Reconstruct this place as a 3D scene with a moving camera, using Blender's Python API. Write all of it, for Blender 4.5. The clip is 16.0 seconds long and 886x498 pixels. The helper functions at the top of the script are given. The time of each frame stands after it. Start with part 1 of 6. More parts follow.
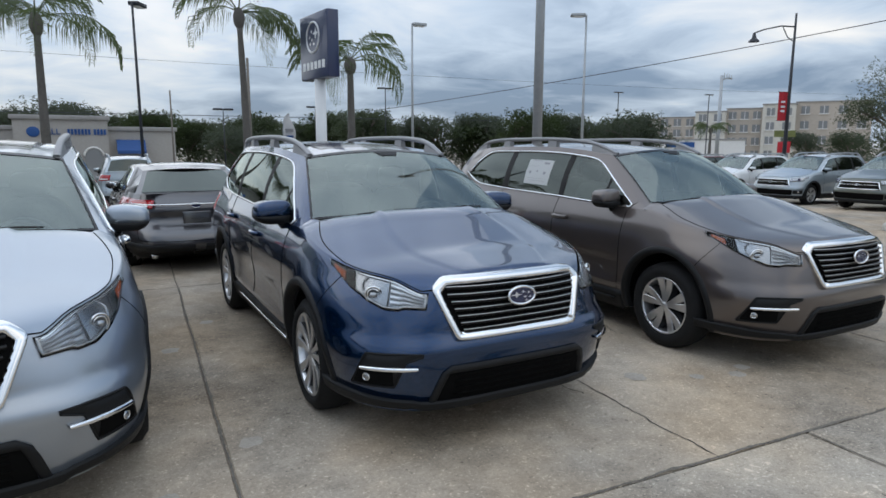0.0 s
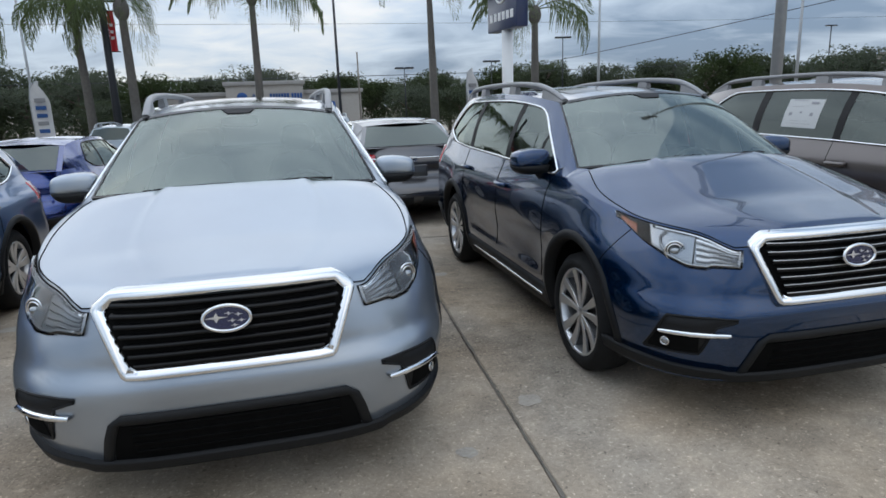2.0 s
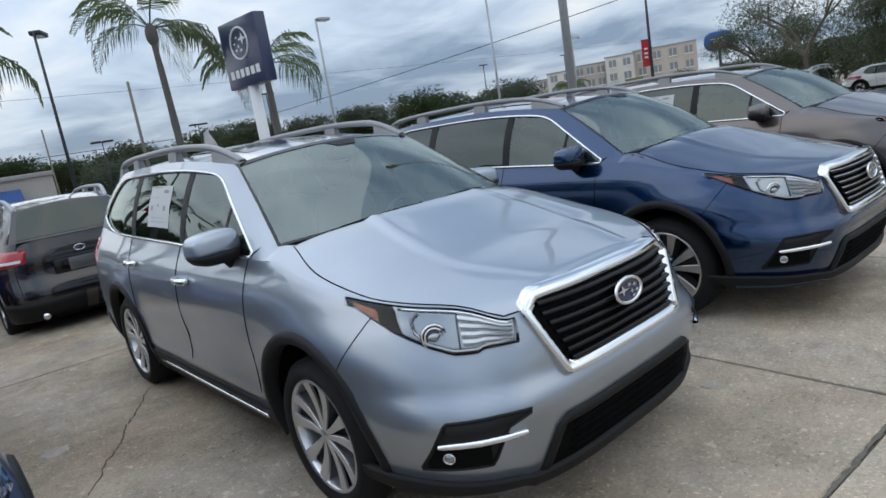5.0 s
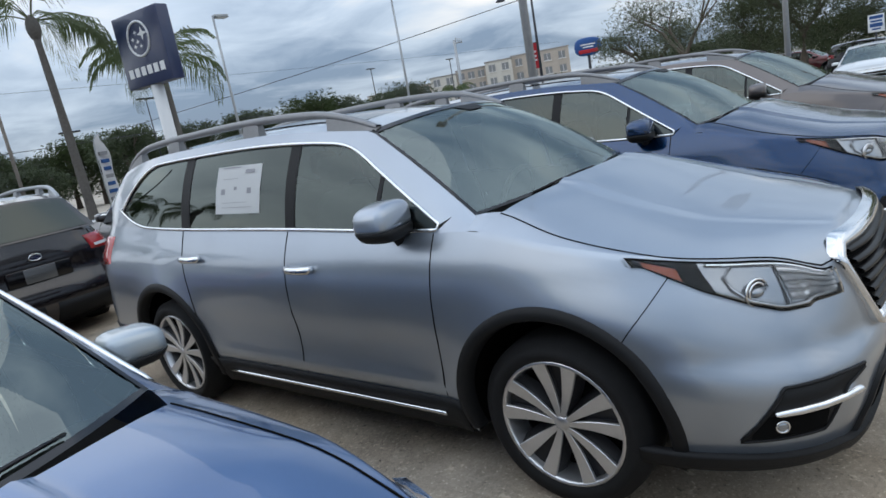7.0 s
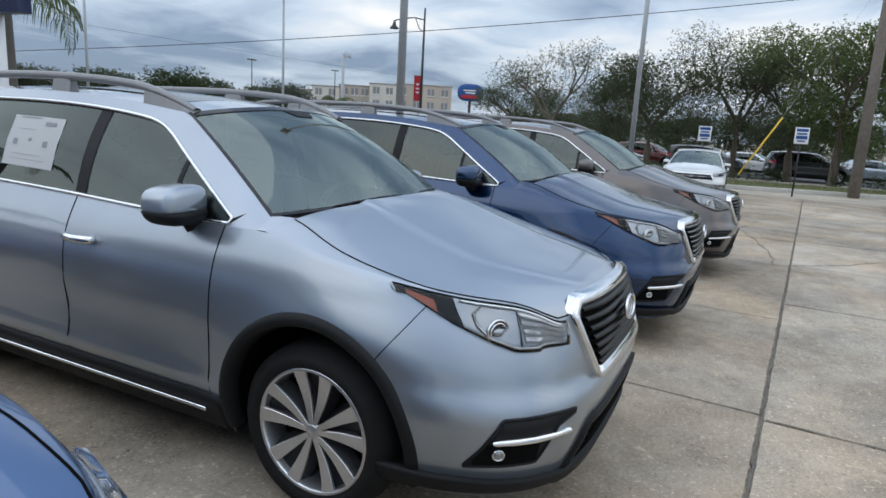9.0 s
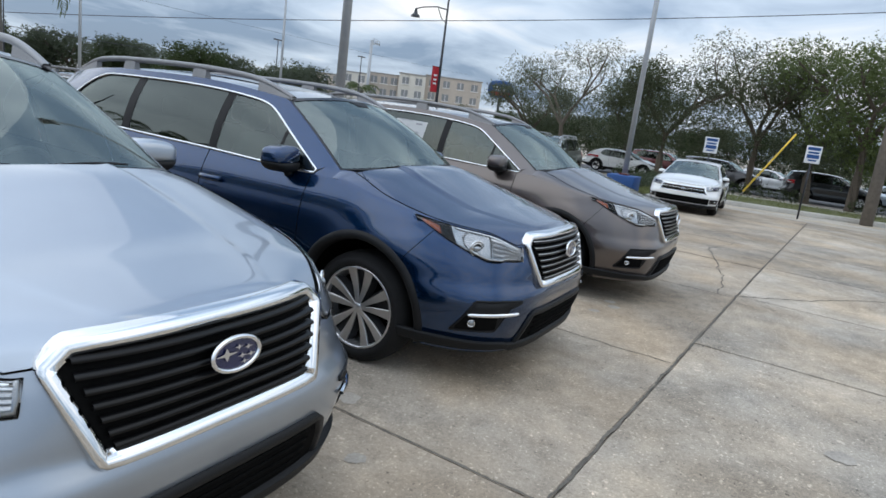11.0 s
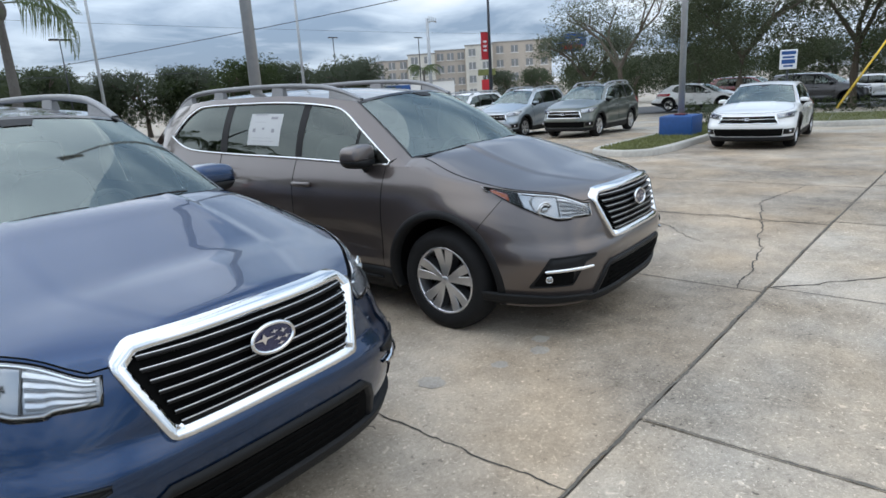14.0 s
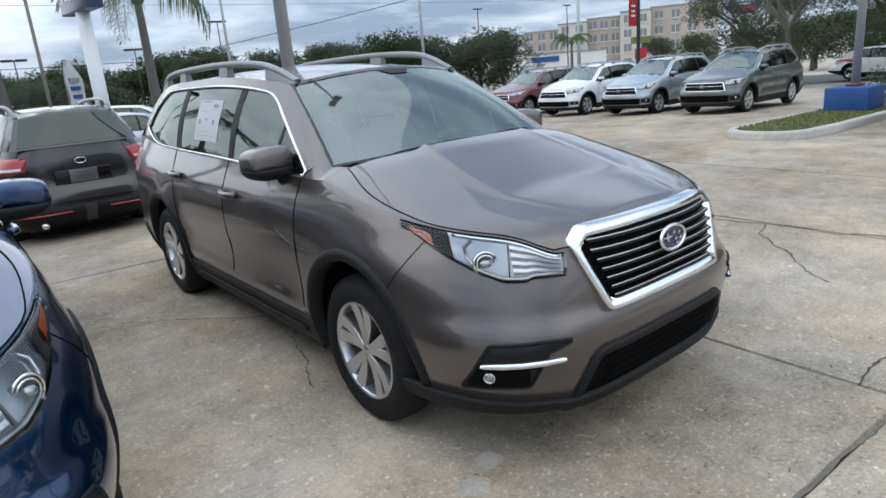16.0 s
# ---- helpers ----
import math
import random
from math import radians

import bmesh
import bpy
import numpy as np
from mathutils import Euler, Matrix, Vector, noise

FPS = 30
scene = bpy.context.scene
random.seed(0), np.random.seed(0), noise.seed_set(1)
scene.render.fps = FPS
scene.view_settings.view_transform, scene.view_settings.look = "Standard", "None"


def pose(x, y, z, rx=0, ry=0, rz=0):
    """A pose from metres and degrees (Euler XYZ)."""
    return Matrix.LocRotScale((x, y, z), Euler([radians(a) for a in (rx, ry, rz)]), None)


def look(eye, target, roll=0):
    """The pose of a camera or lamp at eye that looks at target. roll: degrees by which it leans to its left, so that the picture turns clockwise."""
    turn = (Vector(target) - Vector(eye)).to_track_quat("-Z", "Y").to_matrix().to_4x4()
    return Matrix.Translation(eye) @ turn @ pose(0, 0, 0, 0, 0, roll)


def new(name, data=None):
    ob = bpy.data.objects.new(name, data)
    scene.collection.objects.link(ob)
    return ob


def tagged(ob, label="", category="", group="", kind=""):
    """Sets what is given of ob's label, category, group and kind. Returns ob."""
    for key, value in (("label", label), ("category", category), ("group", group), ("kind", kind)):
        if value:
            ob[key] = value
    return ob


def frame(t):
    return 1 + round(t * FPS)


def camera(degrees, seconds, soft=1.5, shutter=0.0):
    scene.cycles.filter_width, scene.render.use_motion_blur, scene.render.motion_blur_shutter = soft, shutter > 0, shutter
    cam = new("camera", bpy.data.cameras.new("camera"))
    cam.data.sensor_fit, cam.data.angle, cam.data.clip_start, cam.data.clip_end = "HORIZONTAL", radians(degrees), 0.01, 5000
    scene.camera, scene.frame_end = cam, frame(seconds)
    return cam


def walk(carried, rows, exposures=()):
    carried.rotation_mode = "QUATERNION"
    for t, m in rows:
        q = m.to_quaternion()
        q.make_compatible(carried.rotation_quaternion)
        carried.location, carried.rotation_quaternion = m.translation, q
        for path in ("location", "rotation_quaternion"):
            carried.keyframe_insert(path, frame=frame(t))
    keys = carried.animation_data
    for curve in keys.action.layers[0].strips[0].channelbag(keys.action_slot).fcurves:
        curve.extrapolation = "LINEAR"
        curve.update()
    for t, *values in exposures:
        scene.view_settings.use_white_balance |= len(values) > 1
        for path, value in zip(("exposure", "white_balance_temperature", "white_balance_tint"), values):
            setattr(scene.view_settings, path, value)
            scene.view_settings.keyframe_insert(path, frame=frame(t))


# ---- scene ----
cam = camera(69.87, 16.0, soft=1.6)
walk(cam, [
    (0.0, pose(0.803, -3.961, 1.705, 80.63, -0.16, -28.61)),
    (0.5, pose(0.737, -3.954, 1.713, 78.88, 0.97, -29.78)),
    (1.0, pose(0.649, -3.913, 1.695, 81.35, 0.31, -24.96)),
    (1.5, pose(0.540, -3.673, 1.662, 80.02, 3.29, -19.05)),
    (2.0, pose(0.287, -3.477, 1.643, 76.90, 2.07, -13.84)),
    (2.5, pose(-0.154, -3.440, 1.654, 77.76, 2.91, -12.19)),
    (3.0, pose(-0.478, -3.296, 1.624, 77.79, 3.57, -13.68)),
    (3.5, pose(-0.946, -3.073, 1.652, 75.29, 11.17, -16.93)),
    (3.7, pose(-1.147, -3.034, 1.638, 75.88, 9.78, -21.54)),
    (5.8, pose(-2.494, -1.928, 1.639, 76.25, 13.22, -48.88)),
    (6.0, pose(-2.578, -1.780, 1.663, 74.63, 15.19, -49.15)),
    (6.5, pose(-2.805, -1.492, 1.653, 76.25, 7.87, -53.19)),
    (7.0, pose(-2.904, -1.218, 1.649, 77.51, 10.12, -52.32)),
    (7.5, pose(-2.991, -1.035, 1.639, 77.35, 4.77, -60.57)),
    (8.0, pose(-3.088, -0.996, 1.641, 78.20, -0.06, -63.55)),
    (8.5, pose(-3.031, -1.112, 1.639, 78.61, -2.49, -67.11)),
    (9.0, pose(-2.848, -1.505, 1.619, 78.91, -3.26, -63.01)),
    (9.5, pose(-2.517, -1.815, 1.631, 78.87, -0.89, -72.06)),
    (9.7, pose(-2.373, -1.879, 1.624, 79.06, -1.36, -71.29)),
    (11.8, pose(-0.550, -2.680, 1.642, 75.44, -4.28, -51.74)),
    (12.0, pose(-0.380, -2.721, 1.648, 74.53, 0.33, -48.95)),
    (12.5, pose(0.048, -2.696, 1.660, 75.82, -0.45, -48.67)),
    (13.0, pose(0.583, -2.756, 1.649, 78.00, 0.72, -48.69)),
    (13.5, pose(1.090, -2.809, 1.652, 75.44, 3.43, -49.88)),
    (14.0, pose(1.593, -2.883, 1.687, 75.56, 3.30, -52.96)),
    (14.5, pose(2.134, -2.930, 1.684, 74.52, 4.72, -49.77)),
    (15.0, pose(2.659, -2.800, 1.651, 72.97, 4.98, -45.68)),
    (15.5, pose(3.119, -2.739, 1.609, 76.82, 3.45, -46.41)),
    (16.0, pose(3.556, -2.706, 1.620, 74.13, 4.59, -39.63)),
], exposures=[(0.0, -0.22), (3.7, -0.12), (5.8, -0.12), (9.7, -0.1), (11.8, 0.08), (14.0, 0.15), (16.0, 0.24)])

import functools

# ---- sky and sun ----
world = bpy.data.worlds.new("overcast_sky")
scene.world = world
world.use_nodes = True
wn, wl = world.node_tree.nodes, world.node_tree.links
wn.clear()


def wnode(kind, **props):
    n = wn.new(kind)
    for key, value in props.items():
        n.inputs[key].default_value = value
    return n


w_out, w_bg = wn.new("ShaderNodeOutputWorld"), wn.new("ShaderNodeBackground")
w_sky = wn.new("ShaderNodeTexSky")
w_sky.sky_type, w_sky.sun_disc = "NISHITA", False
w_sky.sun_elevation, w_sky.sun_rotation = radians(48), radians(-20)
w_co, w_sep = wn.new("ShaderNodeTexCoord"), wn.new("ShaderNodeSeparateXYZ")
wl.new(w_co.outputs["Generated"], w_sep.inputs[0])


def wmath(op, a, b):
    n = wn.new("ShaderNodeMath")
    n.operation = op
    for k, v in enumerate((a, b)):
        if isinstance(v, (int, float)):
            n.inputs[k].default_value = v
        else:
            wl.new(v, n.inputs[k])
    return n.outputs[0]


# cloud deck seen in perspective: x and y over height
w_h = wmath("ADD", wmath("MAXIMUM", w_sep.outputs[2], 0.0), 0.16)
w_com = wn.new("ShaderNodeCombineXYZ")
wl.new(wmath("DIVIDE", w_sep.outputs[0], w_h), w_com.inputs[0])
wl.new(wmath("DIVIDE", w_sep.outputs[1], w_h), w_com.inputs[1])
w_big = wnode("ShaderNodeTexNoise", Scale=0.42, Detail=4.0, Roughness=0.5, Distortion=0.3)
w_small = wnode("ShaderNodeTexNoise", Scale=1.7, Detail=6.0, Roughness=0.55, Distortion=0.6)
wl.new(w_com.outputs[0], w_big.inputs["Vector"])
wl.new(w_com.outputs[0], w_small.inputs["Vector"])
w_mix = wmath("ADD", wmath("MULTIPLY", w_big.outputs[0], 0.70), wmath("MULTIPLY", w_small.outputs[0], 0.30))
w_ramp = wn.new("ShaderNodeValToRGB")
w_ramp.color_ramp.elements[0].position, w_ramp.color_ramp.elements[0].color = 0.39, (0.23, 0.32, 0.46, 1)
w_ramp.color_ramp.elements[1].position, w_ramp.color_ramp.elements[1].color = 0.63, (1.0, 1.0, 0.99, 1)
e = w_ramp.color_ramp.elements.new(0.5)
e.color = (0.57, 0.68, 0.82, 1)
wl.new(w_mix, w_ramp.inputs[0])
w_gain = wn.new("ShaderNodeMix")
w_gain.data_type = "RGBA"
w_gain.inputs[0].default_value = 0.88
w_scale = wn.new("ShaderNodeVectorMath")
w_scale.operation = "SCALE"
w_scale.inputs["Scale"].default_value = 0.09
wl.new(w_sky.outputs[0], w_scale.inputs[0])
wl.new(w_scale.outputs[0], w_gain.inputs[6])
wl.new(w_ramp.outputs[0], w_gain.inputs[7])
wl.new(w_gain.outputs[2], w_bg.inputs[0])
# an overcast sky is brighter towards the zenith
wl.new(wmath("ADD", 1.02, wmath("MULTIPLY", wmath("MAXIMUM", w_sep.outputs[2], 0.0), 1.25)), w_bg.inputs[1])
wl.new(w_bg.outputs[0], w_out.inputs[0])

sun = new("sun", bpy.data.lights.new("sun", "SUN"))
sun.data.energy, sun.data.angle, sun.data.color = 0.85, radians(95), (1.0, 0.97, 0.93)
sun.matrix_world = look((0, 0, 30), (9, -24, 0))

# ---- materials ----


def mat(name, color, rough=0.5, metal=0.0, bump=0.0, scale=40.0, vary=0.0, coat=0.0, spec=0.5, vscale=None, trans=0.0, alpha=1.0, emit=0.0):
    """A Principled material with colour variation at two scales and fine relief."""
    m = bpy.data.materials.new(name)
    m.use_nodes = True
    nt = m.node_tree
    b = nt.nodes["Principled BSDF"]
    b.inputs["Base Color"].default_value = (*color, 1)
    b.inputs["Roughness"].default_value = rough
    b.inputs["Metallic"].default_value = metal
    b.inputs["Specular IOR Level"].default_value = spec
    b.inputs["Coat Weight"].default_value = coat
    b.inputs["Coat Roughness"].default_value = 0.03
    b.inputs["Transmission Weight"].default_value = trans
    if emit:
        b.inputs["Emission Color"].default_value = (*color, 1)
        b.inputs["Emission Strength"].default_value = emit
    if vary or bump:
        tc = nt.nodes.new("ShaderNodeTexCoord")
        n1, n2 = nt.nodes.new("ShaderNodeTexNoise"), nt.nodes.new("ShaderNodeTexNoise")
        n1.inputs["Scale"].default_value, n1.inputs["Detail"].default_value = scale, 5
        n2.inputs["Scale"].default_value, n2.inputs["Detail"].default_value = vscale or scale / 12, 4
        for n in (n1, n2):
            nt.links.new(tc.outputs["Object"], n.inputs["Vector"])
        if vary:
            add = nt.nodes.new("ShaderNodeMath")
            add.operation = "ADD"
            nt.links.new(n1.outputs[0], add.inputs[0])
            nt.links.new(n2.outputs[0], add.inputs[1])
            ramp = nt.nodes.new("ShaderNodeMapRange")
            ramp.inputs[1].default_value, ramp.inputs[2].default_value = 0.6, 1.4
            ramp.inputs[3].default_value, ramp.inputs[4].default_value = 1 - vary, 1 + vary
            nt.links.new(add.outputs[0], ramp.inputs[0])
            mul = nt.nodes.new("ShaderNodeVectorMath")
            mul.operation = "SCALE"
            mul.inputs[0].default_value = color
            nt.links.new(ramp.outputs[0], mul.inputs["Scale"])
            nt.links.new(mul.outputs[0], b.inputs["Base Color"])
        if bump:
            bp = nt.nodes.new("ShaderNodeBump")
            bp.inputs["Strength"].default_value, bp.inputs["Distance"].default_value = bump, 0.01
            nt.links.new(n1.outputs[0], bp.inputs["Height"])
            nt.links.new(bp.outputs[0], b.inputs["Normal"])
    return m


def foliage(name, color):
    """Leaves: matt faces that let part of the light through, mottled from clump to clump."""
    m = mat(name, color, 0.65, vary=0.4, scale=3)
    nt = m.node_tree
    b, out = nt.nodes["Principled BSDF"], nt.nodes["Material Output"]
    tr, mx = nt.nodes.new("ShaderNodeBsdfTranslucent"), nt.nodes.new("ShaderNodeMixShader")
    tr.inputs["Color"].default_value = (*(min(1.0, c * k) for c, k in zip(color, (1.5, 1.6, 1.1))), 1)
    mx.inputs[0].default_value = 0.42
    nt.links.new(b.outputs[0], mx.inputs[1])
    nt.links.new(tr.outputs[0], mx.inputs[2])
    nt.links.new(mx.outputs[0], out.inputs[0])
    return m


def paint(name, color, metal=0.55, rough=0.32, ior=1.58):
    """Metallic car paint under clear coat, with fine flake and a light film of dust."""
    m = mat(name, color, rough, metal, vary=0.06, scale=900.0, vscale=3.0, coat=1.0)
    m.node_tree.nodes["Principled BSDF"].inputs["Coat IOR"].default_value = ior
    return m


def glass(name, tint, gloss_rough=0.0, ior=1.75, sheen=(0.90, 1.0, 0.94)):
    """Tinted sheet glass: a tinted clear pane whose gloss grows with the angle."""
    m = bpy.data.materials.new(name)
    m.use_nodes = True
    nt = m.node_tree
    nt.nodes.clear()
    out, mixn = nt.nodes.new("ShaderNodeOutputMaterial"), nt.nodes.new("ShaderNodeMixShader")
    tr, gl, fr = nt.nodes.new("ShaderNodeBsdfTransparent"), nt.nodes.new("ShaderNodeBsdfGlossy"), nt.nodes.new("ShaderNodeFresnel")
    tr.inputs[0].default_value = (*tint, 1)
    gl.inputs["Roughness"].default_value = gloss_rough
    gl.inputs["Color"].default_value = (*sheen, 1)
    fr.inputs[0].default_value = ior
    nt.links.new(fr.outputs[0], mixn.inputs[0])
    nt.links.new(tr.outputs[0], mixn.inputs[1])
    nt.links.new(gl.outputs[0], mixn.inputs[2])
    nt.links.new(mixn.outputs[0], out.inputs[0])
    return m


M_SILVER = paint("silver_paint", (0.328, 0.370, 0.426), 0.78, 0.32)
M_BLUE = paint("blue_paint", (0.0006, 0.027, 0.090), 0.85, 0.22)
M_BROWN = paint("grey_brown_paint", (0.100, 0.083, 0.078), 0.65, 0.33)
M_NAVY = paint("navy_paint", (0.062, 0.132, 0.285), 0.85, 0.36, 1.75)
M_WHITE = paint("white_paint", (0.74, 0.75, 0.75), 0.0, 0.35)
M_GREY = paint("dark_grey_paint", (0.055, 0.055, 0.062), 0.5, 0.32)
M_BLACK = paint("black_paint", (0.012, 0.013, 0.016), 0.2, 0.3)
M_MAROON = paint("dark_maroon_paint", (0.008, 0.006, 0.008), 0.2, 0.25)
M_CIVIC = paint("bright_blue_paint", (0.005, 0.028, 0.170), 0.6, 0.25)
M_GREEN = paint("grey_green_paint", (0.10, 0.115, 0.10), 0.5, 0.33)
M_ICE = paint("pale_silver_paint", (0.33, 0.38, 0.42), 0.6, 0.33)
M_RED = paint("dark_red_paint", (0.12, 0.012, 0.014), 0.3, 0.3)
M_GLASS = glass("windscreen_glass", (0.68, 0.79, 0.74), ior=2.5)
M_TINT = glass("side_glass", (0.26, 0.33, 0.33), ior=1.85)
M_DARKGLASS = glass("privacy_glass", (0.05, 0.056, 0.058), ior=1.75)
M_LENS = glass("lamp_lens", (0.94, 0.95, 0.95), ior=1.4, sheen=(1, 1, 1))
M_CHROME = mat("chrome", (0.78, 0.79, 0.80), 0.07, 1.0)
M_ALLOY = mat("machined_alloy", (0.66, 0.66, 0.67), 0.28, 0.9, vary=0.06, scale=300)
M_ALLOYD = mat("dark_alloy", (0.016, 0.016, 0.018), 0.45, 0.2)
M_CLAD = mat("black_moulded_plastic", (0.008, 0.0085, 0.0095), 0.55, bump=0.12, scale=700, vary=0.15, spec=0.25)
M_GLOSS = mat("gloss_black_trim", (0.005, 0.005, 0.006), 0.10)
M_BAR = mat("black_grille_plastic", (0.004, 0.004, 0.0045), 0.3, spec=0.25)
# near black for undersides and trim, and for the shade inside gaps and openings
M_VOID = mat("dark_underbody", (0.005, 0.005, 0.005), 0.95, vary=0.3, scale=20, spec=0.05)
M_RUBBER = mat("tyre_rubber", (0.010, 0.010, 0.0105), 0.75, bump=0.2, scale=250, vary=0.25, spec=0.25)
M_SEAT = mat("grey_seat_fabric", (0.22, 0.21, 0.20), 0.85, vary=0.2, scale=60)
M_DASH = mat("dashboard_plastic", (0.09, 0.09, 0.088), 0.6, vary=0.2, scale=80)
M_AMBER = mat("amber_reflector", (0.30, 0.062, 0.016), 0.22, coat=0.6)
M_REDLENS = mat("red_lamp_lens", (0.36, 0.009, 0.014), 0.14, coat=0.8)
M_REFL = mat("lamp_reflector", (0.60, 0.61, 0.63), 0.22, 0.9)
M_HOUSE = mat("lamp_housing", (0.16, 0.165, 0.17), 0.22, 0.6)
M_BEZEL = mat("headlight_bezel", (0.36, 0.37, 0.39), 0.15, 0.9)
M_RAIL = mat("grey_rail_paint", (0.235, 0.238, 0.245), 0.38, 0.4, vary=0.08, scale=60)
M_DRL = mat("light_guide", (0.62, 0.64, 0.66), 0.2, coat=0.6)
M_PAPER = mat("white_paper", (0.50, 0.51, 0.51), 0.6, vary=0.05, scale=4)
M_INK = mat("grey_print", (0.28, 0.28, 0.30), 0.8)
M_PROJ = mat("projector_glass", (0.30, 0.32, 0.34), 0.04, 0.7, coat=1.0)
M_EMBLEM = mat("emblem_dark", (0.012, 0.018, 0.075), 0.15, 0.3, coat=1.0)

# ---- building helpers ----


def part(name, bm, material, parent=None, label="", smooth=True):
    """Links a bmesh as one mesh object, under a thing or a part."""
    bmesh.ops.recalc_face_normals(bm, faces=bm.faces)
    me = bpy.data.meshes.new(name)
    bm.to_mesh(me)
    bm.free()
    me.materials.append(material)
    if smooth:
        me.shade_smooth()
    ob = new(name, me)
    ob.parent = parent
    if label:
        ob["label"] = label
    return ob


def thing(name, m, label, category, group=""):
    ob = new(name)
    ob.empty_display_size = 0.2
    ob.matrix_basis = m
    return tagged(ob, label, category, group)


def share(src, parent, m, name=None):
    """Another object on the same mesh."""
    ob = new(name or src.name.split(".")[0], src.data)
    ob.parent, ob.matrix_basis = parent, m
    return ob


def add_grid(bm, pts, close_u=False, keep=None):
    """Faces over an array of points (nu, nv, 3)."""
    nu, nv = len(pts), len(pts[0])
    vs = [[bm.verts.new(p) for p in row] for row in pts]
    for i in range(nu if close_u else nu - 1):
        for j in range(nv - 1):
            q = (vs[i][j], vs[(i + 1) % nu][j], vs[(i + 1) % nu][j + 1], vs[i][j + 1])
            if keep is None or keep(sum((v.co for v in q), Vector()) / 4):
                bm.faces.new(q)
    return vs


def add_tube(bm, path, r, n=6, flat=1.0, up=(0, 0, 1), closed=False, r1=None):
    """A tube along a path; flat squashes it across up."""
    path = [Vector(p) for p in path]
    rings, k = [], len(path)
    for i, p in enumerate(path):
        d = (path[(i + 1) % k] - path[i - 1]) if closed else (path[min(i + 1, k - 1)] - path[max(i - 1, 0)])
        d.normalize()
        s = d.cross(Vector(up))
        s = s.normalized() if s.length > 1e-4 else Vector((1, 0, 0))
        u = s.cross(d)
        rr = r if r1 is None else r + (r1 - r) * i / (k - 1)
        rings.append([bm.verts.new(p + s * math.cos(a) * rr * flat + u * math.sin(a) * rr) for a in [2 * math.pi * j / n for j in range(n)]])
    for i in range(k if closed else k - 1):
        for j in range(n):
            bm.faces.new((rings[i][j], rings[(i + 1) % k][j], rings[(i + 1) % k][(j + 1) % n], rings[i][(j + 1) % n]))
    if not closed:
        bm.faces.new(rings[0])
        bm.faces.new(rings[-1])


def add_box(bm, c, s, m=None, bevel=0.0):
    r = bmesh.ops.create_cube(bm, size=1)
    for v in r["verts"]:
        v.co = Vector((v.co.x * s[0] + c[0], v.co.y * s[1] + c[1], v.co.z * s[2] + c[2]))
        if m is not None:
            v.co = m @ v.co
    if bevel:
        es = list({e for v in r["verts"] for e in v.link_edges})
        bmesh.ops.bevel(bm, geom=es, offset=bevel, segments=2, affect="EDGES", profile=0.6)


def add_lathe(bm, prof, n=36, axis="x"):
    """Turns a profile of (along, radius) about an axis."""
    rows = []
    for k in range(n):
        a = 2 * math.pi * k / n
        c, s = math.cos(a), math.sin(a)
        rows.append([(h, r * c, r * s) if axis == "x" else (r * c, r * s, h) for h, r in prof])
    add_grid(bm, rows, close_u=True)


def add_blob(bm, c, s, m=None, seg=12, power=1.0):
    """A rounded box between a ball and a block."""
    r = bmesh.ops.create_uvsphere(bm, u_segments=seg * 2, v_segments=seg, radius=1)
    for v in r["verts"]:
        p = Vector([math.copysign(abs(q) ** power, q) for q in v.co])
        p = Vector((p.x * s[0], p.y * s[1], p.z * s[2]))
        if m is not None:
            p = m @ p
        v.co = p + Vector(c)


def sp(x, xs, ys):
    """Smooth curve through knots (cubic Hermite)."""
    xs, ys = np.asarray(xs, float), np.asarray(ys, float)
    x = np.clip(np.asarray(x, float), xs[0], xs[-1])
    d = np.gradient(ys, xs)
    i = np.clip(np.searchsorted(xs, x) - 1, 0, len(xs) - 2)
    h = xs[i + 1] - xs[i]
    t = (x - xs[i]) / h
    return (ys[i] * (2 * t**3 - 3 * t**2 + 1) + h * d[i] * (t**3 - 2 * t**2 + t) + ys[i + 1] * (3 * t**2 - 2 * t**3) + h * d[i + 1] * (t**3 - t**2))


# ---- car ----
# Car space: a to the car's left, b forward from the front axle, z up; an object's x is a and its y is -b.
AX = -2.89


def cached(f):
    """Keeps a surface's values, since alike cars ask for the same ones."""
    return functools.lru_cache(maxsize=None)(f)


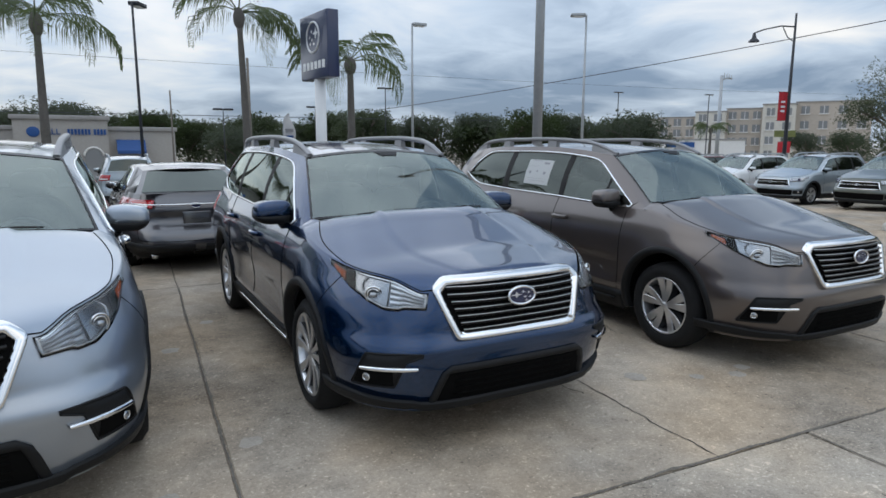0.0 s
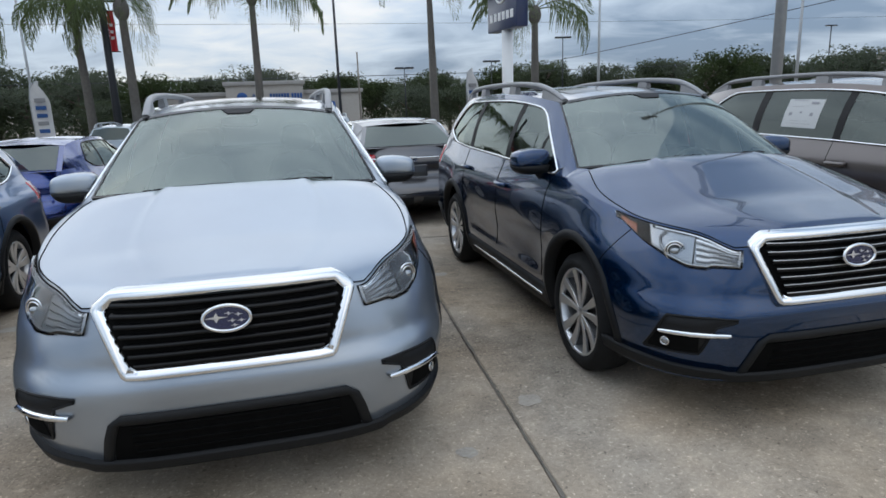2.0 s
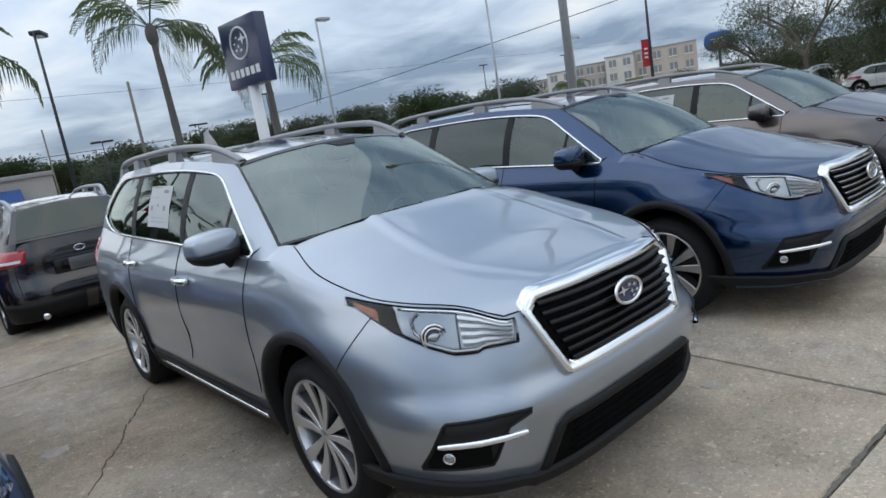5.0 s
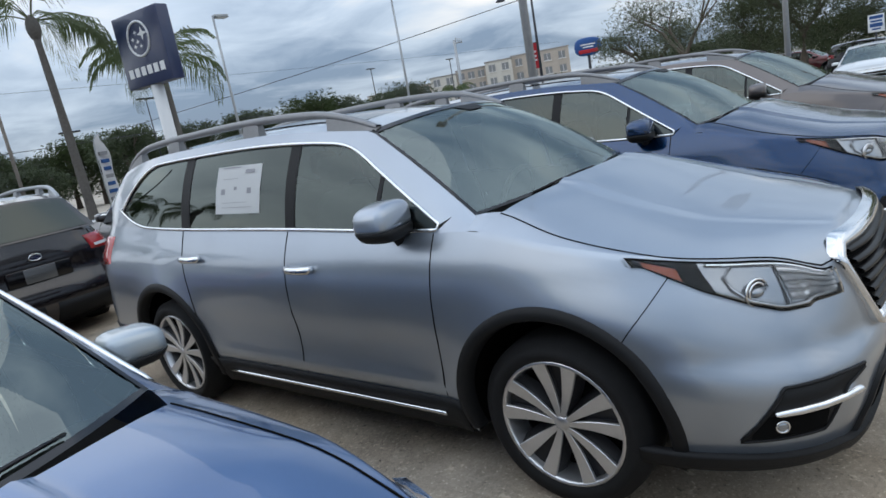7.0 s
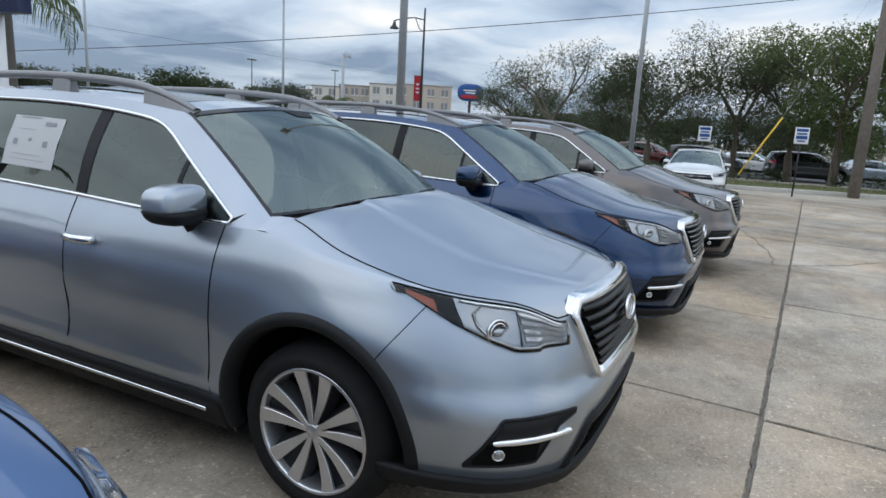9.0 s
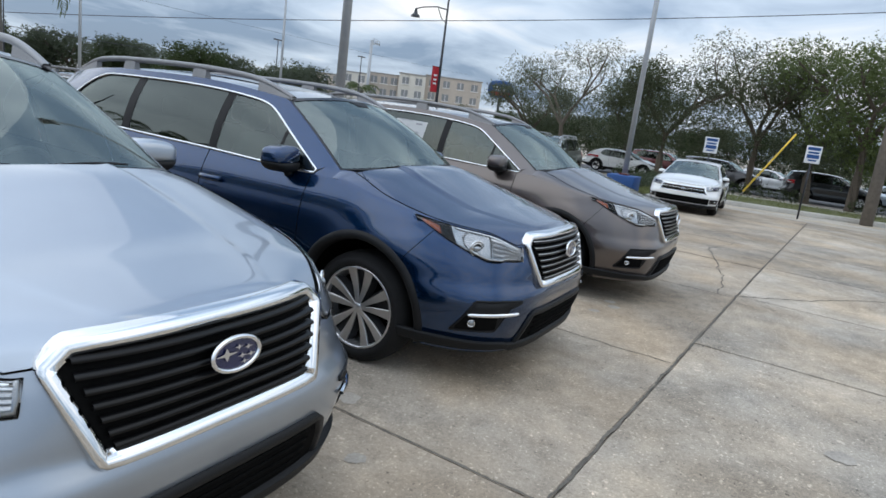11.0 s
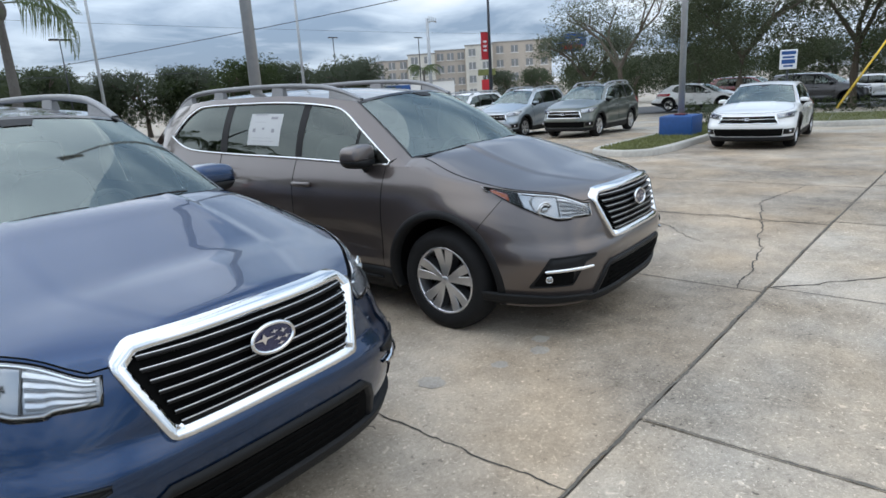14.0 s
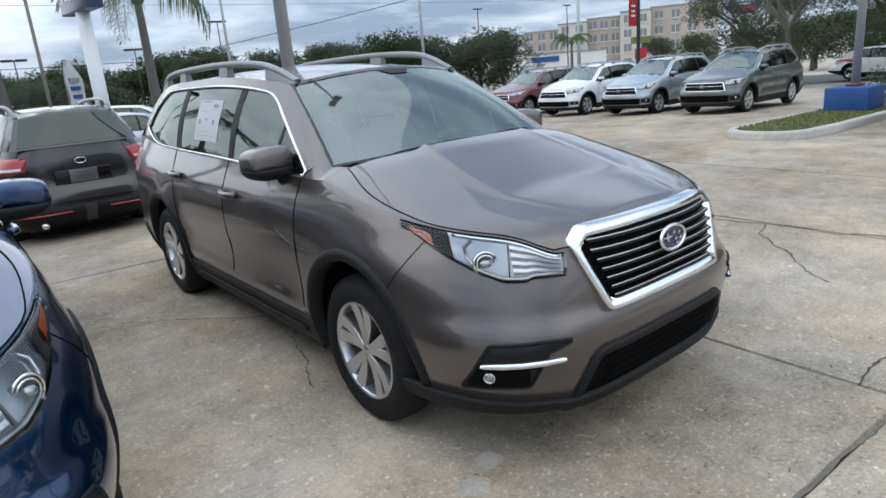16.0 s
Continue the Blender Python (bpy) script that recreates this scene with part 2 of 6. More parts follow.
class Shape:
    """The body's surfaces in the space of a large SUV, warped to the proportions of other cars."""

    def __init__(self, half=0.965, bmap=None, zmap=None, wb=2.89, tyre=0.376):
        self.half, self.wb, self.tyre = half, wb, tyre
        self.kb, self.kz = bmap or ((-5, 2), (-5, 2)), zmap or ((-1, 3), (-1, 3))

    def warp(self, a, b, z):
        return (float(a) * self.half / 0.965, -float(np.interp(b, *self.kb)), float(np.interp(z, *self.kz)))

    def unwarp(self, b, z):
        return float(np.interp(b, self.kb[1], self.kb[0])), float(np.interp(z, self.kz[1], self.kz[0]))

    @cached
    def width(self, b, z):
        w = sp(z, (0.2, 0.3, 0.42, 0.6, 0.78, 0.92, 1.02, 1.10, 1.16, 1.3), (0.87, 0.905, 0.93, 0.95, 0.958, 0.950, 0.928, 0.895, 0.865, 0.80))
        for c in (0.0, AX):
            w = w + 0.02 * np.exp(-(((np.hypot(b - c, z - 0.375) - 0.43) / 0.10) ** 2)) * (z < 1.0)
        door = np.clip((-b - 0.45) / 0.25, 0, 1) * np.clip((b + 2.5) / 0.25, 0, 1)
        w = w + door * (0.022 * np.exp(-(((z - 0.44) / 0.05) ** 2)) - 0.012 * np.exp(-(((z - 0.63) / 0.09) ** 2)))
        return w - 0.03 * np.clip((-b - 2.9) / 1.1, 0, 1)

    @cached
    def nose(self, z):
        bf = sp(z, (0.2, 0.3, 0.42, 0.53, 0.61, 0.635, 0.67, 0.74, 0.865, 0.95, 1.0, 1.05), (0.945, 0.975, 1.012, 1.030, 1.037, 1.030, 1.010, 1.004, 0.993, 0.962, 0.93, 0.88))
        k = np.clip((z - 0.55) / 0.4, 0, 1)
        return bf, float(np.interp(z, (0.55, 0.7, 0.83, 1.05), (3.9, 3.45, 2.85, 2.55))), 0.65 + 0.35 * k

    @cached
    def tail(self, z):
        return sp(z, (0.25, 0.4, 0.6, 0.8, 1.0, 1.25), (-3.93, -4.07, -4.09, -4.03, -4.03, -3.99)), 5.0, 0.42

    @cached
    def top(self, b):
        return sp(b, (-4.1, -3.6, -3.2, -1.5, -0.6, -0.25, 0.0, 0.33, 0.75, 0.92, 1.1), (1.25, 1.245, 1.215, 1.165, 1.14, 1.138, 1.092, 1.036, 0.978, 0.966, 0.985))

    @cached
    def side(self, b, z):
        """Half width at b and z."""
        bf, p, d = self.nose(z)
        br, pr, dr = self.tail(z)
        if b > bf - d:
            c = min(1.0, max(0.0, 1 - (bf - b) / d))
            return float(self.width(bf - d, z)) * (1 - c * c) ** (1 / p)
        if b < br + dr:
            c = min(1.0, max(0.0, 1 - (b - br) / dr))
            return float(self.width(b, z)) * (1 - c * c) ** (1 / pr)
        return float(self.width(b, z))

    @cached
    def low(self, u, z):
        """Plan point of the lower body: u 0..1 round the nose, 1..2 along the side, 2..3 round the tail."""
        bf, p, d = self.nose(z)
        br, pr, dr = self.tail(z)
        if u <= 1:
            t = u * math.pi / 2
            return float(self.width(bf - d, z)) * math.sin(t) ** (2 / p), bf - d * (1 - math.cos(t))
        if u < 2:
            b = bf - d + (u - 1) * (br + dr - bf + d)
            return float(self.width(b, z)), b
        t = (3 - u) * math.pi / 2
        b = br + dr * (1 - math.cos(t))
        return float(self.width(b, z)) * math.sin(max(t, 0)) ** (2 / pr), b

    @cached
    def edge(self, u):
        z = 1.0
        for _ in range(8):
            a, b = self.low(u, z)
            z = float(self.top(b)) - (self.dip(a) if u < 1 else 0.0)
        return a, b, z

    def dip(self, a):
        """How far the bonnet's front edge drops at the inner corners of the headlights."""
        return 0.056 * math.exp(-(((a - 0.53) / 0.085) ** 2)) if self.half == 0.965 else 0.0

    def face(self, sgn, u, z, off=0.0):
        """Point of the lower body, off metres out of it, in object space."""
        a, b = self.low(u, z)
        if off:
            a2, b2 = self.low(min(u + 0.01, 2.999), z)
            a1, b1 = self.low(max(u - 0.01, 0.0), z)
            ta, tb = a2 - a1, b2 - b1
            n = math.hypot(ta, tb) or 1
            a, b = a - tb / n * off, b + ta / n * off
        x, y, zz = self.warp(a, b, z)
        return (sgn * x, y, zz)

    @cached
    def upper(self, b):
        """Top line of the side glass area: screen pillar, roof rail, rear pillar."""
        if b > -1.02:
            k = (-0.345 - b) / 0.675
            return 0.79 - 0.175 * k, 1.19 + 0.415 * k + 0.012 * math.sin(math.pi * k)
        if b > -3.72:
            return (float(sp(b, (-3.72, -3.3, -2.5, -1.5, -1.02), (0.57, 0.615, 0.648, 0.648, 0.615))),
                    float(sp(b, (-3.72, -3.3, -2.5, -1.5, -1.02), (1.60, 1.655, 1.682, 1.658, 1.605))))
        k = (-3.72 - b) / 0.27
        return 0.57 + 0.16 * k, 1.60 - 0.35 * k

    def glassy(self, sgn, b, z, off=0.0):
        """Point of the cabin's side at b and height z."""
        zl, (at, zt) = float(self.top(b)), self.upper(b)
        al = self.side(b, zl)
        k = min(1.0, max(0.0, (z - zl) / max(zt - zl, 1e-3)))
        a = al + (at - al) * k + 0.03 * math.sin(math.pi * k) * min(1, (zt - zl) / 0.4) + off
        x, y, zz = self.warp(a, b, z)
        return (sgn * x, y, zz)

    @cached
    def pane(self, b):
        """Lower and upper edge of the side windows at b, with rounded ends."""
        lo = float(self.top(b)) + 0.012 + 0.11 * max(0.0, (-3.05 - b) / 0.5) ** 2
        at, zt = self.upper(b)
        k = (-0.345 - (b + 0.18)) / 0.675
        hi = 1.19 + 0.415 * k
        hi = -math.log(math.exp(-45 * (hi - 1.4)) + math.exp(-45 * (zt - 0.055 - 1.4))) / 45 + 1.4
        hi -= 0.26 * max(0.0, (-3.0 - b) / 0.5) ** 2.2
        return lo, max(lo + 0.004, hi)


SUV = Shape()


def wheel_meshes(style, rim, tyre):
    """Source parts of one wheel, standing on nothing yet: built about its axle, face towards +x."""
    hub = new("wheel_source")
    bm = bmesh.new()
    w = 0.12
    add_lathe(bm, [(-w, rim), (-w - 0.004, rim + 0.02), (-w, tyre - 0.045), (-w + 0.03, tyre - 0.008), (-0.03, tyre), (0.03, tyre), (w - 0.03, tyre - 0.008), (w, tyre - 0.045),
                   (w + 0.006, (rim + tyre) / 2), (w + 0.002, rim + 0.015), (w - 0.012, rim)], 40)
    part("tyre", bm, M_RUBBER, hub, "black rubber tyre")
    bm = bmesh.new()
    add_lathe(bm, [(w - 0.012, rim + 0.002), (w - 0.004, rim - 0.008), (w - 0.02, rim - 0.016), (0.0, rim - 0.03), (-0.10, rim - 0.02), (-0.11, rim)], 40)
    part("rim", bm, M_ALLOY, hub)
    # added black disc that stands in for the shade behind the spokes
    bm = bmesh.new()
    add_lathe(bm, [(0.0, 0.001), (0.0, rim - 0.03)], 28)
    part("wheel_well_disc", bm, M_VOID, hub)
    bm = bmesh.new()
    add_lathe(bm, [(0.02, 0.0), (0.02, 0.15), (0.01, 0.16)], 28)
    part("brake_disc", bm, M_VOID, hub)
    bm = bmesh.new()
    add_lathe(bm, [(w - 0.018, 0.001), (w - 0.02, 0.028), (w - 0.03, 0.036), (0.02, 0.05)], 20)
    part("hub_cap", bm, M_ALLOY, hub)
    bm = bmesh.new()
    for k in range(5):
        a = 2 * math.pi * (k + 0.5) / 5
        add_blob(bm, (w - 0.045, 0.055 * math.cos(a), 0.055 * math.sin(a)), (0.012, 0.009, 0.009), seg=4)
    part("wheel_nuts", bm, M_CHROME, hub)
    # five pairs of machined spokes over dark painted pockets
    half, w0, w1 = {"paired": (0.262, 0.0105, 0.033), "five": (0.0, 0.036, 0.050), "split": (0.215, 0.014, 0.031)}[style]
    faces, backs = [], []
    for i, r in enumerate(np.linspace(0.03, rim - 0.006, 8)):
        k = i / 7
        h = (w0 + (w1 - w0) * k) * (1 if style == "paired" else 0.9 + 0.3 * math.sin(math.pi * k * 0.8))
        x = w - 0.022 - 0.012 * math.sin(math.pi * k) + 0.010 * k
        faces.append([(x - 0.012, -h, r), (x - 0.002, -h, r), (x, -h * 0.9, r), (x, h * 0.9, r), (x - 0.002, h, r), (x - 0.012, h, r)])
        o, c = r * half, 0.008 + 0.020 * math.sin(math.pi * min(1, k * 0.8 + 0.1))
        backs.append([(x - 0.06, -o - h - c, r), (x - 0.006, -o - h, r), (x - 0.03, -max(o - h, 0.001), r), (x - 0.03, max(o - h, 0.001), r), (x - 0.006, o + h, r), (x - 0.06, o + h + c, r)])
    bm = bmesh.new()
    add_grid(bm, faces)
    src = part("spoke", bm, M_ALLOY, hub, smooth=False)
    bm = bmesh.new()
    add_grid(bm, backs)
    back = part("spoke_back", bm, M_ALLOYD, hub, smooth=False)
    for k in range(5):
        c = 2 * math.pi * k / 5
        for a in ((c - half, c + half) if half else (c,)):
            share(src, hub, Matrix.Rotation(a, 4, "X"), "spoke")
        if k:
            share(back, hub, Matrix.Rotation(c, 4, "X"), "spoke_back")
    bpy.data.objects.remove(src)
    return hub


def put_wheels(car, hub, shape, track=0.80):
    """Copies of the wheel at the four hubs, as parts of the car."""
    for b in (0.0, -shape.wb):
        for s in (1, -1):
            wh = new("wheel")
            wh.parent = car
            wh.matrix_basis = Matrix.Translation((s * (shape.half - (0.138 if shape is SUV else 0.165)), -b, 0.358 if shape is SUV else shape.tyre)) @ Matrix.Rotation(0 if s > 0 else math.pi, 4, "Z")
            for o in hub.children:
                share(o, wh, o.matrix_basis)


def drop_source(hub):
    for o in list(hub.children) + [hub]:
        bpy.data.objects.remove(o)


def strip(shape, sgn, us, lo, hi, off, n=4, both=False):
    """Rows of points on the lower body between two heights along u."""
    rows = []
    for u in us:
        a, c = lo(u), hi(u)
        s = sgn
        uu = u
        if both and u < 0:
            s, uu = -sgn, -u
        rows.append([shape.face(s, uu, a + (c - a) * k / (n - 1), off) for k in range(n)])
    return rows


def skirted(bm, rows, depth):
    """A patch with turned-in edges, so that it has thickness; depth is a vector function of a point."""
    rows = [list(r) for r in rows]
    rows = [[depth(r[0])] + r + [depth(r[-1])] for r in rows]
    rows = [[depth(p) for p in rows[0]]] + rows + [[depth(p) for p in rows[-1]]]
    add_grid(bm, rows)


def inward(shape, d):
    def f(p):
        v = Vector((p[0] * 0.9, p[1] - (shape.wb * 0.45), 0))
        v.normalize()
        return (p[0] - v.x * d, p[1] - v.y * d, p[2])
    return f


def car_body(car, sh, paint_m, detail=1, strip_m=None):
    """The painted shell, glass, trim, arches and cabin that all cars share."""
    nU = 26 if detail else 14
    us = [k / nU for k in range(nU + 1)] + [1 + k / 44 for k in range(1, 44)] + [2 + k / 14 for k in range(15)]
    r_arch = sh.tyre + 0.062
    centres = [(0.0, sh.tyre), (-sh.wb, sh.tyre)]

    def outside(c):
        return all(math.hypot(-c.y - b, c.z - z) > r_arch - 0.012 for b, z in centres) or abs(c.x) < 0.45

    bm = bmesh.new()
    nv = 32 if detail > 1 else 22
    for s in (1, -1):
        rows = []
        for u in us:
            a, b, zt = sh.edge(u)
            rows.append([sh.face(s, u, 0.24 + (zt - 0.24) * (k / nv)) for k in range(nv + 1)])
        add_grid(bm, rows, keep=outside)

    def shut(b):
        """The bonnet's shut line, as a share of the half width."""
        return float(np.interp(b, (-0.34, -0.15, 0.05, 0.30, 0.45), (0.855, 0.90, 0.94, 0.975, 1.0)))

    def lid(u, f):
        """Point of the bonnet and wing tops at row u and share f of the half width."""
        a, b, z = sh.edge(u)
        k = min(1.0, max(0.0, (0.5 - b) / 0.8))
        q = abs(f)
        line = 0.56 - 0.10 * k
        rise = min(1, max(0, (line - q) / 0.055))
        cr = 0.058 * min(1, a / 0.75) * (1 - q**2.6) + 0.012 * rise * rise * (3 - 2 * rise) * min(1, a / 0.8) * (0.45 + 0.55 * k)
        cr += 0.006 * math.exp(-(((q - line + 0.055) / 0.03) ** 2)) * k * min(1, a)
        cr += 0.045 * min(1.0, max(0.0, (0.45 - b) / 0.6)) * (1 - q**9) + (sh.dip(a) * (1 - q**5) if u < 1 else 0.0)
        return sh.warp(f * a, b + 0.16 * (1 - f * f) * k, z + cr)

    hu = [u for u in us if sh.edge(u)[1] > -0.335]
    for s in (1, -1):
        add_grid(bm, [[lid(u, s * (1 - (1 - shut(sh.edge(u)[1])) * k / 5)) for k in range(6)] for u in hu if shut(sh.edge(u)[1]) < 0.999])
    # foot of the screen pillar, between the wing top and the cabin side
    for s in (1, -1):
        rows = []
        for k in np.linspace(0, 1, 8):
            zl, zt = float(sh.top(-0.345)), sh.upper(-0.345)[1]
            p, q = Vector(lid(hu[-1], s * (1 - (1 - shut(-0.33)) * k))), Vector(sh.glassy(s, -0.345, zl + (zt + 0.004 - zl) * k))
            rows.append([p.lerp(q, t) + Vector((0, 0, 0.004 * math.sin(math.pi * t))) for t in (0, 0.33, 0.66, 1)])
        add_grid(bm, rows)
    for v in bm.verts:
        for b, z in centres:
            dy, dz = v.co.y + b, v.co.z - z
            r = math.hypot(dy, dz)
            if r < r_arch + 0.02 and abs(v.co.x) > 0.45:
                v.co.y, v.co.z = -b + dy / r * (r_arch + 0.02), z + dz / r * (r_arch + 0.02)
    bmesh.ops.remove_doubles(bm, verts=bm.verts, dist=0.0008)
    part("body", bm, paint_m, car)
    # bonnet
    bm = bmesh.new()
    add_grid(bm, [[lid(u, f * shut(sh.edge(u)[1])) for f in np.linspace(-1, 1, 73)] for u in hu])
    part("bonnet", bm, paint_m, car)
    # cowl under the windscreen
    bm = bmesh.new()
    rows = []
    for f in np.linspace(-1, 1, 17):
        a0, b0, z0 = f * 0.70, -0.28 + 0.16 * (1 - f * f), 1.135 + 0.06 * (1 - abs(f) ** 2.6)
        rows.append([sh.warp(a0, b0 + 0.03, z0 - 0.012), sh.warp(f * 0.69, b0 - 0.07, z0 + 0.012), sh.warp(f * 0.68, b0 - 0.12, z0 + 0.03)])
    add_grid(bm, rows)
    part("cowl", bm, M_CLAD, car)
    # deck behind the rear window
    bm = bmesh.new()
    rows = []
    for u in [1.9 + 0.1 * k / 6 for k in range(7)] + [2 + k / 14 for k in range(15)]:
        a, b, z = sh.edge(min(u, 2.999))
        if b < -3.62:
            rows.append([sh.warp(f * a, b, z + 0.012 * (1 - f * f)) for f in np.linspace(-1, 1, 13)])
    add_grid(bm, rows)
    part("rear_deck", bm, paint_m, car)
    # cabin sides: paint below, pane, paint above
    cols = [-0.345 - 0.15 * k / 3 for k in range(3)] + list(np.linspace(-0.50, -3.52, 62)) + list(np.linspace(-3.56, -3.99, 8))
    bm = bmesh.new()
    for s in (1, -1):
        lower, upper = [], []
        for b in cols:
            lo, hi = sh.pane(b)
            zl, zt = float(sh.top(b)), sh.upper(b)[1]
            lo, hi = min(lo, zt - 0.002), min(hi, zt - 0.001)
            if b > -0.50 or b < -3.52:
                lo = hi = (zl + zt) / 2
            lower.append([sh.glassy(s, b, zl + (lo - zl) * k) for k in (0, 0.5, 1)])
            upper.append([sh.glassy(s, b, hi + (zt - hi) * k) for k in (0, 0.33, 0.66, 1)])
        add_grid(bm, lower)
        add_grid(bm, upper)
    part("cabin_side", bm, paint_m, car)
    pillars = ((-1.475, -1.555), (-2.52, -2.62))
    spans = ((-0.505, -0.86), (-0.885, -1.475), (-1.555, -2.52), (-2.62, -3.515))
    for s in (1, -1):
        for k, (b0, b1) in enumerate(spans):
            bm = bmesh.new()
            rows = []
            for b in np.linspace(b0, b1, 14):
                lo, hi = sh.pane(b)
                rows.append([sh.glassy(s, b, lo + (hi - lo) * j / 5, -0.006) for j in range(6)])
            add_grid(bm, rows)
            pane = part("side_window", bm, M_TINT if k == 1 else M_DARKGLASS, car)
            pane.visible_shadow = False
        for b0, b1 in pillars + ((-0.86, -0.885),):
            bm = bmesh.new()
            rows = []
            for b in np.linspace(b0, b1, 3):
                lo, hi = sh.pane(b)
                rows.append([sh.glassy(s, b, lo + (hi - lo) * j / 5, -0.003) for j in range(6)])
            add_grid(bm, rows)
            part("pillar_trim", bm, M_CLAD, car)
        bm = bmesh.new()
        bs = list(np.linspace(-0.505, -3.515, 70))
        loop = [sh.glassy(s, b, sh.pane(b)[0], 0.003) for b in bs] + [sh.glassy(s, b, sh.pane(b)[1], 0.003) for b in reversed(bs)]
        add_tube(bm, loop, 0.010, 6, closed=True)
        part("window_trim", bm, M_CHROME if detail else M_GLOSS, car, "chrome strip round the side windows" if detail else "")
    # windscreen
    def screen(u, v, off=0.0):
        b = -0.345 + 0.20 * (1 - u * u) + (-0.675 - 0.10 * (1 - u * u)) * v
        z = 1.19 + 0.035 * (1 - u * u) + (0.415 + 0.02 * (1 - u * u)) * v
        k = math.sin(math.pi * v) * (1 - u**4)
        return sh.warp((0.79 - 0.175 * v) * u, b + 0.02 * k + off * 0.5, z + 0.025 * k + off * 0.8 + (0.012 * math.sin(math.pi * v)))
    bm = bmesh.new()
    add_grid(bm, [[screen(u, v) for v in np.linspace(0, 1, 12)] for u in np.linspace(-1, 1, 25)])
    part("windscreen", bm, M_GLASS, car).visible_shadow = False
    bm = bmesh.new()
    for u0, u1 in ((-1, -0.982), (0.982, 1)):
        add_grid(bm, [[screen(u, v, 0.004) for v in np.linspace(0, 1, 12)] for u in (u0, u1)])
    add_grid(bm, [[screen(u, v, 0.004) for v in (0.955, 1.0)] for u in np.linspace(-1, 1, 25)])
    add_grid(bm, [[screen(u, v, 0.004) for v in (0.0, 0.02)] for u in np.linspace(-1, 1, 25)])
    part("windscreen_seal", bm, M_GLOSS, car)
    bm = bmesh.new()
    add_grid(bm, [[screen(f * (0.17 if v > 0.9 else 0.10), v, 0.0045) for f in (-1, -0.5, 0, 0.5, 1)] for v in (0.86, 0.955)])
    part("sensor_patch", bm, M_CLAD, car)
    # roof
    bm = bmesh.new()
    rows = []
    for b in np.linspace(-1.02, -3.72, 30):
        at, zt = sh.upper(b - 1e-6)
        kf, kr = max(0, 1 - (-1.02 - b) / 0.6), max(0, 1 - (b + 3.72) / 0.5)
        rows.append([sh.warp(f * at, b + 0.10 * (1 - f * f) * kf - 0.06 * (1 - f * f) * kr, zt + 0.044 * (1 - f * f)) for f in np.linspace(-1, 1, 21)])
    add_grid(bm, rows)
    part("roof", bm, paint_m, car)
    # tailgate and rear window
    def gate(u, v, off=0.0):
        b = -3.99 - (0.0 if -3.99 in sh.kb[0] else 0.04) * (1 - u * u) + (0.27 - 0.02 * (1 - u * u)) * v
        return sh.warp((0.73 - 0.16 * v) * u, b - off, 1.25 + (0.35 + 0.055 * (1 - u * u)) * v + off * 0.5)
    bm = bmesh.new()
    add_grid(bm, [[gate(u, v) for v in np.linspace(0, 1, 8)] for u in np.linspace(-1, 1, 17)])
    part("rear_pillar", bm, paint_m, car)
    bm = bmesh.new()
    add_grid(bm, [[gate(u, v, 0.006) for v in np.linspace(0.06, 0.93, 7)] for u in np.linspace(-0.9, 0.9, 15)])
    part("rear_window", bm, M_DARKGLASS, car, "dark rear window").visible_shadow = False
    # arches, liners and sills
    for b0, z0 in centres:
        for s in (1, -1):
            bm = bmesh.new()
            rows = []
            for k in range(41):
                t = -0.28 + (math.pi + 0.56) * k / 40
                row = []
                for r, off in ((r_arch - 0.01, -0.05), (r_arch, 0.004), (r_arch + 0.012, 0.014), (r_arch + 0.045, 0.014), (r_arch + 0.055, 0.0)):
                    bb, zz = b0 + r * math.cos(t), max(z0 + r * math.sin(t), 0.2)
                    ub, uz = sh.unwarp(bb, zz)
                    row.append((s * (sh.side(ub, uz) * sh.half / 0.965 + off), -bb, zz))
                rows.append(row)
            add_grid(bm, rows)
            part("arch_moulding", bm, M_CLAD, car, "black plastic wheel arch moulding")
            bm = bmesh.new()
            rows = []
            for k in range(25):
                t = -0.3 + (math.pi + 0.6) * k / 24
                rows.append([(s * x, -(b0 + (r_arch + 0.005) * math.cos(t)), z0 + (r_arch + 0.005) * math.sin(t)) for x in (0.5, sh.half - 0.06)])
            add_grid(bm, rows)
            add_box(bm, (s * 0.5, -b0, z0 + 0.12), (0.02, 0.72, 0.56))
            part("wheel_liner", bm, M_VOID, car)
    for s in (1, -1):
        bm = bmesh.new()
        ur = [u for u in np.linspace(1.0, 2.0, 60) if -sh.wb + r_arch + 0.01 < float(np.interp(sh.low(u, 0.3)[1], *sh.kb)) < -r_arch - 0.01]
        skirted(bm, strip(sh, s, ur, lambda u: 0.21, lambda u: 0.385, 0.012, 4), inward(sh, 0.05))
        part("sill", bm, M_CLAD, car, "black plastic sill")
        if detail > 1:
            bm = bmesh.new()
            add_tube(bm, [sh.face(s, u, 0.30, 0.018) for u in ur[2:-2]], 0.011, 6)
            part("sill_strip", bm, strip_m or M_CHROME, car, "" if strip_m else "chrome sill strip")
    bm = bmesh.new()
    xf, yf, _ = sh.warp(0.62, 0.60, 0.2)
    xr, yr, _ = sh.warp(0.75, -3.95, 0.2)
    add_box(bm, (0, (yf + yr) / 2, 0.27), (xf * 1.9, yr - yf, 0.08))
    part("underbody", bm, M_VOID, car)
    # cabin
    bm = bmesh.new()
    p, q = sh.warp(0.72, -0.22, 1.10), sh.warp(0.72, -0.85, 0.98)
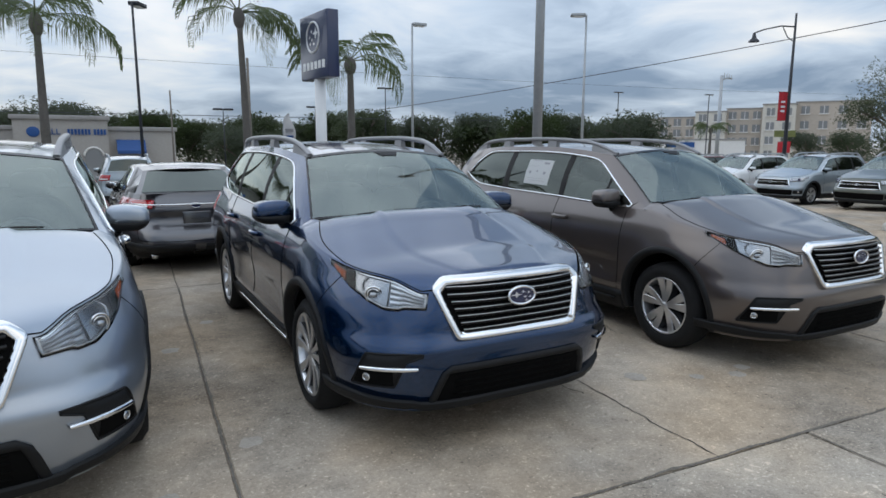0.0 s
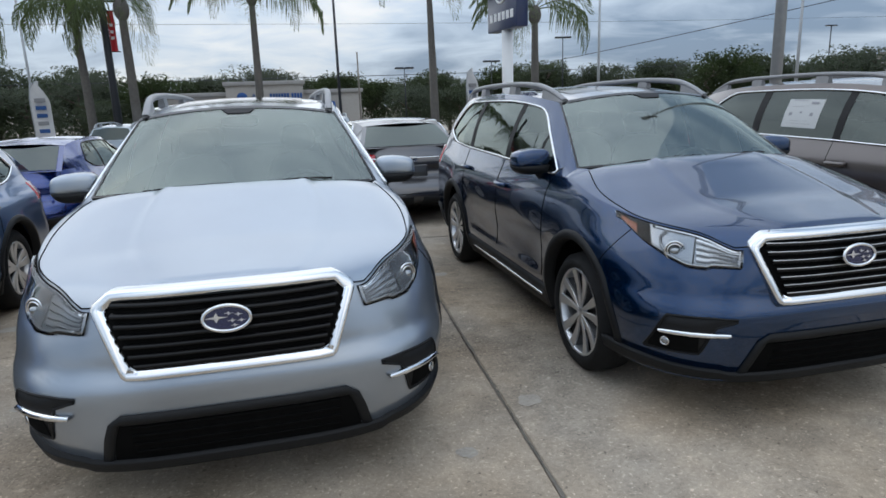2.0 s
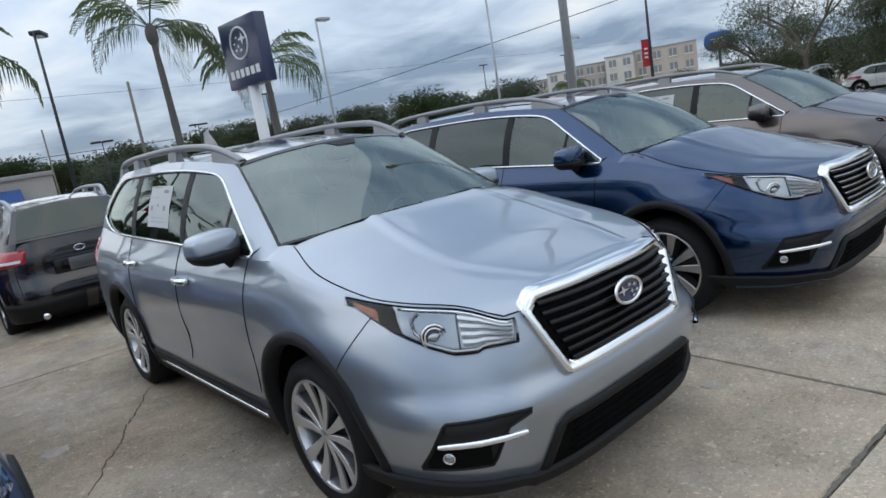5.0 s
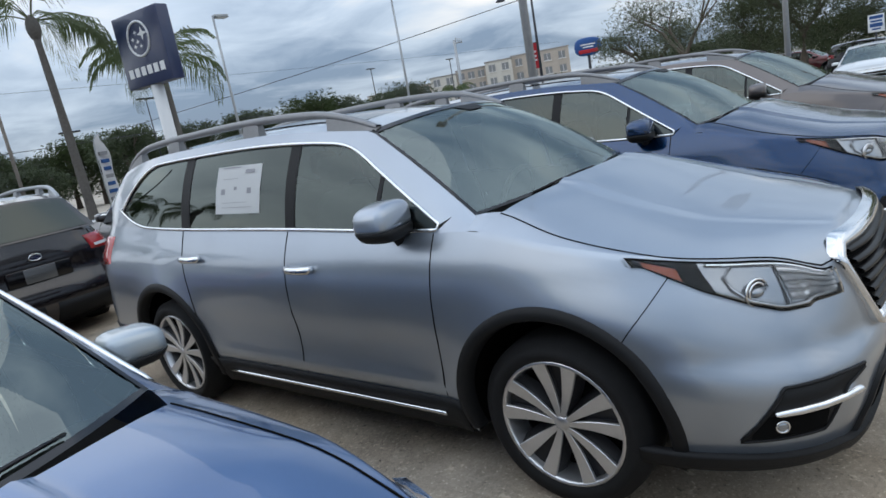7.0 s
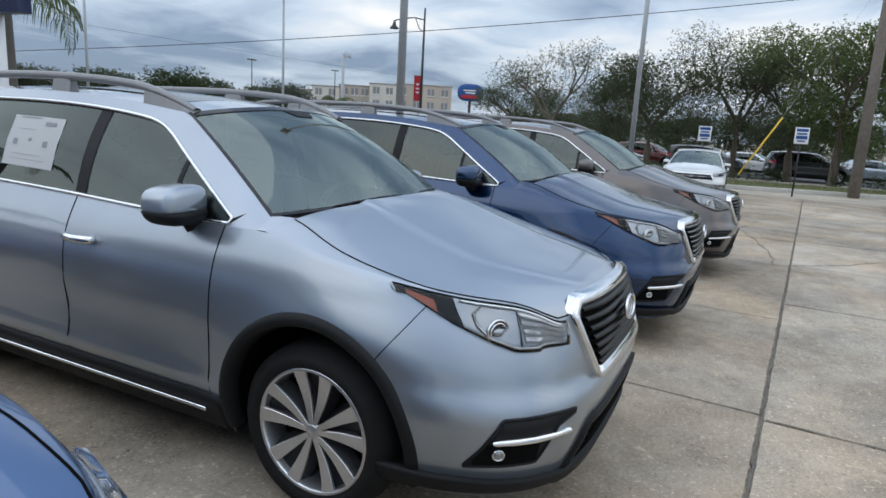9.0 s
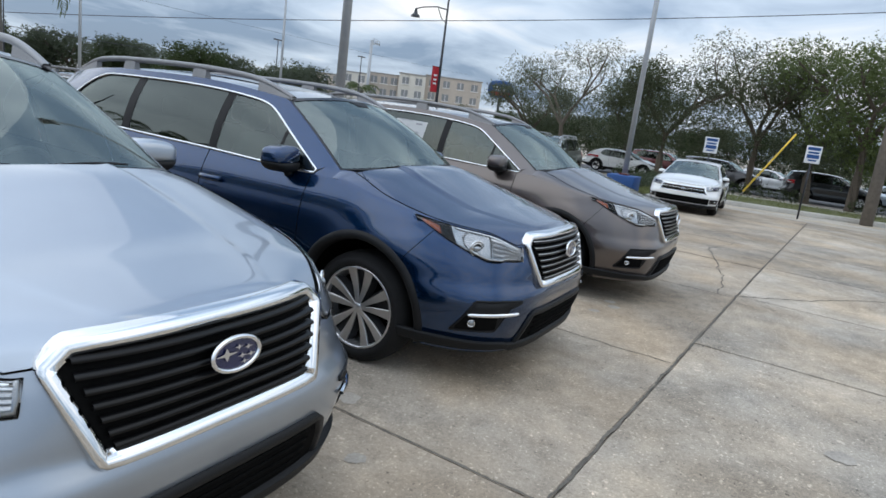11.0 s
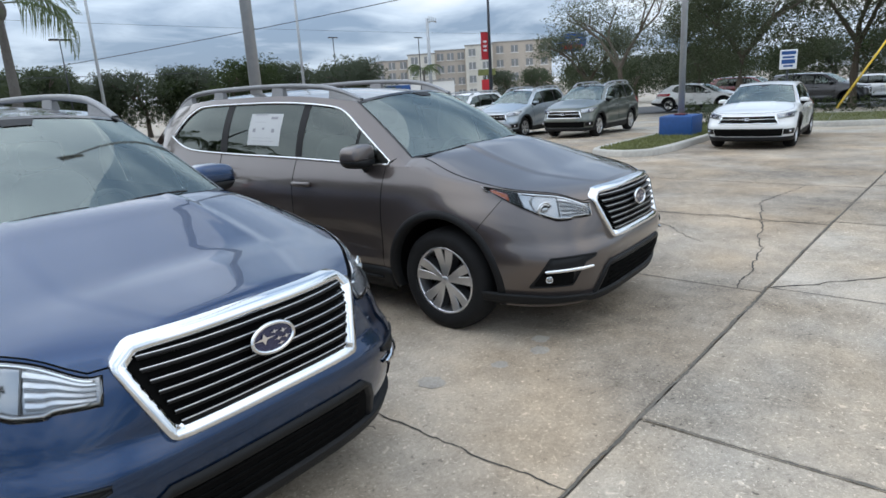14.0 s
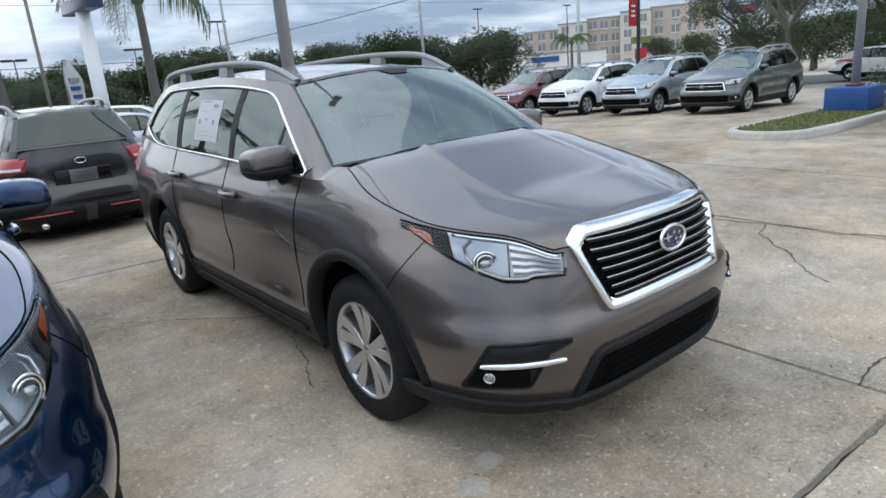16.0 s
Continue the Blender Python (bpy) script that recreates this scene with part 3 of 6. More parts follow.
    add_grid(bm, [[(f * p[0], p[1] + (q[1] - p[1]) * k, p[2] + (q[2] - p[2]) * k * k + 0.03 * math.cos(f * 4)) for k in (0, 0.3, 0.6, 0.9, 1)] + [(f * p[0], q[1], 0.5)] for f in np.linspace(-1, 1, 13)])
    part("dashboard", bm, M_DASH, car)
    bm = bmesh.new()
    t0, t1 = sh.warp(0, -0.5, 0.45), sh.warp(0, -3.6, 0.45)
    add_box(bm, (0, (t0[1] + t1[1]) / 2, t0[2]), (sh.half * 1.75, t1[1] - t0[1], 0.05))
    part("cabin_floor", bm, M_DASH, car)
    for bb, hw in ((-1.55, 0.26), (-2.5, 0.62)):
        for s in ((1, -1) if hw < 0.5 else (0,)):
            c = sh.warp(s * 0.37, bb, 0.95)
            bm = bmesh.new()
            add_blob(bm, (c[0], c[1], c[2] - 0.05), (hw, 0.09, 0.42), None, 8, 0.6)
            add_blob(bm, (c[0], c[1] - 0.25, c[2] - 0.36), (hw, 0.27, 0.09), None, 8, 0.6)
            part("seat", bm, M_SEAT, car)
            for dx in ((0,) if hw < 0.5 else (-0.38, 0.38)):
                bm = bmesh.new()
                add_blob(bm, (c[0] + dx, c[1] + 0.05, c[2] + 0.46), (0.13, 0.05, 0.09), None, 6, 0.6)
                part("head_restraint", bm, M_SEAT, car)
    bm = bmesh.new()
    c = sh.warp(0.37, -0.86, 1.05)
    pts = [(c[0] + 0.18 * math.cos(t), c[1] - 0.10 * math.sin(t) * 0.6, c[2] + 0.18 * math.sin(t)) for t in np.linspace(0, 2 * math.pi, 24)[:-1]]
    add_tube(bm, pts, 0.016, 6, closed=True)
    part("steering_wheel", bm, M_DASH, car)
    bm = bmesh.new()
    c = screen(0, 0.86)
    add_blob(bm, (c[0], c[1] + 0.06, c[2] - 0.05), (0.12, 0.02, 0.035), None, 6, 0.6)
    part("rear_view_mirror", bm, M_GLOSS, car)
    # wipers
    for x0, x1, v1 in ((0.02, 0.66, 0.030), (-0.64, -0.02, 0.022)):
        bm = bmesh.new()
        add_tube(bm, [Vector(screen(x0 + (x1 - x0) * k, 0.008 + v1 * math.sin(math.pi * k * 0.7), 0.012)) for k in np.linspace(0, 1, 9)], 0.006, 5)
        part("wiper", bm, M_GLOSS, car)
    # mirrors
    for s in (1, -1):
        x, y, z = sh.warp(0.84, -0.72, 1.165)
        q = 1.0 if sh is SUV else 0.72
        tilt = Matrix.Rotation(s * radians(-8), 4, "Z")
        centre, split = (s * (x + 0.125 * q), y, z + 0.055), z + 0.030
        bm = bmesh.new()
        add_blob(bm, centre, (0.132 * q, 0.092, 0.088 * q), tilt, 12, 0.50)
        for v in bm.verts:
            out = abs(v.co.x) - x - 0.125 * q
            v.co.z = max(v.co.z - 0.10 * max(0, out) * (v.co.z > split), split)
        mir = part("wing_mirror", bm, M_ICE if paint_m is M_NAVY else paint_m, car)
        bm = bmesh.new()
        add_blob(bm, centre, (0.133 * q, 0.093, 0.088 * q), tilt, 12, 0.50)
        for v in bm.verts:
            if v.co.z < split:
                k = (split - v.co.z) / 0.07
                v.co.x -= s * 0.03 * k
            v.co.z = min(max(v.co.z, split - 0.066), split + 0.001)
        add_tube(bm, [(s * (x - 0.03), y - 0.01, z - 0.07), (s * (x + 0.02), y, z - 0.045), (s * (x + 0.06), y, z + 0.01)], 0.05, 8, flat=0.8)
        part("mirror_foot", bm, M_CLAD, mir, "black lower shell and foot")
        bm = bmesh.new()
        add_blob(bm, (s * (x + 0.125 * q), y + 0.080, z + 0.055), (0.098 * q, 0.012, 0.066 * q), tilt, 8, 0.7)
        part("mirror_glass", bm, M_CHROME, mir)
    # door seams and handles
    for s in (1, -1):
        for bb, lean in ((-0.52, 0.08), (-1.53, 0.0), (-2.60, -0.16)):
            zs = np.linspace(0.40, float(sh.top(bb)), 12)
            pts = []
            for z in zs:
                b = bb + lean * (1 - (z - 0.40) / 0.8) * (0.5 if bb > -2 else -1) * (-1 if bb > -1 else 1) * (0 if bb == -1.53 else 1)
                w = sh.side(b, z)
                x, y, zz = sh.warp(w + 0.0005, b, z)
                pts.append((s * x, y, zz))
            bm = bmesh.new()
            add_tube(bm, pts, 0.0035, 4)
            part("door_seam", bm, M_VOID, car)
        pts = []
        for u in reversed(hu):
            b = sh.edge(u)[1]
            p = lid(u, s * shut(b))
            pts.append((p[0], p[1] - (0.003 if b > 0.85 else 0), p[2] + 0.0005))
        bm = bmesh.new()
        add_tube(bm, pts, 0.0032, 5)
        part("bonnet_seam", bm, M_VOID, car)
    for s in (1, -1):
        for bb, zz in ((-1.40, 0.985), (-2.45, 1.03)):
            bm = bmesh.new()
            w = sh.side(bb, zz)
            pts = [sh.warp(w + o, bb + d, zz) for d, o in ((-0.10, 0.004), (-0.085, 0.03), (-0.04, 0.042), (0.04, 0.042), (0.085, 0.03), (0.10, 0.004))]
            add_tube(bm, [(s * p[0], p[1], p[2]) for p in pts], 0.021, 8, flat=0.85)
            bright = detail > 1 and paint_m not in (M_BLUE, M_BROWN)
            part("door_handle", bm, M_CHROME if bright else paint_m, car, "chrome door handle" if bright else "")
    return screen


def roof_rails(car, sh, m, height=0.070, feet=(-1.16, -1.95, -2.85, -3.52)):
    """Raised rails: a flat bar that dives to the roof at both ends, on long end feet and short middle ones."""
    for s in (1, -1):
        def bar(b, lift):
            a, z = sh.upper(min(b, -1.021))
            x, y, zz = sh.warp(a - 0.035, b, z + 0.012)
            return (s * x, y, zz + lift)
        b0, b1 = feet[0] + 0.16, feet[-1] - 0.16
        rows = []
        for k in np.linspace(0, 1, 34):
            b = b0 + (b1 - b0) * k
            e = min(1.0, min(b0 - b, b - b1) / 0.42)
            lift = height * (1 - (1 - e) ** 2)
            th = 0.012 + 0.010 * e
            ring = []
            for t in np.linspace(0, 2 * math.pi, 11)[:-1]:
                c, d = math.cos(t), math.sin(t)
                p = bar(b, lift)
                ring.append((p[0] + 0.023 * math.copysign(abs(c) ** 0.6, c), p[1], p[2] + th * math.copysign(abs(d) ** 0.7, d)))
            rows.append(ring + [ring[0]])
        bm = bmesh.new()
        add_grid(bm, rows)
        rail = part("roof_rail", bm, m, car)
        for b in feet:
            end = b in (feet[0], feet[-1])
            half = 0.16 if end else 0.075
            rows = []
            for k in np.linspace(-1, 1, 7):
                bb = b + half * k
                e = min(1.0, max(0.0, min(b0 - bb, bb - b1) / 0.42))
                up = height * (1 - (1 - e) ** 2) * (1 if end else 1 - 0.35 * k * k)
                p, q = bar(bb, -0.02), bar(bb, up)
                rows.append([(p[0] - 0.03, p[1], p[2]), (q[0] - 0.018, q[1], q[2]), (q[0] + 0.018, q[1], q[2]), (p[0] + 0.03, p[1], p[2])])
            bm = bmesh.new()
            add_grid(bm, rows)
            for r in (rows[0], rows[-1]):
                bm.faces.new([bm.verts.new(p) for p in r])
            part("rail_foot", bm, m, rail, smooth=False)


def emblem(car, c, n, size, rim=True):
    """A small oval badge with plain star shapes."""
    m = look(c, Vector(c) - Vector(n)).to_3x3().to_4x4()
    m.translation = Vector(c)
    bm = bmesh.new()
    rows = [[m @ Vector((r * size * math.cos(t), r * size * 0.56 * math.sin(t), h)) for r, h in ((0.0001, 0.006), (0.85, 0.006))] for t in np.linspace(0, 2 * math.pi, 28)]
    add_grid(bm, rows)
    e = part("emblem", bm, M_EMBLEM if rim else M_CHROME, car, "oval badge with a chrome rim" if rim else "")
    bm = bmesh.new()
    add_tube(bm, [m @ Vector((0.92 * size * math.cos(t), 0.92 * size * 0.56 * math.sin(t), 0.008)) for t in np.linspace(0, 2 * math.pi, 29)[:-1]], size * 0.085, 6, closed=True, up=n)
    for x, y, r in ((-0.40, 0.05, 0.46), (0.08, 0.2, 0.20), (0.45, 0.13, 0.20), (0.20, -0.10, 0.20), (0.55, -0.12, 0.20), (0.28, -0.30, 0.18)):
        ring = []
        for k in range(8):
            t = math.pi * k / 4
            q = r * (1 if k % 2 == 0 else 0.3)
            ring.append(bm.verts.new(m @ Vector((size * (x + q * math.cos(t)), size * (y + q * 0.45 * math.sin(t)), 0.0115))))
        bm.faces.new(ring)
    part("badge_rim", bm, M_CHROME, e)


def ascent_front(car, sh, paint_m):
    """Hexagonal grille, headlights, fog lamp pockets and lower bumper."""
    z_gl, z_gh = 0.665, 0.985

    def u_at(a, z):
        bf, p, d = sh.nose(z)
        w = float(sh.width(bf - d, z))
        return math.asin(min(1, (abs(a) / w)) ** (p / 2)) / (math.pi / 2)

    def fr(a, z, off):
        return sh.face(1 if a >= 0 else -1, u_at(a, z), z, off)

    def half_w(z):
        return float(np.interp(z, (0.655, 0.69, 0.915, 0.94, 0.985), (0.378, 0.400, 0.479, 0.466, 0.400)))
    bm = bmesh.new()
    add_grid(bm, [[fr(f * (half_w(z) - 0.01), z, 0.004) for f in np.linspace(-1, 1, 25)] for z in np.linspace(0.665, 0.985, 12)])
    grille = part("grille", bm, M_VOID, car, "black grille with horizontal bars in a chrome frame")
    for k in range(7):
        z = 0.705 + 0.038 * k
        bm = bmesh.new()
        hw = half_w(z) - 0.050
        rows = [[fr(f * hw, z + dz, o) for dz, o in ((-0.014, 0.006), (-0.006, 0.028), (0.004, 0.026), (0.009, 0.006))] for f in np.linspace(-1, 1, 33)]
        add_grid(bm, rows)
        part("grille_bar", bm, M_BAR, grille)
        if paint_m is not M_SILVER:
            bm = bmesh.new()
            add_tube(bm, [fr(f * hw, z + 0.005, 0.0255) for f in np.linspace(-1, 1, 33)], 0.0027, 5)
            part("bar_edge", bm, M_ALLOY, grille)
    loop = []
    outline = [(0.383, 0.664), (0.396, 0.672), (0.405, 0.692), (0.480, 0.902), (0.483, 0.918), (0.476, 0.934), (0.430, 0.970), (0.415, 0.976)]
    for f in np.linspace(-1, 1, 19)[1:-1]:
        loop.append((f * 0.380, 0.662))
    loop += outline
    for f in np.linspace(1, -1, 21)[1:-1]:
        loop.append((f * 0.408, 0.978 + 0.006 * (1 - f * f)))
    loop += [(-a, z) for a, z in reversed(outline)]
    bm = bmesh.new()
    rows = []
    k = len(loop)
    for i, (a, z) in enumerate(loop):
        (pa, pz), (qa, qz) = loop[i - 1], loop[(i + 1) % k]
        l = math.hypot(qa - pa, qz - pz)
        da, dz = (qz - pz) / l, (pa - qa) / l
        rows.append([fr(a + da * o, z + dz * o, h) for o, h in ((-0.036, 0.004), (-0.030, 0.024), (-0.014, 0.034), (0.002, 0.036), (0.009, 0.024), (0.012, -0.004))])
    add_grid(bm, rows, close_u=True)
    part("grille_frame", bm, M_CHROME, grille, "chrome grille frame")
    c = Vector(fr(0.0, 0.868, 0.045))
    emblem(car, c, (0, -1, 0.12), 0.096)
    # headlights
    lo_k = [(u_at(a, z), z) for a, z in ((0.540, 0.820), (0.62, 0.822), (0.650, 0.823), (0.668, 0.812), (0.735, 0.816), (0.785, 0.850), (0.832, 0.908), (0.860, 1.000))]
    u0, u1 = lo_k[0][0], u_at(0.860, 1.03)

    def lo(u):
        return float(np.interp(u, *zip(*lo_k)))

    def hi(u):
        return max(lo(u) + 0.006, sh.edge(u)[2] - 0.010)

    us = np.linspace(u0, u1, 37)

    def col(a, z):
        """The lamp's column nearest to half width a at height z."""
        return min(range(37), key=lambda i: abs(us[i] - u_at(a, z)))

    k_in, k_pr, k_out = col(0.705, 0.87), col(0.795, 0.90), col(0.812, 0.92)
    for s in (1, -1):
        def band(r, f0, f1, off, n=4):
            """A strip inside the lamp: shares f0 to f1 of its height over the columns r."""
            return strip(sh, s, us[r], lambda u: lo(u) + (hi(u) - lo(u)) * f0, lambda u: lo(u) + (hi(u) - lo(u)) * f1, off, n)
        bm = bmesh.new()
        skirted(bm, strip(sh, s, us, lo, hi, 0.004, 7), inward(sh, 0.03))
        lamp = part("headlight", bm, M_BEZEL, car, "clear headlight with an amber corner reflector")
        bm = bmesh.new()
        skirted(bm, strip(sh, s, us, lambda u: lo(u) + 0.002, lambda u: hi(u) - 0.002, 0.019, 9), inward(sh, 0.03))
        part("lens", bm, M_LENS, lamp).visible_shadow = False
        # black outer bay with the amber reflector in it
        bm = bmesh.new()
        add_grid(bm, band(slice(k_out, 37), 0.02, 0.98, 0.009, 6))
        part("corner_shade", bm, M_VOID, lamp)
        bm = bmesh.new()
        rows = []
        for k in range(8):
            u = us[k_out + 4] + (us[34] - us[k_out + 4]) * k / 7
            rows.append([sh.face(s, u, lo(u) + (hi(u) - lo(u)) * (0.14 + 0.56 * f), 0.013) for f in np.linspace(0, 1, 5)])
        add_grid(bm, rows)
        part("corner_reflector", bm, M_AMBER, lamp, "amber corner reflector")
        # projector in a dark bowl with bright rings
        uc, zc = u_at(0.757, 0.884), 0.884
        c = Vector(sh.face(s, uc, zc, 0.002))
        nn = (Vector(sh.face(s, uc, zc, 0.1)) - c).normalized() * 0.6 + Vector((0, -0.4, 0))
        m = look(c, c - nn).to_3x3().to_4x4()
        m.translation = c
        bm = bmesh.new()
        add_grid(bm, [[m @ Vector((r * math.cos(t), r * math.sin(t), h)) for r, h in ((0.003, 0.000), (0.042, 0.004), (0.046, 0.008))] for t in np.linspace(0, 2 * math.pi, 29)])
        part("projector_bowl", bm, M_HOUSE, lamp)
        bm = bmesh.new()
        for r, h in ((0.046, 0.008), (0.034, 0.010)):
            add_tube(bm, [m @ Vector((r * math.cos(t), r * math.sin(t), h)) for t in np.linspace(0, 2 * math.pi, 29)[:-1]], 0.0045, 6, closed=True, up=nn)
        part("projector_ring", bm, M_CHROME, lamp)
        bm = bmesh.new()
        add_blob(bm, m @ Vector((0, 0, 0.0)), (0.028, 0.028, 0.020), None, 8)
        part("projector", bm, M_PROJ, lamp)
        # C-shaped light guide: up the outer side, along the bottom to the inner end
        bm = bmesh.new()
        add_tube(bm, [sh.face(s, us[k_pr - 2], hi(us[k_pr - 2]) - 0.018, 0.011)] + [sh.face(s, us[k_pr], lo(us[k_pr]) + (hi(us[k_pr]) - lo(us[k_pr])) * f, 0.012) for f in (0.62, 0.3)]
                 + [sh.face(s, u, lo(u) + 0.014, 0.011) for u in us[2:k_pr - 1][::-1]], 0.0065, 6)
        part("light_guide", bm, M_REFL, lamp)
        bm = bmesh.new()
        add_tube(bm, [sh.face(s, u, hi(u) - 0.009, 0.010) for u in us[1:k_out]], 0.006, 6)
        part("upper_guide", bm, M_CHROME, lamp)
        # stepped inner reflectors with dark slits between them
        for f in (0.22, 0.40, 0.58, 0.75):
            bm = bmesh.new()
            rows = []
            for u in us[1:k_in]:
                z, d = lo(u) + (hi(u) - lo(u)) * f, (hi(u) - lo(u)) * 0.14
                rows.append([sh.face(s, u, z, 0.006), sh.face(s, u, z + d * 0.25, 0.013), sh.face(s, u, z + d * 0.8, 0.009), sh.face(s, u, z + d, 0.005)])
            add_grid(bm, rows)
            part("reflector_bar", bm, M_REFL, lamp, smooth=False)
            bm = bmesh.new()
            add_grid(bm, band(slice(1, k_in), f - 0.05, f - 0.01, 0.0065, 2))
            part("reflector_slit", bm, M_HOUSE, lamp)
        bm = bmesh.new()
        add_tube(bm, [sh.face(s, us[k_in], lo(us[k_in]) + 0.022, 0.012), sh.face(s, us[k_in - 1], hi(us[k_in - 1]) - 0.012, 0.012)], 0.004, 5)
        part("reflector_rib", bm, M_HOUSE, lamp)
        # black gasket round the lamp
        bm = bmesh.new()
        add_tube(bm, [sh.face(s, u, lo(u), 0.003) for u in us] + [sh.face(s, u, hi(u), 0.003) for u in us[::-1]], 0.0032, 5, closed=True)
        part("gasket", bm, M_VOID, lamp)
        # seam between bumper and wing
        bm = bmesh.new()
        ua, ub = us[31], 1.0
        while sh.low(ub, 0.73)[1] < 0.33 and ub > 0.3:
            ub -= 0.01
        add_tube(bm, [sh.face(s, ua + (ub - ua) * k, lo(ua) + (0.755 - lo(ua)) * k, 0.0004) for k in np.linspace(0, 1, 9)], 0.0022, 4)
        part("bumper_seam", bm, M_VOID, car)
        # fog lamp pocket: a slim upper wing and an outer well, both flush, with a chrome bar between them
        fhi_k = [(u_at(a, z), z) for a, z in ((0.588, 0.592), (0.70, 0.596), (0.845, 0.590), (0.862, 0.545), (0.873, 0.470), (0.880, 0.396))]
        flo_k = [(u_at(a, z), z) for a, z in ((0.588, 0.580), (0.675, 0.548), (0.700, 0.470), (0.715, 0.397), (0.880, 0.388))]
        ui, uo = fhi_k[0][0], fhi_k[-1][0]
        us2 = np.linspace(ui, uo, 30)

        def flo(u):
            return float(np.interp(u, *zip(*flo_k)))

        def fhi(u):
            return max(flo(u) + 0.004, float(np.interp(u, *zip(*fhi_k))))
        bm = bmesh.new()
        skirted(bm, strip(sh, s, us2, flo, fhi, 0.003, 5), inward(sh, 0.03))
        fog = part("fog_lamp_pocket", bm, M_CLAD, car, "black fog lamp pocket with a chrome bar")
        bm = bmesh.new()
        ring = [(u, flo(u)) for u in us2] + [(u, fhi(u)) for u in us2[::-1]]
        add_tube(bm, [sh.face(s, u, z, 0.003) for u, z in ring], 0.006, 5, closed=True)
        part("pocket_rim", bm, M_CLAD, fog)
        # flat near-black patch that paints the recess's shade into the outer well
        bm = bmesh.new()
        uw = [u for u in us2 if u > u_at(0.70, 0.42)][1:-2]
        add_grid(bm, strip(sh, s, uw, lambda u: flo(u) + 0.012, lambda u: max(flo(u) + 0.014, min(0.492, fhi(u) - 0.015)), 0.0055, 4))
        part("well", bm, M_VOID, fog)
        bm = bmesh.new()
        rows = []
        for a, z, h in ((0.615, 0.515, 0.6), (0.63, 0.514, 0.9), (0.69, 0.512, 1), (0.76, 0.510, 1), (0.81, 0.508, 1), (0.850, 0.506, 0.9), (0.860, 0.506, 0.5)):
            u = u_at(a, z)
            rows.append([sh.face(s, u, z + dz * h, o) for dz, o in ((-0.016, 0.004), (-0.014, 0.018), (-0.005, 0.026), (0.004, 0.020), (0.008, 0.018), (0.011, 0.004))])
        add_grid(bm, rows)
        part("fog_bar", bm, M_CHROME, fog, "chrome bar")
        c = Vector(sh.face(s, u_at(0.835, 0.45), 0.448, 0.006))
        nn = (Vector(sh.face(s, u_at(0.835, 0.45), 0.448, 0.1)) - c).normalized()
        m = look(c, c - nn).to_3x3().to_4x4()
        bm = bmesh.new()
        add_blob(bm, c, (0.018, 0.017, 0.008), m, 7, 0.8)
        lampf = part("fog_lamp", bm, M_PROJ, fog)
        bm = bmesh.new()
        add_tube(bm, [c + m.to_3x3() @ Vector((0.021 * math.cos(t), 0.020 * math.sin(t), 0.002)) for t in np.linspace(0, 2 * math.pi, 21)[:-1]], 0.004, 5, closed=True, up=nn)
        part("fog_ring", bm, M_CHROME, lampf)
    # lower intake and lip
    bm = bmesh.new()
    add_grid(bm, [[fr(f * float(np.interp(z, (0.29, 0.40, 0.50), (0.49, 0.475, 0.43))), z, 0.004) for f in np.linspace(-1, 1, 25)] for z in np.linspace(0.29, 0.50, 7)])
    intake = part("lower_intake", bm, M_VOID, car, "black lower intake")
    bm = bmesh.new()
    path = [(f * 0.43, 0.495) for f in np.linspace(-1, 1, 17)]
    rows = []
    pts = [(-0.525, 0.27), (-0.510, 0.33), (-0.49, 0.41), (-0.465, 0.475)] + path + [(0.465, 0.475), (0.49, 0.41), (0.510, 0.33), (0.525, 0.27)]
    for a, z in pts:
        k = 0.0 if abs(a) > 0.44 else 1.0
        side = math.copysign(1 - k, a)
        rows.append([fr(a + side * o, z + k * o, h) for o, h in ((-0.026, 0.004), (-0.018, 0.016), (0.014, 0.016), (0.020, 0.001))])
    add_grid(bm, rows)
    part("intake_frame", bm, M_CLAD, intake)
    bm = bmesh.new()
    for z in (0.34, 0.38, 0.42, 0.46):
        add_tube(bm, [fr(f * 0.40, z, 0.008) for f in np.linspace(-1, 1, 17)], 0.006, 5)
    part("intake_bar", bm, M_VOID, intake)
    bm = bmesh.new()
    us3 = list(np.linspace(-1.0, 1.0, 61))

    def lip_hi(u):
        return 0.300 if abs(u) < 0.30 else min(0.335, 0.312 + 0.06 * (abs(u) - 0.30))
    skirted(bm, strip(sh, 1, us3, lambda u: 0.252 if abs(u) < 0.30 else 0.268, lip_hi, 0.030, 5, both=True), inward(sh, 0.075))
    part("bumper_lip", bm, M_CLAD, car, "black plastic lower bumper lip")


def tail_lamps(car, sh, u0=2.12, u1=2.62, z0=0.98, z1=1.17, inner=True):
    for s in (1, -1):
        bm = bmesh.new()
        us = np.linspace(u0, u1, 14)
        skirted(bm, strip(sh, s, us, lambda u: z0 + 0.05 * max(0, (u - 2.45)), lambda u: z1 - 0.02 * (u - u0), 0.012, 5), inward(sh, 0.03))
        lamp = part("tail_lamp", bm, M_REDLENS, car, "red tail lamp")
        bm = bmesh.new()
        add_grid(bm, strip(sh, s, us[4:13], lambda u: z0 + 0.04, lambda u: z0 + 0.075, 0.017, 3))
        part("reversing_lamp", bm, M_DRL, lamp)


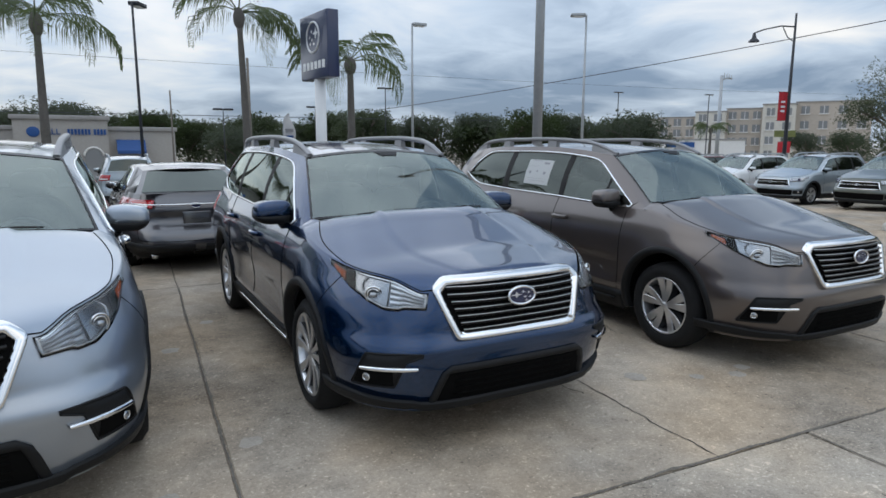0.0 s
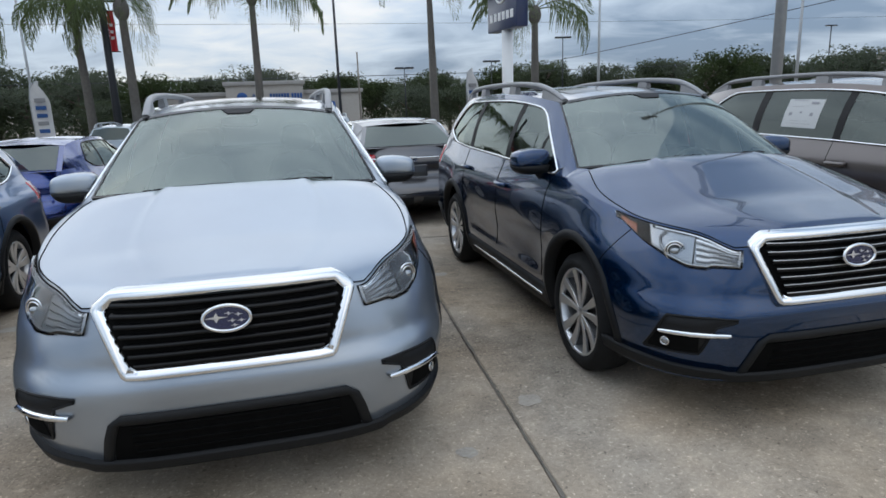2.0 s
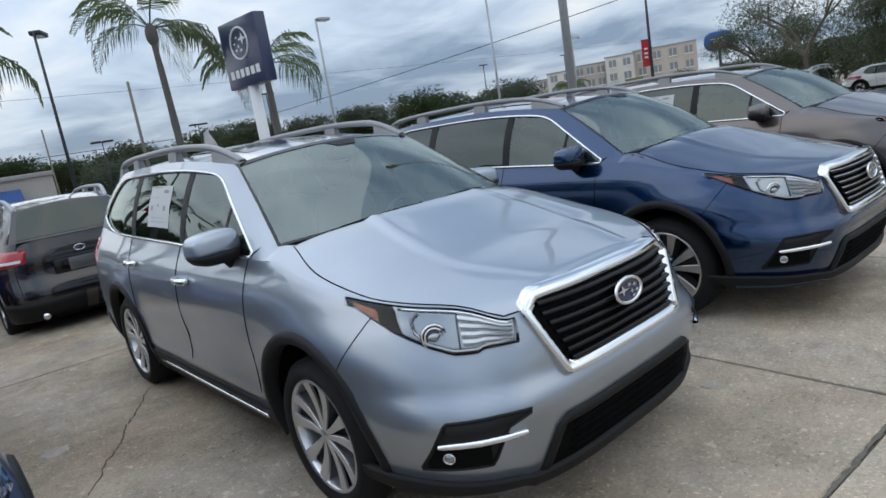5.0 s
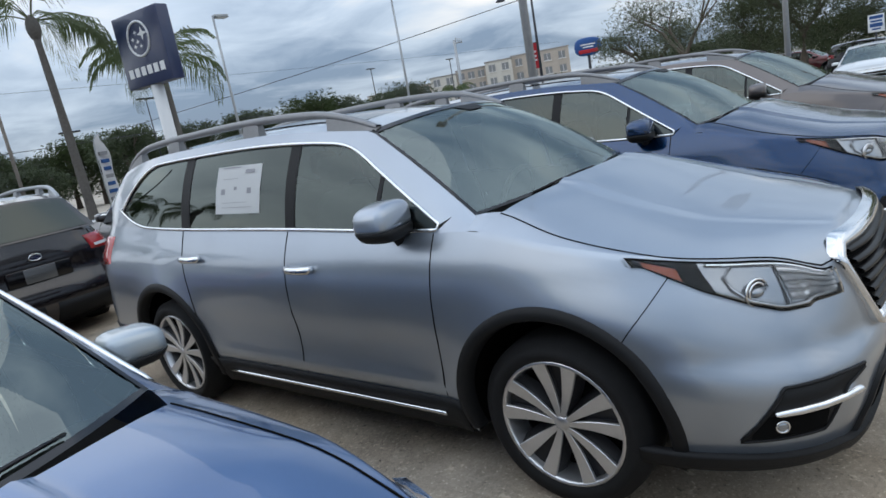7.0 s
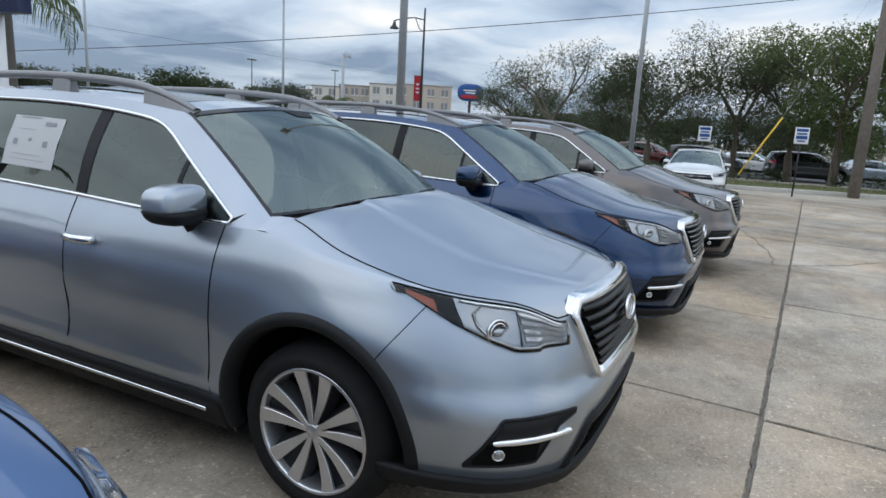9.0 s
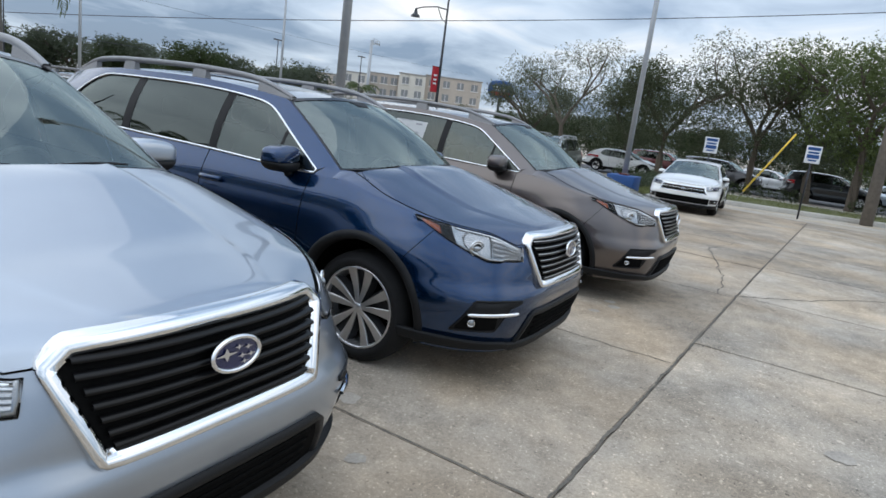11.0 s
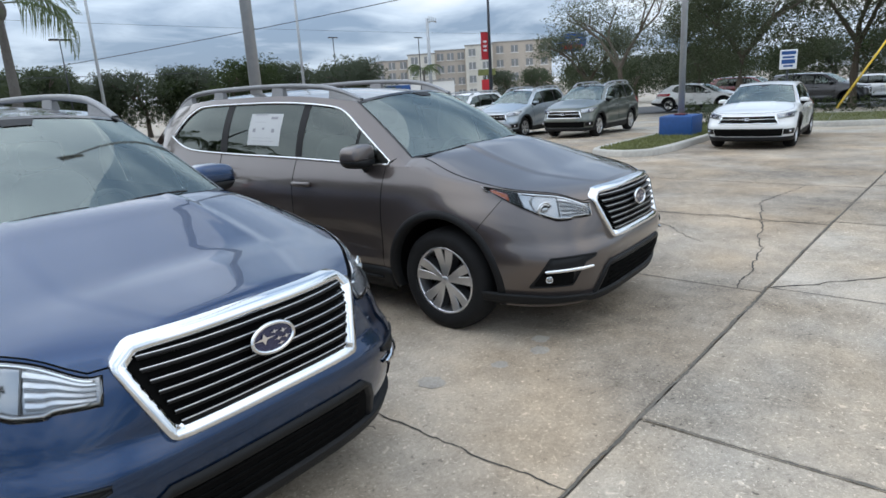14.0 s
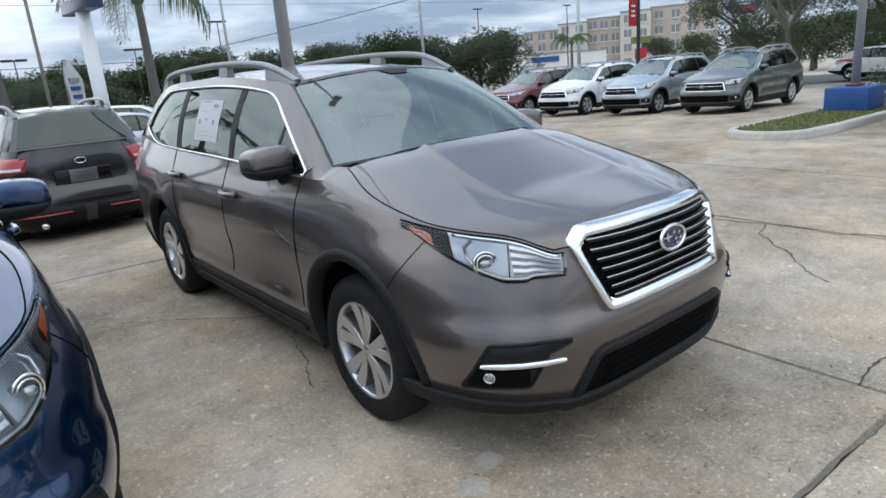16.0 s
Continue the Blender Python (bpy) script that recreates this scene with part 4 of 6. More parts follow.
def rear_end(car, sh, paint_m, plate=True, recess=True, red_line=False, chrome_line=False, exhausts=1):
    bm = bmesh.new()
    us = list(np.linspace(2.0, 2.999, 24))
    for s in (1, -1):
        skirted(bm, strip(sh, s, us, lambda u: 0.25, lambda u: 0.50, 0.012, 4), inward(sh, 0.05))
    part("rear_bumper", bm, M_CLAD, car, "black plastic lower rear bumper")
    x, y, z = sh.warp(0, -4.045, 0.86)
    bm = bmesh.new()
    add_box(bm, (0, y + 0.012, z), (0.62 if recess else 0.36, 0.02, 0.16), bevel=0.008)
    rec = part("plate_recess", bm, M_GLOSS if recess else paint_m, car)
    if plate:
        bm = bmesh.new()
        add_box(bm, (0, y + 0.026, z), (0.305, 0.006, 0.15), bevel=0.002)
        part("number_plate", bm, M_HOUSE, rec, "blank grey dealer plate")
    if chrome_line:
        bm = bmesh.new()
        add_tube(bm, [sh.face(1 if f >= 0 else -1, 3 - abs(f) * 0.62, 1.07, 0.012) for f in np.linspace(-0.99, 0.99, 31)], 0.011, 6, flat=0.5)
        part("boot_strip", bm, M_CHROME, car, "chrome strip across the boot lid")
    if red_line:
        for s in (1, -1):
            bm = bmesh.new()
            add_tube(bm, [sh.face(s, u, 0.43, 0.022) for u in np.linspace(2.45, 2.98, 12)], 0.011, 6)
            part("bumper_line", bm, M_REDLENS, car, "thin orange-red bumper line")
    seam = bmesh.new()
    for s in (1, -1):
        add_tube(seam, [sh.face(s, 2.62, z, 0.001) for z in np.linspace(0.55, 1.22, 8)], 0.004, 4)
    add_tube(seam, [sh.face(1 if f >= 0 else -1, 3 - abs(f) * 0.38, 0.55, 0.001) for f in np.linspace(-0.99, 0.99, 21)], 0.004, 4)
    part("boot_seam", seam, M_VOID, car)
    for k in range(exhausts):
        s = -1 if k == 0 else 1
        x, y, z = sh.warp(0.55, -4.02, 0.3)
        bm = bmesh.new()
        add_tube(bm, [(s * x * -1, y - 0.15, 0.30), (s * x * -1, y + 0.03, 0.295)], 0.04, 12)
        part("exhaust_pipe", bm, M_CHROME, car)
    x, y, z = sh.warp(0, -4.03, 1.05)
    emblem(car, (0, y + 0.012, z), (0, 1, 0.05), 0.065)


def window_sheet(car, sh, s=-1):
    """A printed price sheet on the rear door's window."""
    def q(b, k, off):
        lo, hi = sh.pane(b)
        return sh.glassy(s, b, lo + (hi - lo) * k, off)
    bm = bmesh.new()
    add_grid(bm, [[q(b, k, -0.003) for k in (0.20, 0.5, 0.80)] for b in np.linspace(-1.78, -2.22, 6)])
    sheet = part("price_sheet", bm, M_PAPER, car, "white printed price sheet in the rear door window")
    bm = bmesh.new()
    for b0, b1, k0, k1 in ((-1.84, -1.93, 0.70, 0.745), (-1.98, -2.16, 0.775, 0.79), (-1.86, -1.90, 0.45, 0.52), (-2.00, -2.03, 0.50, 0.54), (-2.12, -2.16, 0.45, 0.52), (-1.9, -2.15, 0.34, 0.345), (-1.85, -2.15, 0.28, 0.285), (-2.0, -2.15, 0.64, 0.645)):
        add_grid(bm, [[q(b, k, -0.0015) for k in (k0, k1)] for b in np.linspace(b0, b1, 3)])
    part("print", bm, M_INK, sheet)


def large_suv(m, paint_m, hub, label, sheet, sunroof):
    car = thing("car", m, label, "car", "row of large SUVs")
    sh = SUV
    car_body(car, sh, paint_m, 2, M_CLAD if hub is wheel18 else None)
    ascent_front(car, sh, paint_m)
    tail_lamps(car, sh, 2.02, 2.6)
    rear_end(car, sh, paint_m)
    roof_rails(car, sh, M_RAIL)
    put_wheels(car, hub, sh)
    if sheet:
        window_sheet(car, sh)
    if sunroof:
        bm = bmesh.new()
        rows = []
        for b in np.linspace(-1.25, -2.6, 12):
            at, zt = sh.upper(b)
            rows.append([sh.warp(f * 0.42, b, zt + 0.044 * (1 - (f * 0.42 / at) ** 2) + 0.006) for f in np.linspace(-1, 1, 9)])
        add_grid(bm, rows)
        part("sunroof", bm, M_GLOSS, car, "dark glass sunroof")
    return car


wheel20 = wheel_meshes("paired", 0.270, 0.368)
wheel18 = wheel_meshes("split", 0.242, 0.368)

# ---- ground ----


def fall(x, y):
    """The ground falls gently away beyond the row of cars."""
    return -0.013 * min(max(0.0, x - 9.0), 90) - 0.021 * min(max(0.0, y - 5.0), 70)


def concrete(name, tone, wear=1.0):
    """Old poured concrete: broad stains, mottling, fine aggregate and small dark spots, laid out in world metres."""
    m = mat(name, tone, 0.85, spec=0.35)
    nt = m.node_tree
    b = nt.nodes["Principled BSDF"]
    geo, info = nt.nodes.new("ShaderNodeNewGeometry"), nt.nodes.new("ShaderNodeObjectInfo")
    total = None
    for sc, amp, det in ((0.35, 0.55, 3), (1.3, 0.52, 7), (7.0, 0.30, 6), (45.0, 0.32, 3), (190.0, 0.28, 1)):
        n = nt.nodes.new("ShaderNodeTexNoise")
        n.inputs["Scale"].default_value, n.inputs["Detail"].default_value, n.inputs["Roughness"].default_value = sc, det, 0.62
        nt.links.new(geo.outputs["Position"], n.inputs["Vector"])
        mr = nt.nodes.new("ShaderNodeMapRange")
        mr.inputs[1].default_value, mr.inputs[2].default_value = 0.25, 0.75
        mr.inputs[3].default_value, mr.inputs[4].default_value = -amp * wear, amp * wear
        mr.clamp = False
        nt.links.new(n.outputs[0], mr.inputs[0])
        if total is None:
            total = mr.outputs[0]
        else:
            ad = nt.nodes.new("ShaderNodeMath")
            nt.links.new(total, ad.inputs[0])
            nt.links.new(mr.outputs[0], ad.inputs[1])
            total = ad.outputs[0]
    mr = nt.nodes.new("ShaderNodeMapRange")
    mr.inputs[1].default_value, mr.inputs[2].default_value = -1.0, 1.0
    mr.inputs[3].default_value, mr.inputs[4].default_value = 0.30, 1.65
    nt.links.new(total, mr.inputs[0])
    rnd = nt.nodes.new("ShaderNodeMapRange")
    rnd.inputs[3].default_value, rnd.inputs[4].default_value = 0.88, 1.1
    nt.links.new(info.outputs["Random"], rnd.inputs[0])
    mul = nt.nodes.new("ShaderNodeMath")
    mul.operation = "MULTIPLY"
    nt.links.new(mr.outputs[0], mul.inputs[0])
    nt.links.new(rnd.outputs[0], mul.inputs[1])
    # pale exposed aggregate and dark pits
    for sc, lo, hi, amp in ((60.0, 0.62, 0.72, 0.9), (38.0, 0.64, 0.74, -0.55), (16.0, 0.66, 0.72, 0.5)):
        n = nt.nodes.new("ShaderNodeTexNoise")
        n.inputs["Scale"].default_value, n.inputs["Detail"].default_value = sc, 2
        n.inputs["Distortion"].default_value = 0.8
        nt.links.new(geo.outputs["Position"], n.inputs["Vector"])
        sp_ = nt.nodes.new("ShaderNodeMapRange")
        sp_.inputs[1].default_value, sp_.inputs[2].default_value = lo, hi
        sp_.inputs[3].default_value, sp_.inputs[4].default_value = 0.0, amp * wear
        nt.links.new(n.outputs[0], sp_.inputs[0])
        ad = nt.nodes.new("ShaderNodeMath")
        nt.links.new(mul.outputs[0], ad.inputs[0])
        nt.links.new(sp_.outputs[0], ad.inputs[1])
        mul = ad
    hue = nt.nodes.new("ShaderNodeTexNoise")
    hue.inputs["Scale"].default_value, hue.inputs["Detail"].default_value = 0.8, 6
    nt.links.new(geo.outputs["Position"], hue.inputs["Vector"])
    ramp = nt.nodes.new("ShaderNodeValToRGB")
    for el, p, f in zip(ramp.color_ramp.elements, (0.36, 0.64), ((1.04, 0.97, 0.87), (0.97, 1.0, 1.03))):
        el.position, el.color = p, (*(t * g for t, g in zip(tone, f)), 1)
    nt.links.new(hue.outputs[0], ramp.inputs[0])
    sc = nt.nodes.new("ShaderNodeVectorMath")
    sc.operation = "SCALE"
    nt.links.new(ramp.outputs[0], sc.inputs[0])
    nt.links.new(mul.outputs[0], sc.inputs["Scale"])
    nt.links.new(sc.outputs[0], b.inputs["Base Color"])
    bp = nt.nodes.new("ShaderNodeBump")
    bp.inputs["Strength"].default_value, bp.inputs["Distance"].default_value = 0.35, 0.006
    nt.links.new(total, bp.inputs["Height"])
    nt.links.new(bp.outputs[0], b.inputs["Normal"])
    return m


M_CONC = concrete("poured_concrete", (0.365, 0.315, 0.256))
# bay slabs: brown staining, with the shade between parked cars darkened into the tone
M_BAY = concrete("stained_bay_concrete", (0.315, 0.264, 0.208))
M_LOT = concrete("lot_surface", (0.37, 0.335, 0.285), 0.6)
M_EARTH = mat("joint_filler", (0.135, 0.12, 0.10), 0.95, vary=0.45, scale=30)
M_CRACK = mat("crack_dirt", (0.062, 0.056, 0.048), 0.95, vary=0.4, scale=30)
M_PATCH = mat("pale_mortar_patch", (0.36, 0.325, 0.28), 0.9, vary=0.3, scale=60, bump=0.2)
M_KERB = mat("kerb_concrete", (0.42, 0.40, 0.36), 0.85, vary=0.25, scale=14, bump=0.3)
M_GRASS = mat("grass_soil", (0.10, 0.105, 0.045), 0.95, vary=0.35, scale=16, bump=0.4)
M_BLADE = mat("grass_blades", (0.15, 0.165, 0.055), 0.8, vary=0.3, scale=3)
M_ASPHALT = mat("asphalt", (0.06, 0.06, 0.062), 0.9, vary=0.2, scale=50, bump=0.3)
M_STUCCO = mat("beige_stucco", (0.36, 0.342, 0.32), 0.9, vary=0.1, scale=8, bump=0.15)
M_CREAM = mat("cream_stucco", (0.60, 0.57, 0.51), 0.9, vary=0.1, scale=2, bump=0.1)
M_TAN = mat("tan_stucco", (0.47, 0.41, 0.35), 0.9, vary=0.1, scale=2, bump=0.1)
M_BWHITE = mat("white_render", (0.72, 0.71, 0.69), 0.85, vary=0.08, scale=3)
M_ROOFM = mat("roof_membrane", (0.30, 0.29, 0.28), 0.9, vary=0.15, scale=3)
M_BWIN = mat("building_window", (0.22, 0.225, 0.23), 0.3)
M_AWN = mat("blue_awning", (0.02, 0.07, 0.22), 0.75, vary=0.15, scale=20)
M_SIGNB = mat("sign_blue_face", (0.018, 0.03, 0.085), 0.3, coat=0.4, vary=0.08, scale=6)
M_SIGNW = mat("sign_white", (0.72, 0.73, 0.74), 0.4)
M_GALV = mat("galvanised_steel", (0.36, 0.38, 0.40), 0.5, 0.5, vary=0.12, scale=12)
M_DPOLE = mat("dark_painted_steel", (0.022, 0.025, 0.032), 0.45, 0.2, vary=0.15, scale=12)
M_WOODP = mat("weathered_wood_pole", (0.17, 0.15, 0.13), 0.9, vary=0.3, scale=9, bump=0.4)
M_REDB = mat("red_banner_cloth", (0.42, 0.02, 0.03), 0.8, vary=0.1, scale=10)
M_FLAG = mat("flag_cloth", (0.62, 0.62, 0.64), 0.8, vary=0.1, scale=8)
M_BLUE2 = mat("blue_paint_flat", (0.012, 0.07, 0.24), 0.55, vary=0.15, scale=10)
M_YELLOW = mat("yellow_plastic", (0.72, 0.50, 0.02), 0.5)
M_BARK = mat("bark", (0.11, 0.09, 0.07), 0.95, vary=0.35, scale=12, bump=0.5)
M_PALMB = mat("palm_trunk", (0.105, 0.098, 0.09), 0.92, vary=0.3, scale=14, bump=0.5)
M_PALML = foliage("palm_leaf", (0.085, 0.11, 0.055))
M_LEAF = foliage("oak_leaf", (0.042, 0.056, 0.028))
M_LEAF2 = foliage("green_leaf", (0.085, 0.112, 0.036))
M_LEAF4 = foliage("dull_leaf", (0.072, 0.083, 0.055))
M_LEAF3 = foliage("grey_leaf", (0.085, 0.096, 0.068))
M_REDLEAF = foliage("red_leaf", (0.20, 0.025, 0.02))
M_STEEL = mat("cast_iron_grate", (0.13, 0.125, 0.12), 0.6, 0.5)

# one sheet to the horizon, in rings, falling away with the ground
bm = bmesh.new()
xs = [-700, -250, -90, -40, -15] + list(range(-9, 31, 3)) + [36, 45, 60, 99, 180, 400, 900]
ys = [-700, -250, -90, -40, -15] + list(range(-9, 31, 3)) + [36, 45, 60, 75, 180, 400, 900]
add_grid(bm, [[(x, y, fall(x, y) - 0.022) for y in ys] for x in xs])
tagged(part("ground", bm, M_LOT, None), "worn grey-tan car park paving to the horizon", "ground", kind="structure")

E_S, E_V, ORIG = Vector((0.9986, -0.0524, 0)), Vector((0.0524, 0.9986, 0)), Vector((0, -1.62, 0))


def lot(s, v, z=0.0):
    p = ORIG + E_S * s + E_V * v
    return Vector((p.x, p.y, z + fall(p.x, p.y)))


bm = bmesh.new()
add_grid(bm, [[lot(s, v, -0.018) for v in np.linspace(-9.6, 17.6, 24)] for s in np.linspace(-10.8, 21.9, 28)])
pavement = tagged(part("pavement", bm, M_EARTH, None), "old concrete slabs with dark dirty joints", "pavement", kind="structure")
north = [-10.8, -7.2, -4.0, 1.27, 6.76, 9.4, 12.2, 15.0, 18.4, 21.9]
south = [-10.8, -7.6, -4.7, -1.8, 1.20, 4.46, 6.9, 9.6, 12.4, 15.4, 18.6, 21.9]
rows = [(-9.6, -4.95, south), (-4.95, 0.0, south), (0.0, 5.80, north), (5.80, 11.6, north), (11.6, 17.6, north)]
rng = random.Random(4)
for v0, v1, cols in rows:
    for s0, s1 in zip(cols, cols[1:]):
        bm = bmesh.new()
        g, h = 0.003 + rng.random() * 0.002, 0.012
        ns, nv = 7, 9

        def edge(a, b, n):
            return [a + g, a + g + h] + [a + (b - a) * k / n for k in range(1, n)] + [b - g - h, b - g]
        ss, vv = edge(s0, s1, ns), edge(v0, v1, nv)
        lift = rng.uniform(-0.002, 0.002)
        pts = []
        for i, s in enumerate(ss):
            row = []
            for j, v in enumerate(vv):
                rim = i in (0, len(ss) - 1) or j in (0, len(vv) - 1)
                js = (noise.noise(Vector((s * 3, v * 3, 1))) * 0.012) if 0 < j < len(vv) - 1 and i in (0, 1, len(ss) - 2, len(ss) - 1) else 0
                jv = (noise.noise(Vector((s * 3, v * 3, 5))) * 0.010) if 0 < i < len(ss) - 1 and j in (0, 1, len(vv) - 2, len(vv) - 1) else 0
                row.append(lot(s + js, v + jv, lift - (0.014 if rim else 0)))
            pts.append(row)
        add_grid(bm, pts)
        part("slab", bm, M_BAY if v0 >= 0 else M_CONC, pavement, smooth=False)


def crack(points, width, wander=1.0, name="crack"):
    """A thin dark crack that wanders between the points."""
    bm = bmesh.new()
    rows = []
    pts = [Vector((*p, 0)) for p in points]
    for a, b in zip(pts, pts[1:]):
        n = max(4, int((b - a).length / 0.03))
        side = Vector((-(b - a).y, (b - a).x, 0)).normalized()
        for k in range(n):
            p = a + (b - a) * k / n
            o = side * (noise.noise(p * 4.0) * 0.05 + noise.noise(p * 17.0) * 0.02 + noise.noise(p * 41.0) * 0.006 / max(wander, 0.3)) * wander
            w = width * (0.35 + 0.9 * abs(noise.noise(p * 9.0 + Vector((3, 1, 7)))) + 0.9 * abs(noise.noise(p * 33.0)))
            z = fall(p.x, p.y) + 0.0032
            rows.append([(p.x + o.x - side.x * w, p.y + o.y - side.y * w, z), (p.x + o.x + side.x * w, p.y + o.y + side.y * w, z)])
    add_grid(bm, rows)
    part(name, bm, M_CRACK if name == "crack" else M_EARTH, pavement, "dark crack in the concrete" if name == "crack" else "dirt gathered in a slab joint")


for pts, w in (([(6.85, -1.98), (7.6, -2.75), (8.3, -3.25), (9.4, -4.4), (10.5, -5.3)], 0.009), ([(9.36, 0.4), (9.44, -0.23), (9.42, -0.73), (9.54, -1.04), (9.32, -1.46), (9.41, -1.81), (9.6, -2.3)], 0.011),
               ([(9.44, -0.1), (8.99, -0.3), (8.62, -0.66), (8.28, -0.93), (8.12, -1.16)], 0.006), ([(9.32, -1.46), (8.77, -1.57), (8.51, -1.57), (8.3, -1.66), (7.84, -1.72), (7.51, -1.73), (7.16, -1.81), (6.97, -1.75), (6.73, -1.80)], 0.008), ([(9.25, -1.46), (10.6, -1.2), (12.2, -1.5)], 0.008), ([(3.62, 0.9), (3.64, -0.8)], 0.006),
               ([(-3.2, 0.9), (-1.7, 1.3), (-1.0, 2.7), (-0.2, 3.6)], 0.006), ([(4.5, 2.2), (5.3, 1.4), (4.9, 0.2)], 0.005), ([(12.4, -2.3), (12.8, -4.0), (14.6, -6.0)], 0.009)):
    crack(pts, w)
for k, s in enumerate(south[2:10]):
    crack([tuple(lot(s, v).xy) for v in (-4.95, -2.5, 0.0)], 0.010, 0.25, "joint_dirt")
for s in (1.27, 6.76, 9.4, 12.2):
    crack([tuple(lot(s, v).xy) for v in (0.0, 2.9, 5.8)], 0.009, 0.2, "joint_dirt")
crack([tuple(lot(s, 0.0).xy) for s in (-6, 0, 6, 12, 21)], 0.012, 0.35, "joint_dirt")
crack([tuple(lot(s, 5.8).xy) for s in (-8, 0, 6, 12)], 0.010, 0.3, "joint_dirt")
crack([tuple(lot(3.72, v).xy) for v in (0.0, 1.0, 2.6)], 0.006, 0.6)
rng = random.Random(9)
for x, y in ((1.64, 2.34), (1.24, 1.58), (-1.77, -0.13), (-1.97, 1.98), (-1.63, 2.65), (-1.72, 2.16), (1.0, -0.83), (1.48, -0.41), (5.11, -0.93), (4.63, -0.91), (4.22, -0.69), (4.94, -1.02), (4.47, 5.07), (-1.35, 0.4), (0.2, -2.4), (2.9, -2.9)):
    bm = bmesh.new()
    r0 = rng.uniform(0.05, 0.085)
    ring = [bm.verts.new((x + r0 * rng.uniform(0.8, 1.15) * math.cos(t), y + r0 * rng.uniform(0.8, 1.15) * math.sin(t), 0.0034)) for t in np.linspace(0, 2 * math.pi, 17)[:-1]]
    bm.faces.new(ring)
    part("filled_hole", bm, M_PATCH, pavement, "pale round mortar patch")

# drain grate
drain = thing("drain_grate", pose(11.45, -5.95, fall(11.45, -5.95), 0, 0, -20), "dark iron drain grate set in a concrete frame", "drain grate")
bm = bmesh.new()
for dx, dy, sx, sy in ((0, 0.5, 1.3, 0.12), (0, -0.5, 1.3, 0.12), (0.6, 0, 0.12, 0.9), (-0.6, 0, 0.12, 0.9)):
    add_box(bm, (dx, dy, -0.015), (sx, sy, 0.05), bevel=0.008)
part("frame", bm, M_KERB, drain)
for k in range(13):
    bm = bmesh.new()
    add_box(bm, (-0.48 + 0.08 * k, 0, -0.006), (0.04, 0.88, 0.04))
    part("bar", bm, M_STEEL, drain, smooth=False)
# thin black plate laid on the slab, standing for the shade below the bars
bm = bmesh.new()
add_box(bm, (0, 0, -0.002), (1.1, 0.9, 0.012))
part("pit", bm, M_VOID, drain)


def kerbed_bed(name, outline, label, z0=0.0):
    """Grass bed with a rounded concrete kerb; outline runs anticlockwise."""
    n = len(outline)
    pts = [Vector((x, y, fall(x, y) + z0)) for x, y in outline]
    c = sum(pts, Vector()) / n
    bed = thing(name, Matrix.Identity(4), label, "kerb")
    tagged(bed, kind="structure")
    bm = bmesh.new()
    rows = []
    for i in range(n):
        d = (pts[(i + 1) % n] - pts[i - 1]).normalized()
        nrm = Vector((-d.y, d.x, 0))
        p = pts[i]
        rows.append([p + Vector((0, 0, -0.03)), p + nrm * 0.005 + Vector((0, 0, 0.11)), p + nrm * 0.03 + Vector((0, 0, 0.145)), p + nrm * 0.15 + Vector((0, 0, 0.15)), p + nrm * 0.165 + Vector((0, 0, 0.10))])
    add_grid(bm, rows, close_u=True)
    part("kerb", bm, M_KERB, bed)
    inner = [r[3] - Vector((0, 0, 0.03)) for r in rows]
    bm = bmesh.new()
    bm.faces.new([bm.verts.new(p) for p in inner])
    bmesh.ops.triangulate(bm, faces=bm.faces)
    part("lawn", bm, M_GRASS, bed, smooth=False)
    return inner


def inside(p, poly):
    k = False
    for a, b in zip(poly, poly[1:] + poly[:1]):
        if (a.y > p.y) != (b.y > p.y) and p.x < (b.x - a.x) * (p.y - a.y) / (b.y - a.y) + a.x:
            k = not k
    return k


def blades(name, poly, count, seed, hgt=0.07):
    """Grass blades over a bed."""
    rg = random.Random(seed)
    x0, x1, y0, y1 = min(p.x for p in poly), max(p.x for p in poly), min(p.y for p in poly), max(p.y for p in poly)
    verts, faces = [], []
    while len(faces) < count:
        p = Vector((rg.uniform(x0, x1), rg.uniform(y0, y1), 0))
        if not inside(p, poly):
            continue
        z = fall(p.x, p.y) + 0.11
        a, h, w = rg.uniform(0, 6.28), hgt * rg.uniform(0.5, 1.3), rg.uniform(0.008, 0.02)
        dx, dy, lx, ly = math.cos(a) * w, math.sin(a) * w, rg.uniform(-0.04, 0.04), rg.uniform(-0.04, 0.04)
        k = len(verts)
        verts += [(p.x - dx, p.y - dy, z), (p.x + dx, p.y + dy, z), (p.x + lx, p.y + ly, z + h)]
        faces.append((k, k + 1, k + 2))
    me = bpy.data.meshes.new(name)
    me.from_pydata(verts, [], faces)
    me.materials.append(M_BLADE)
    return tagged(new(name, me), "short green grass growing in a kerbed bed", "grass", kind="stuff")


tip = [(15.2 + 0.72 - 0.72 * math.cos(t), 2.72 - 0.78 * math.sin(t)) for t in np.linspace(-1.4, 1.4, 9)]
island = [(28.0, 3.6), *[(26 - 1.2 * k, 3.55) for k in range(9)], *tip, *[(17.0 + 1.2 * k, 1.85) for k in range(9)], (28.0, 1.8)]
poly = kerbed_bed("island_kerb", island[::1], "rounded concrete kerb round a grass island")
blades("grass", poly, 9000, 3)
far = [(25.2, 3.0), (24.6, -0.4), (25.6, -3.0), (26.8, -6.0), (28.8, -10.0), (32.0, -16.0), (36.0, -16.0), (33.5, -10.0), (31.0, -4.0), (30.0, 3.0)]
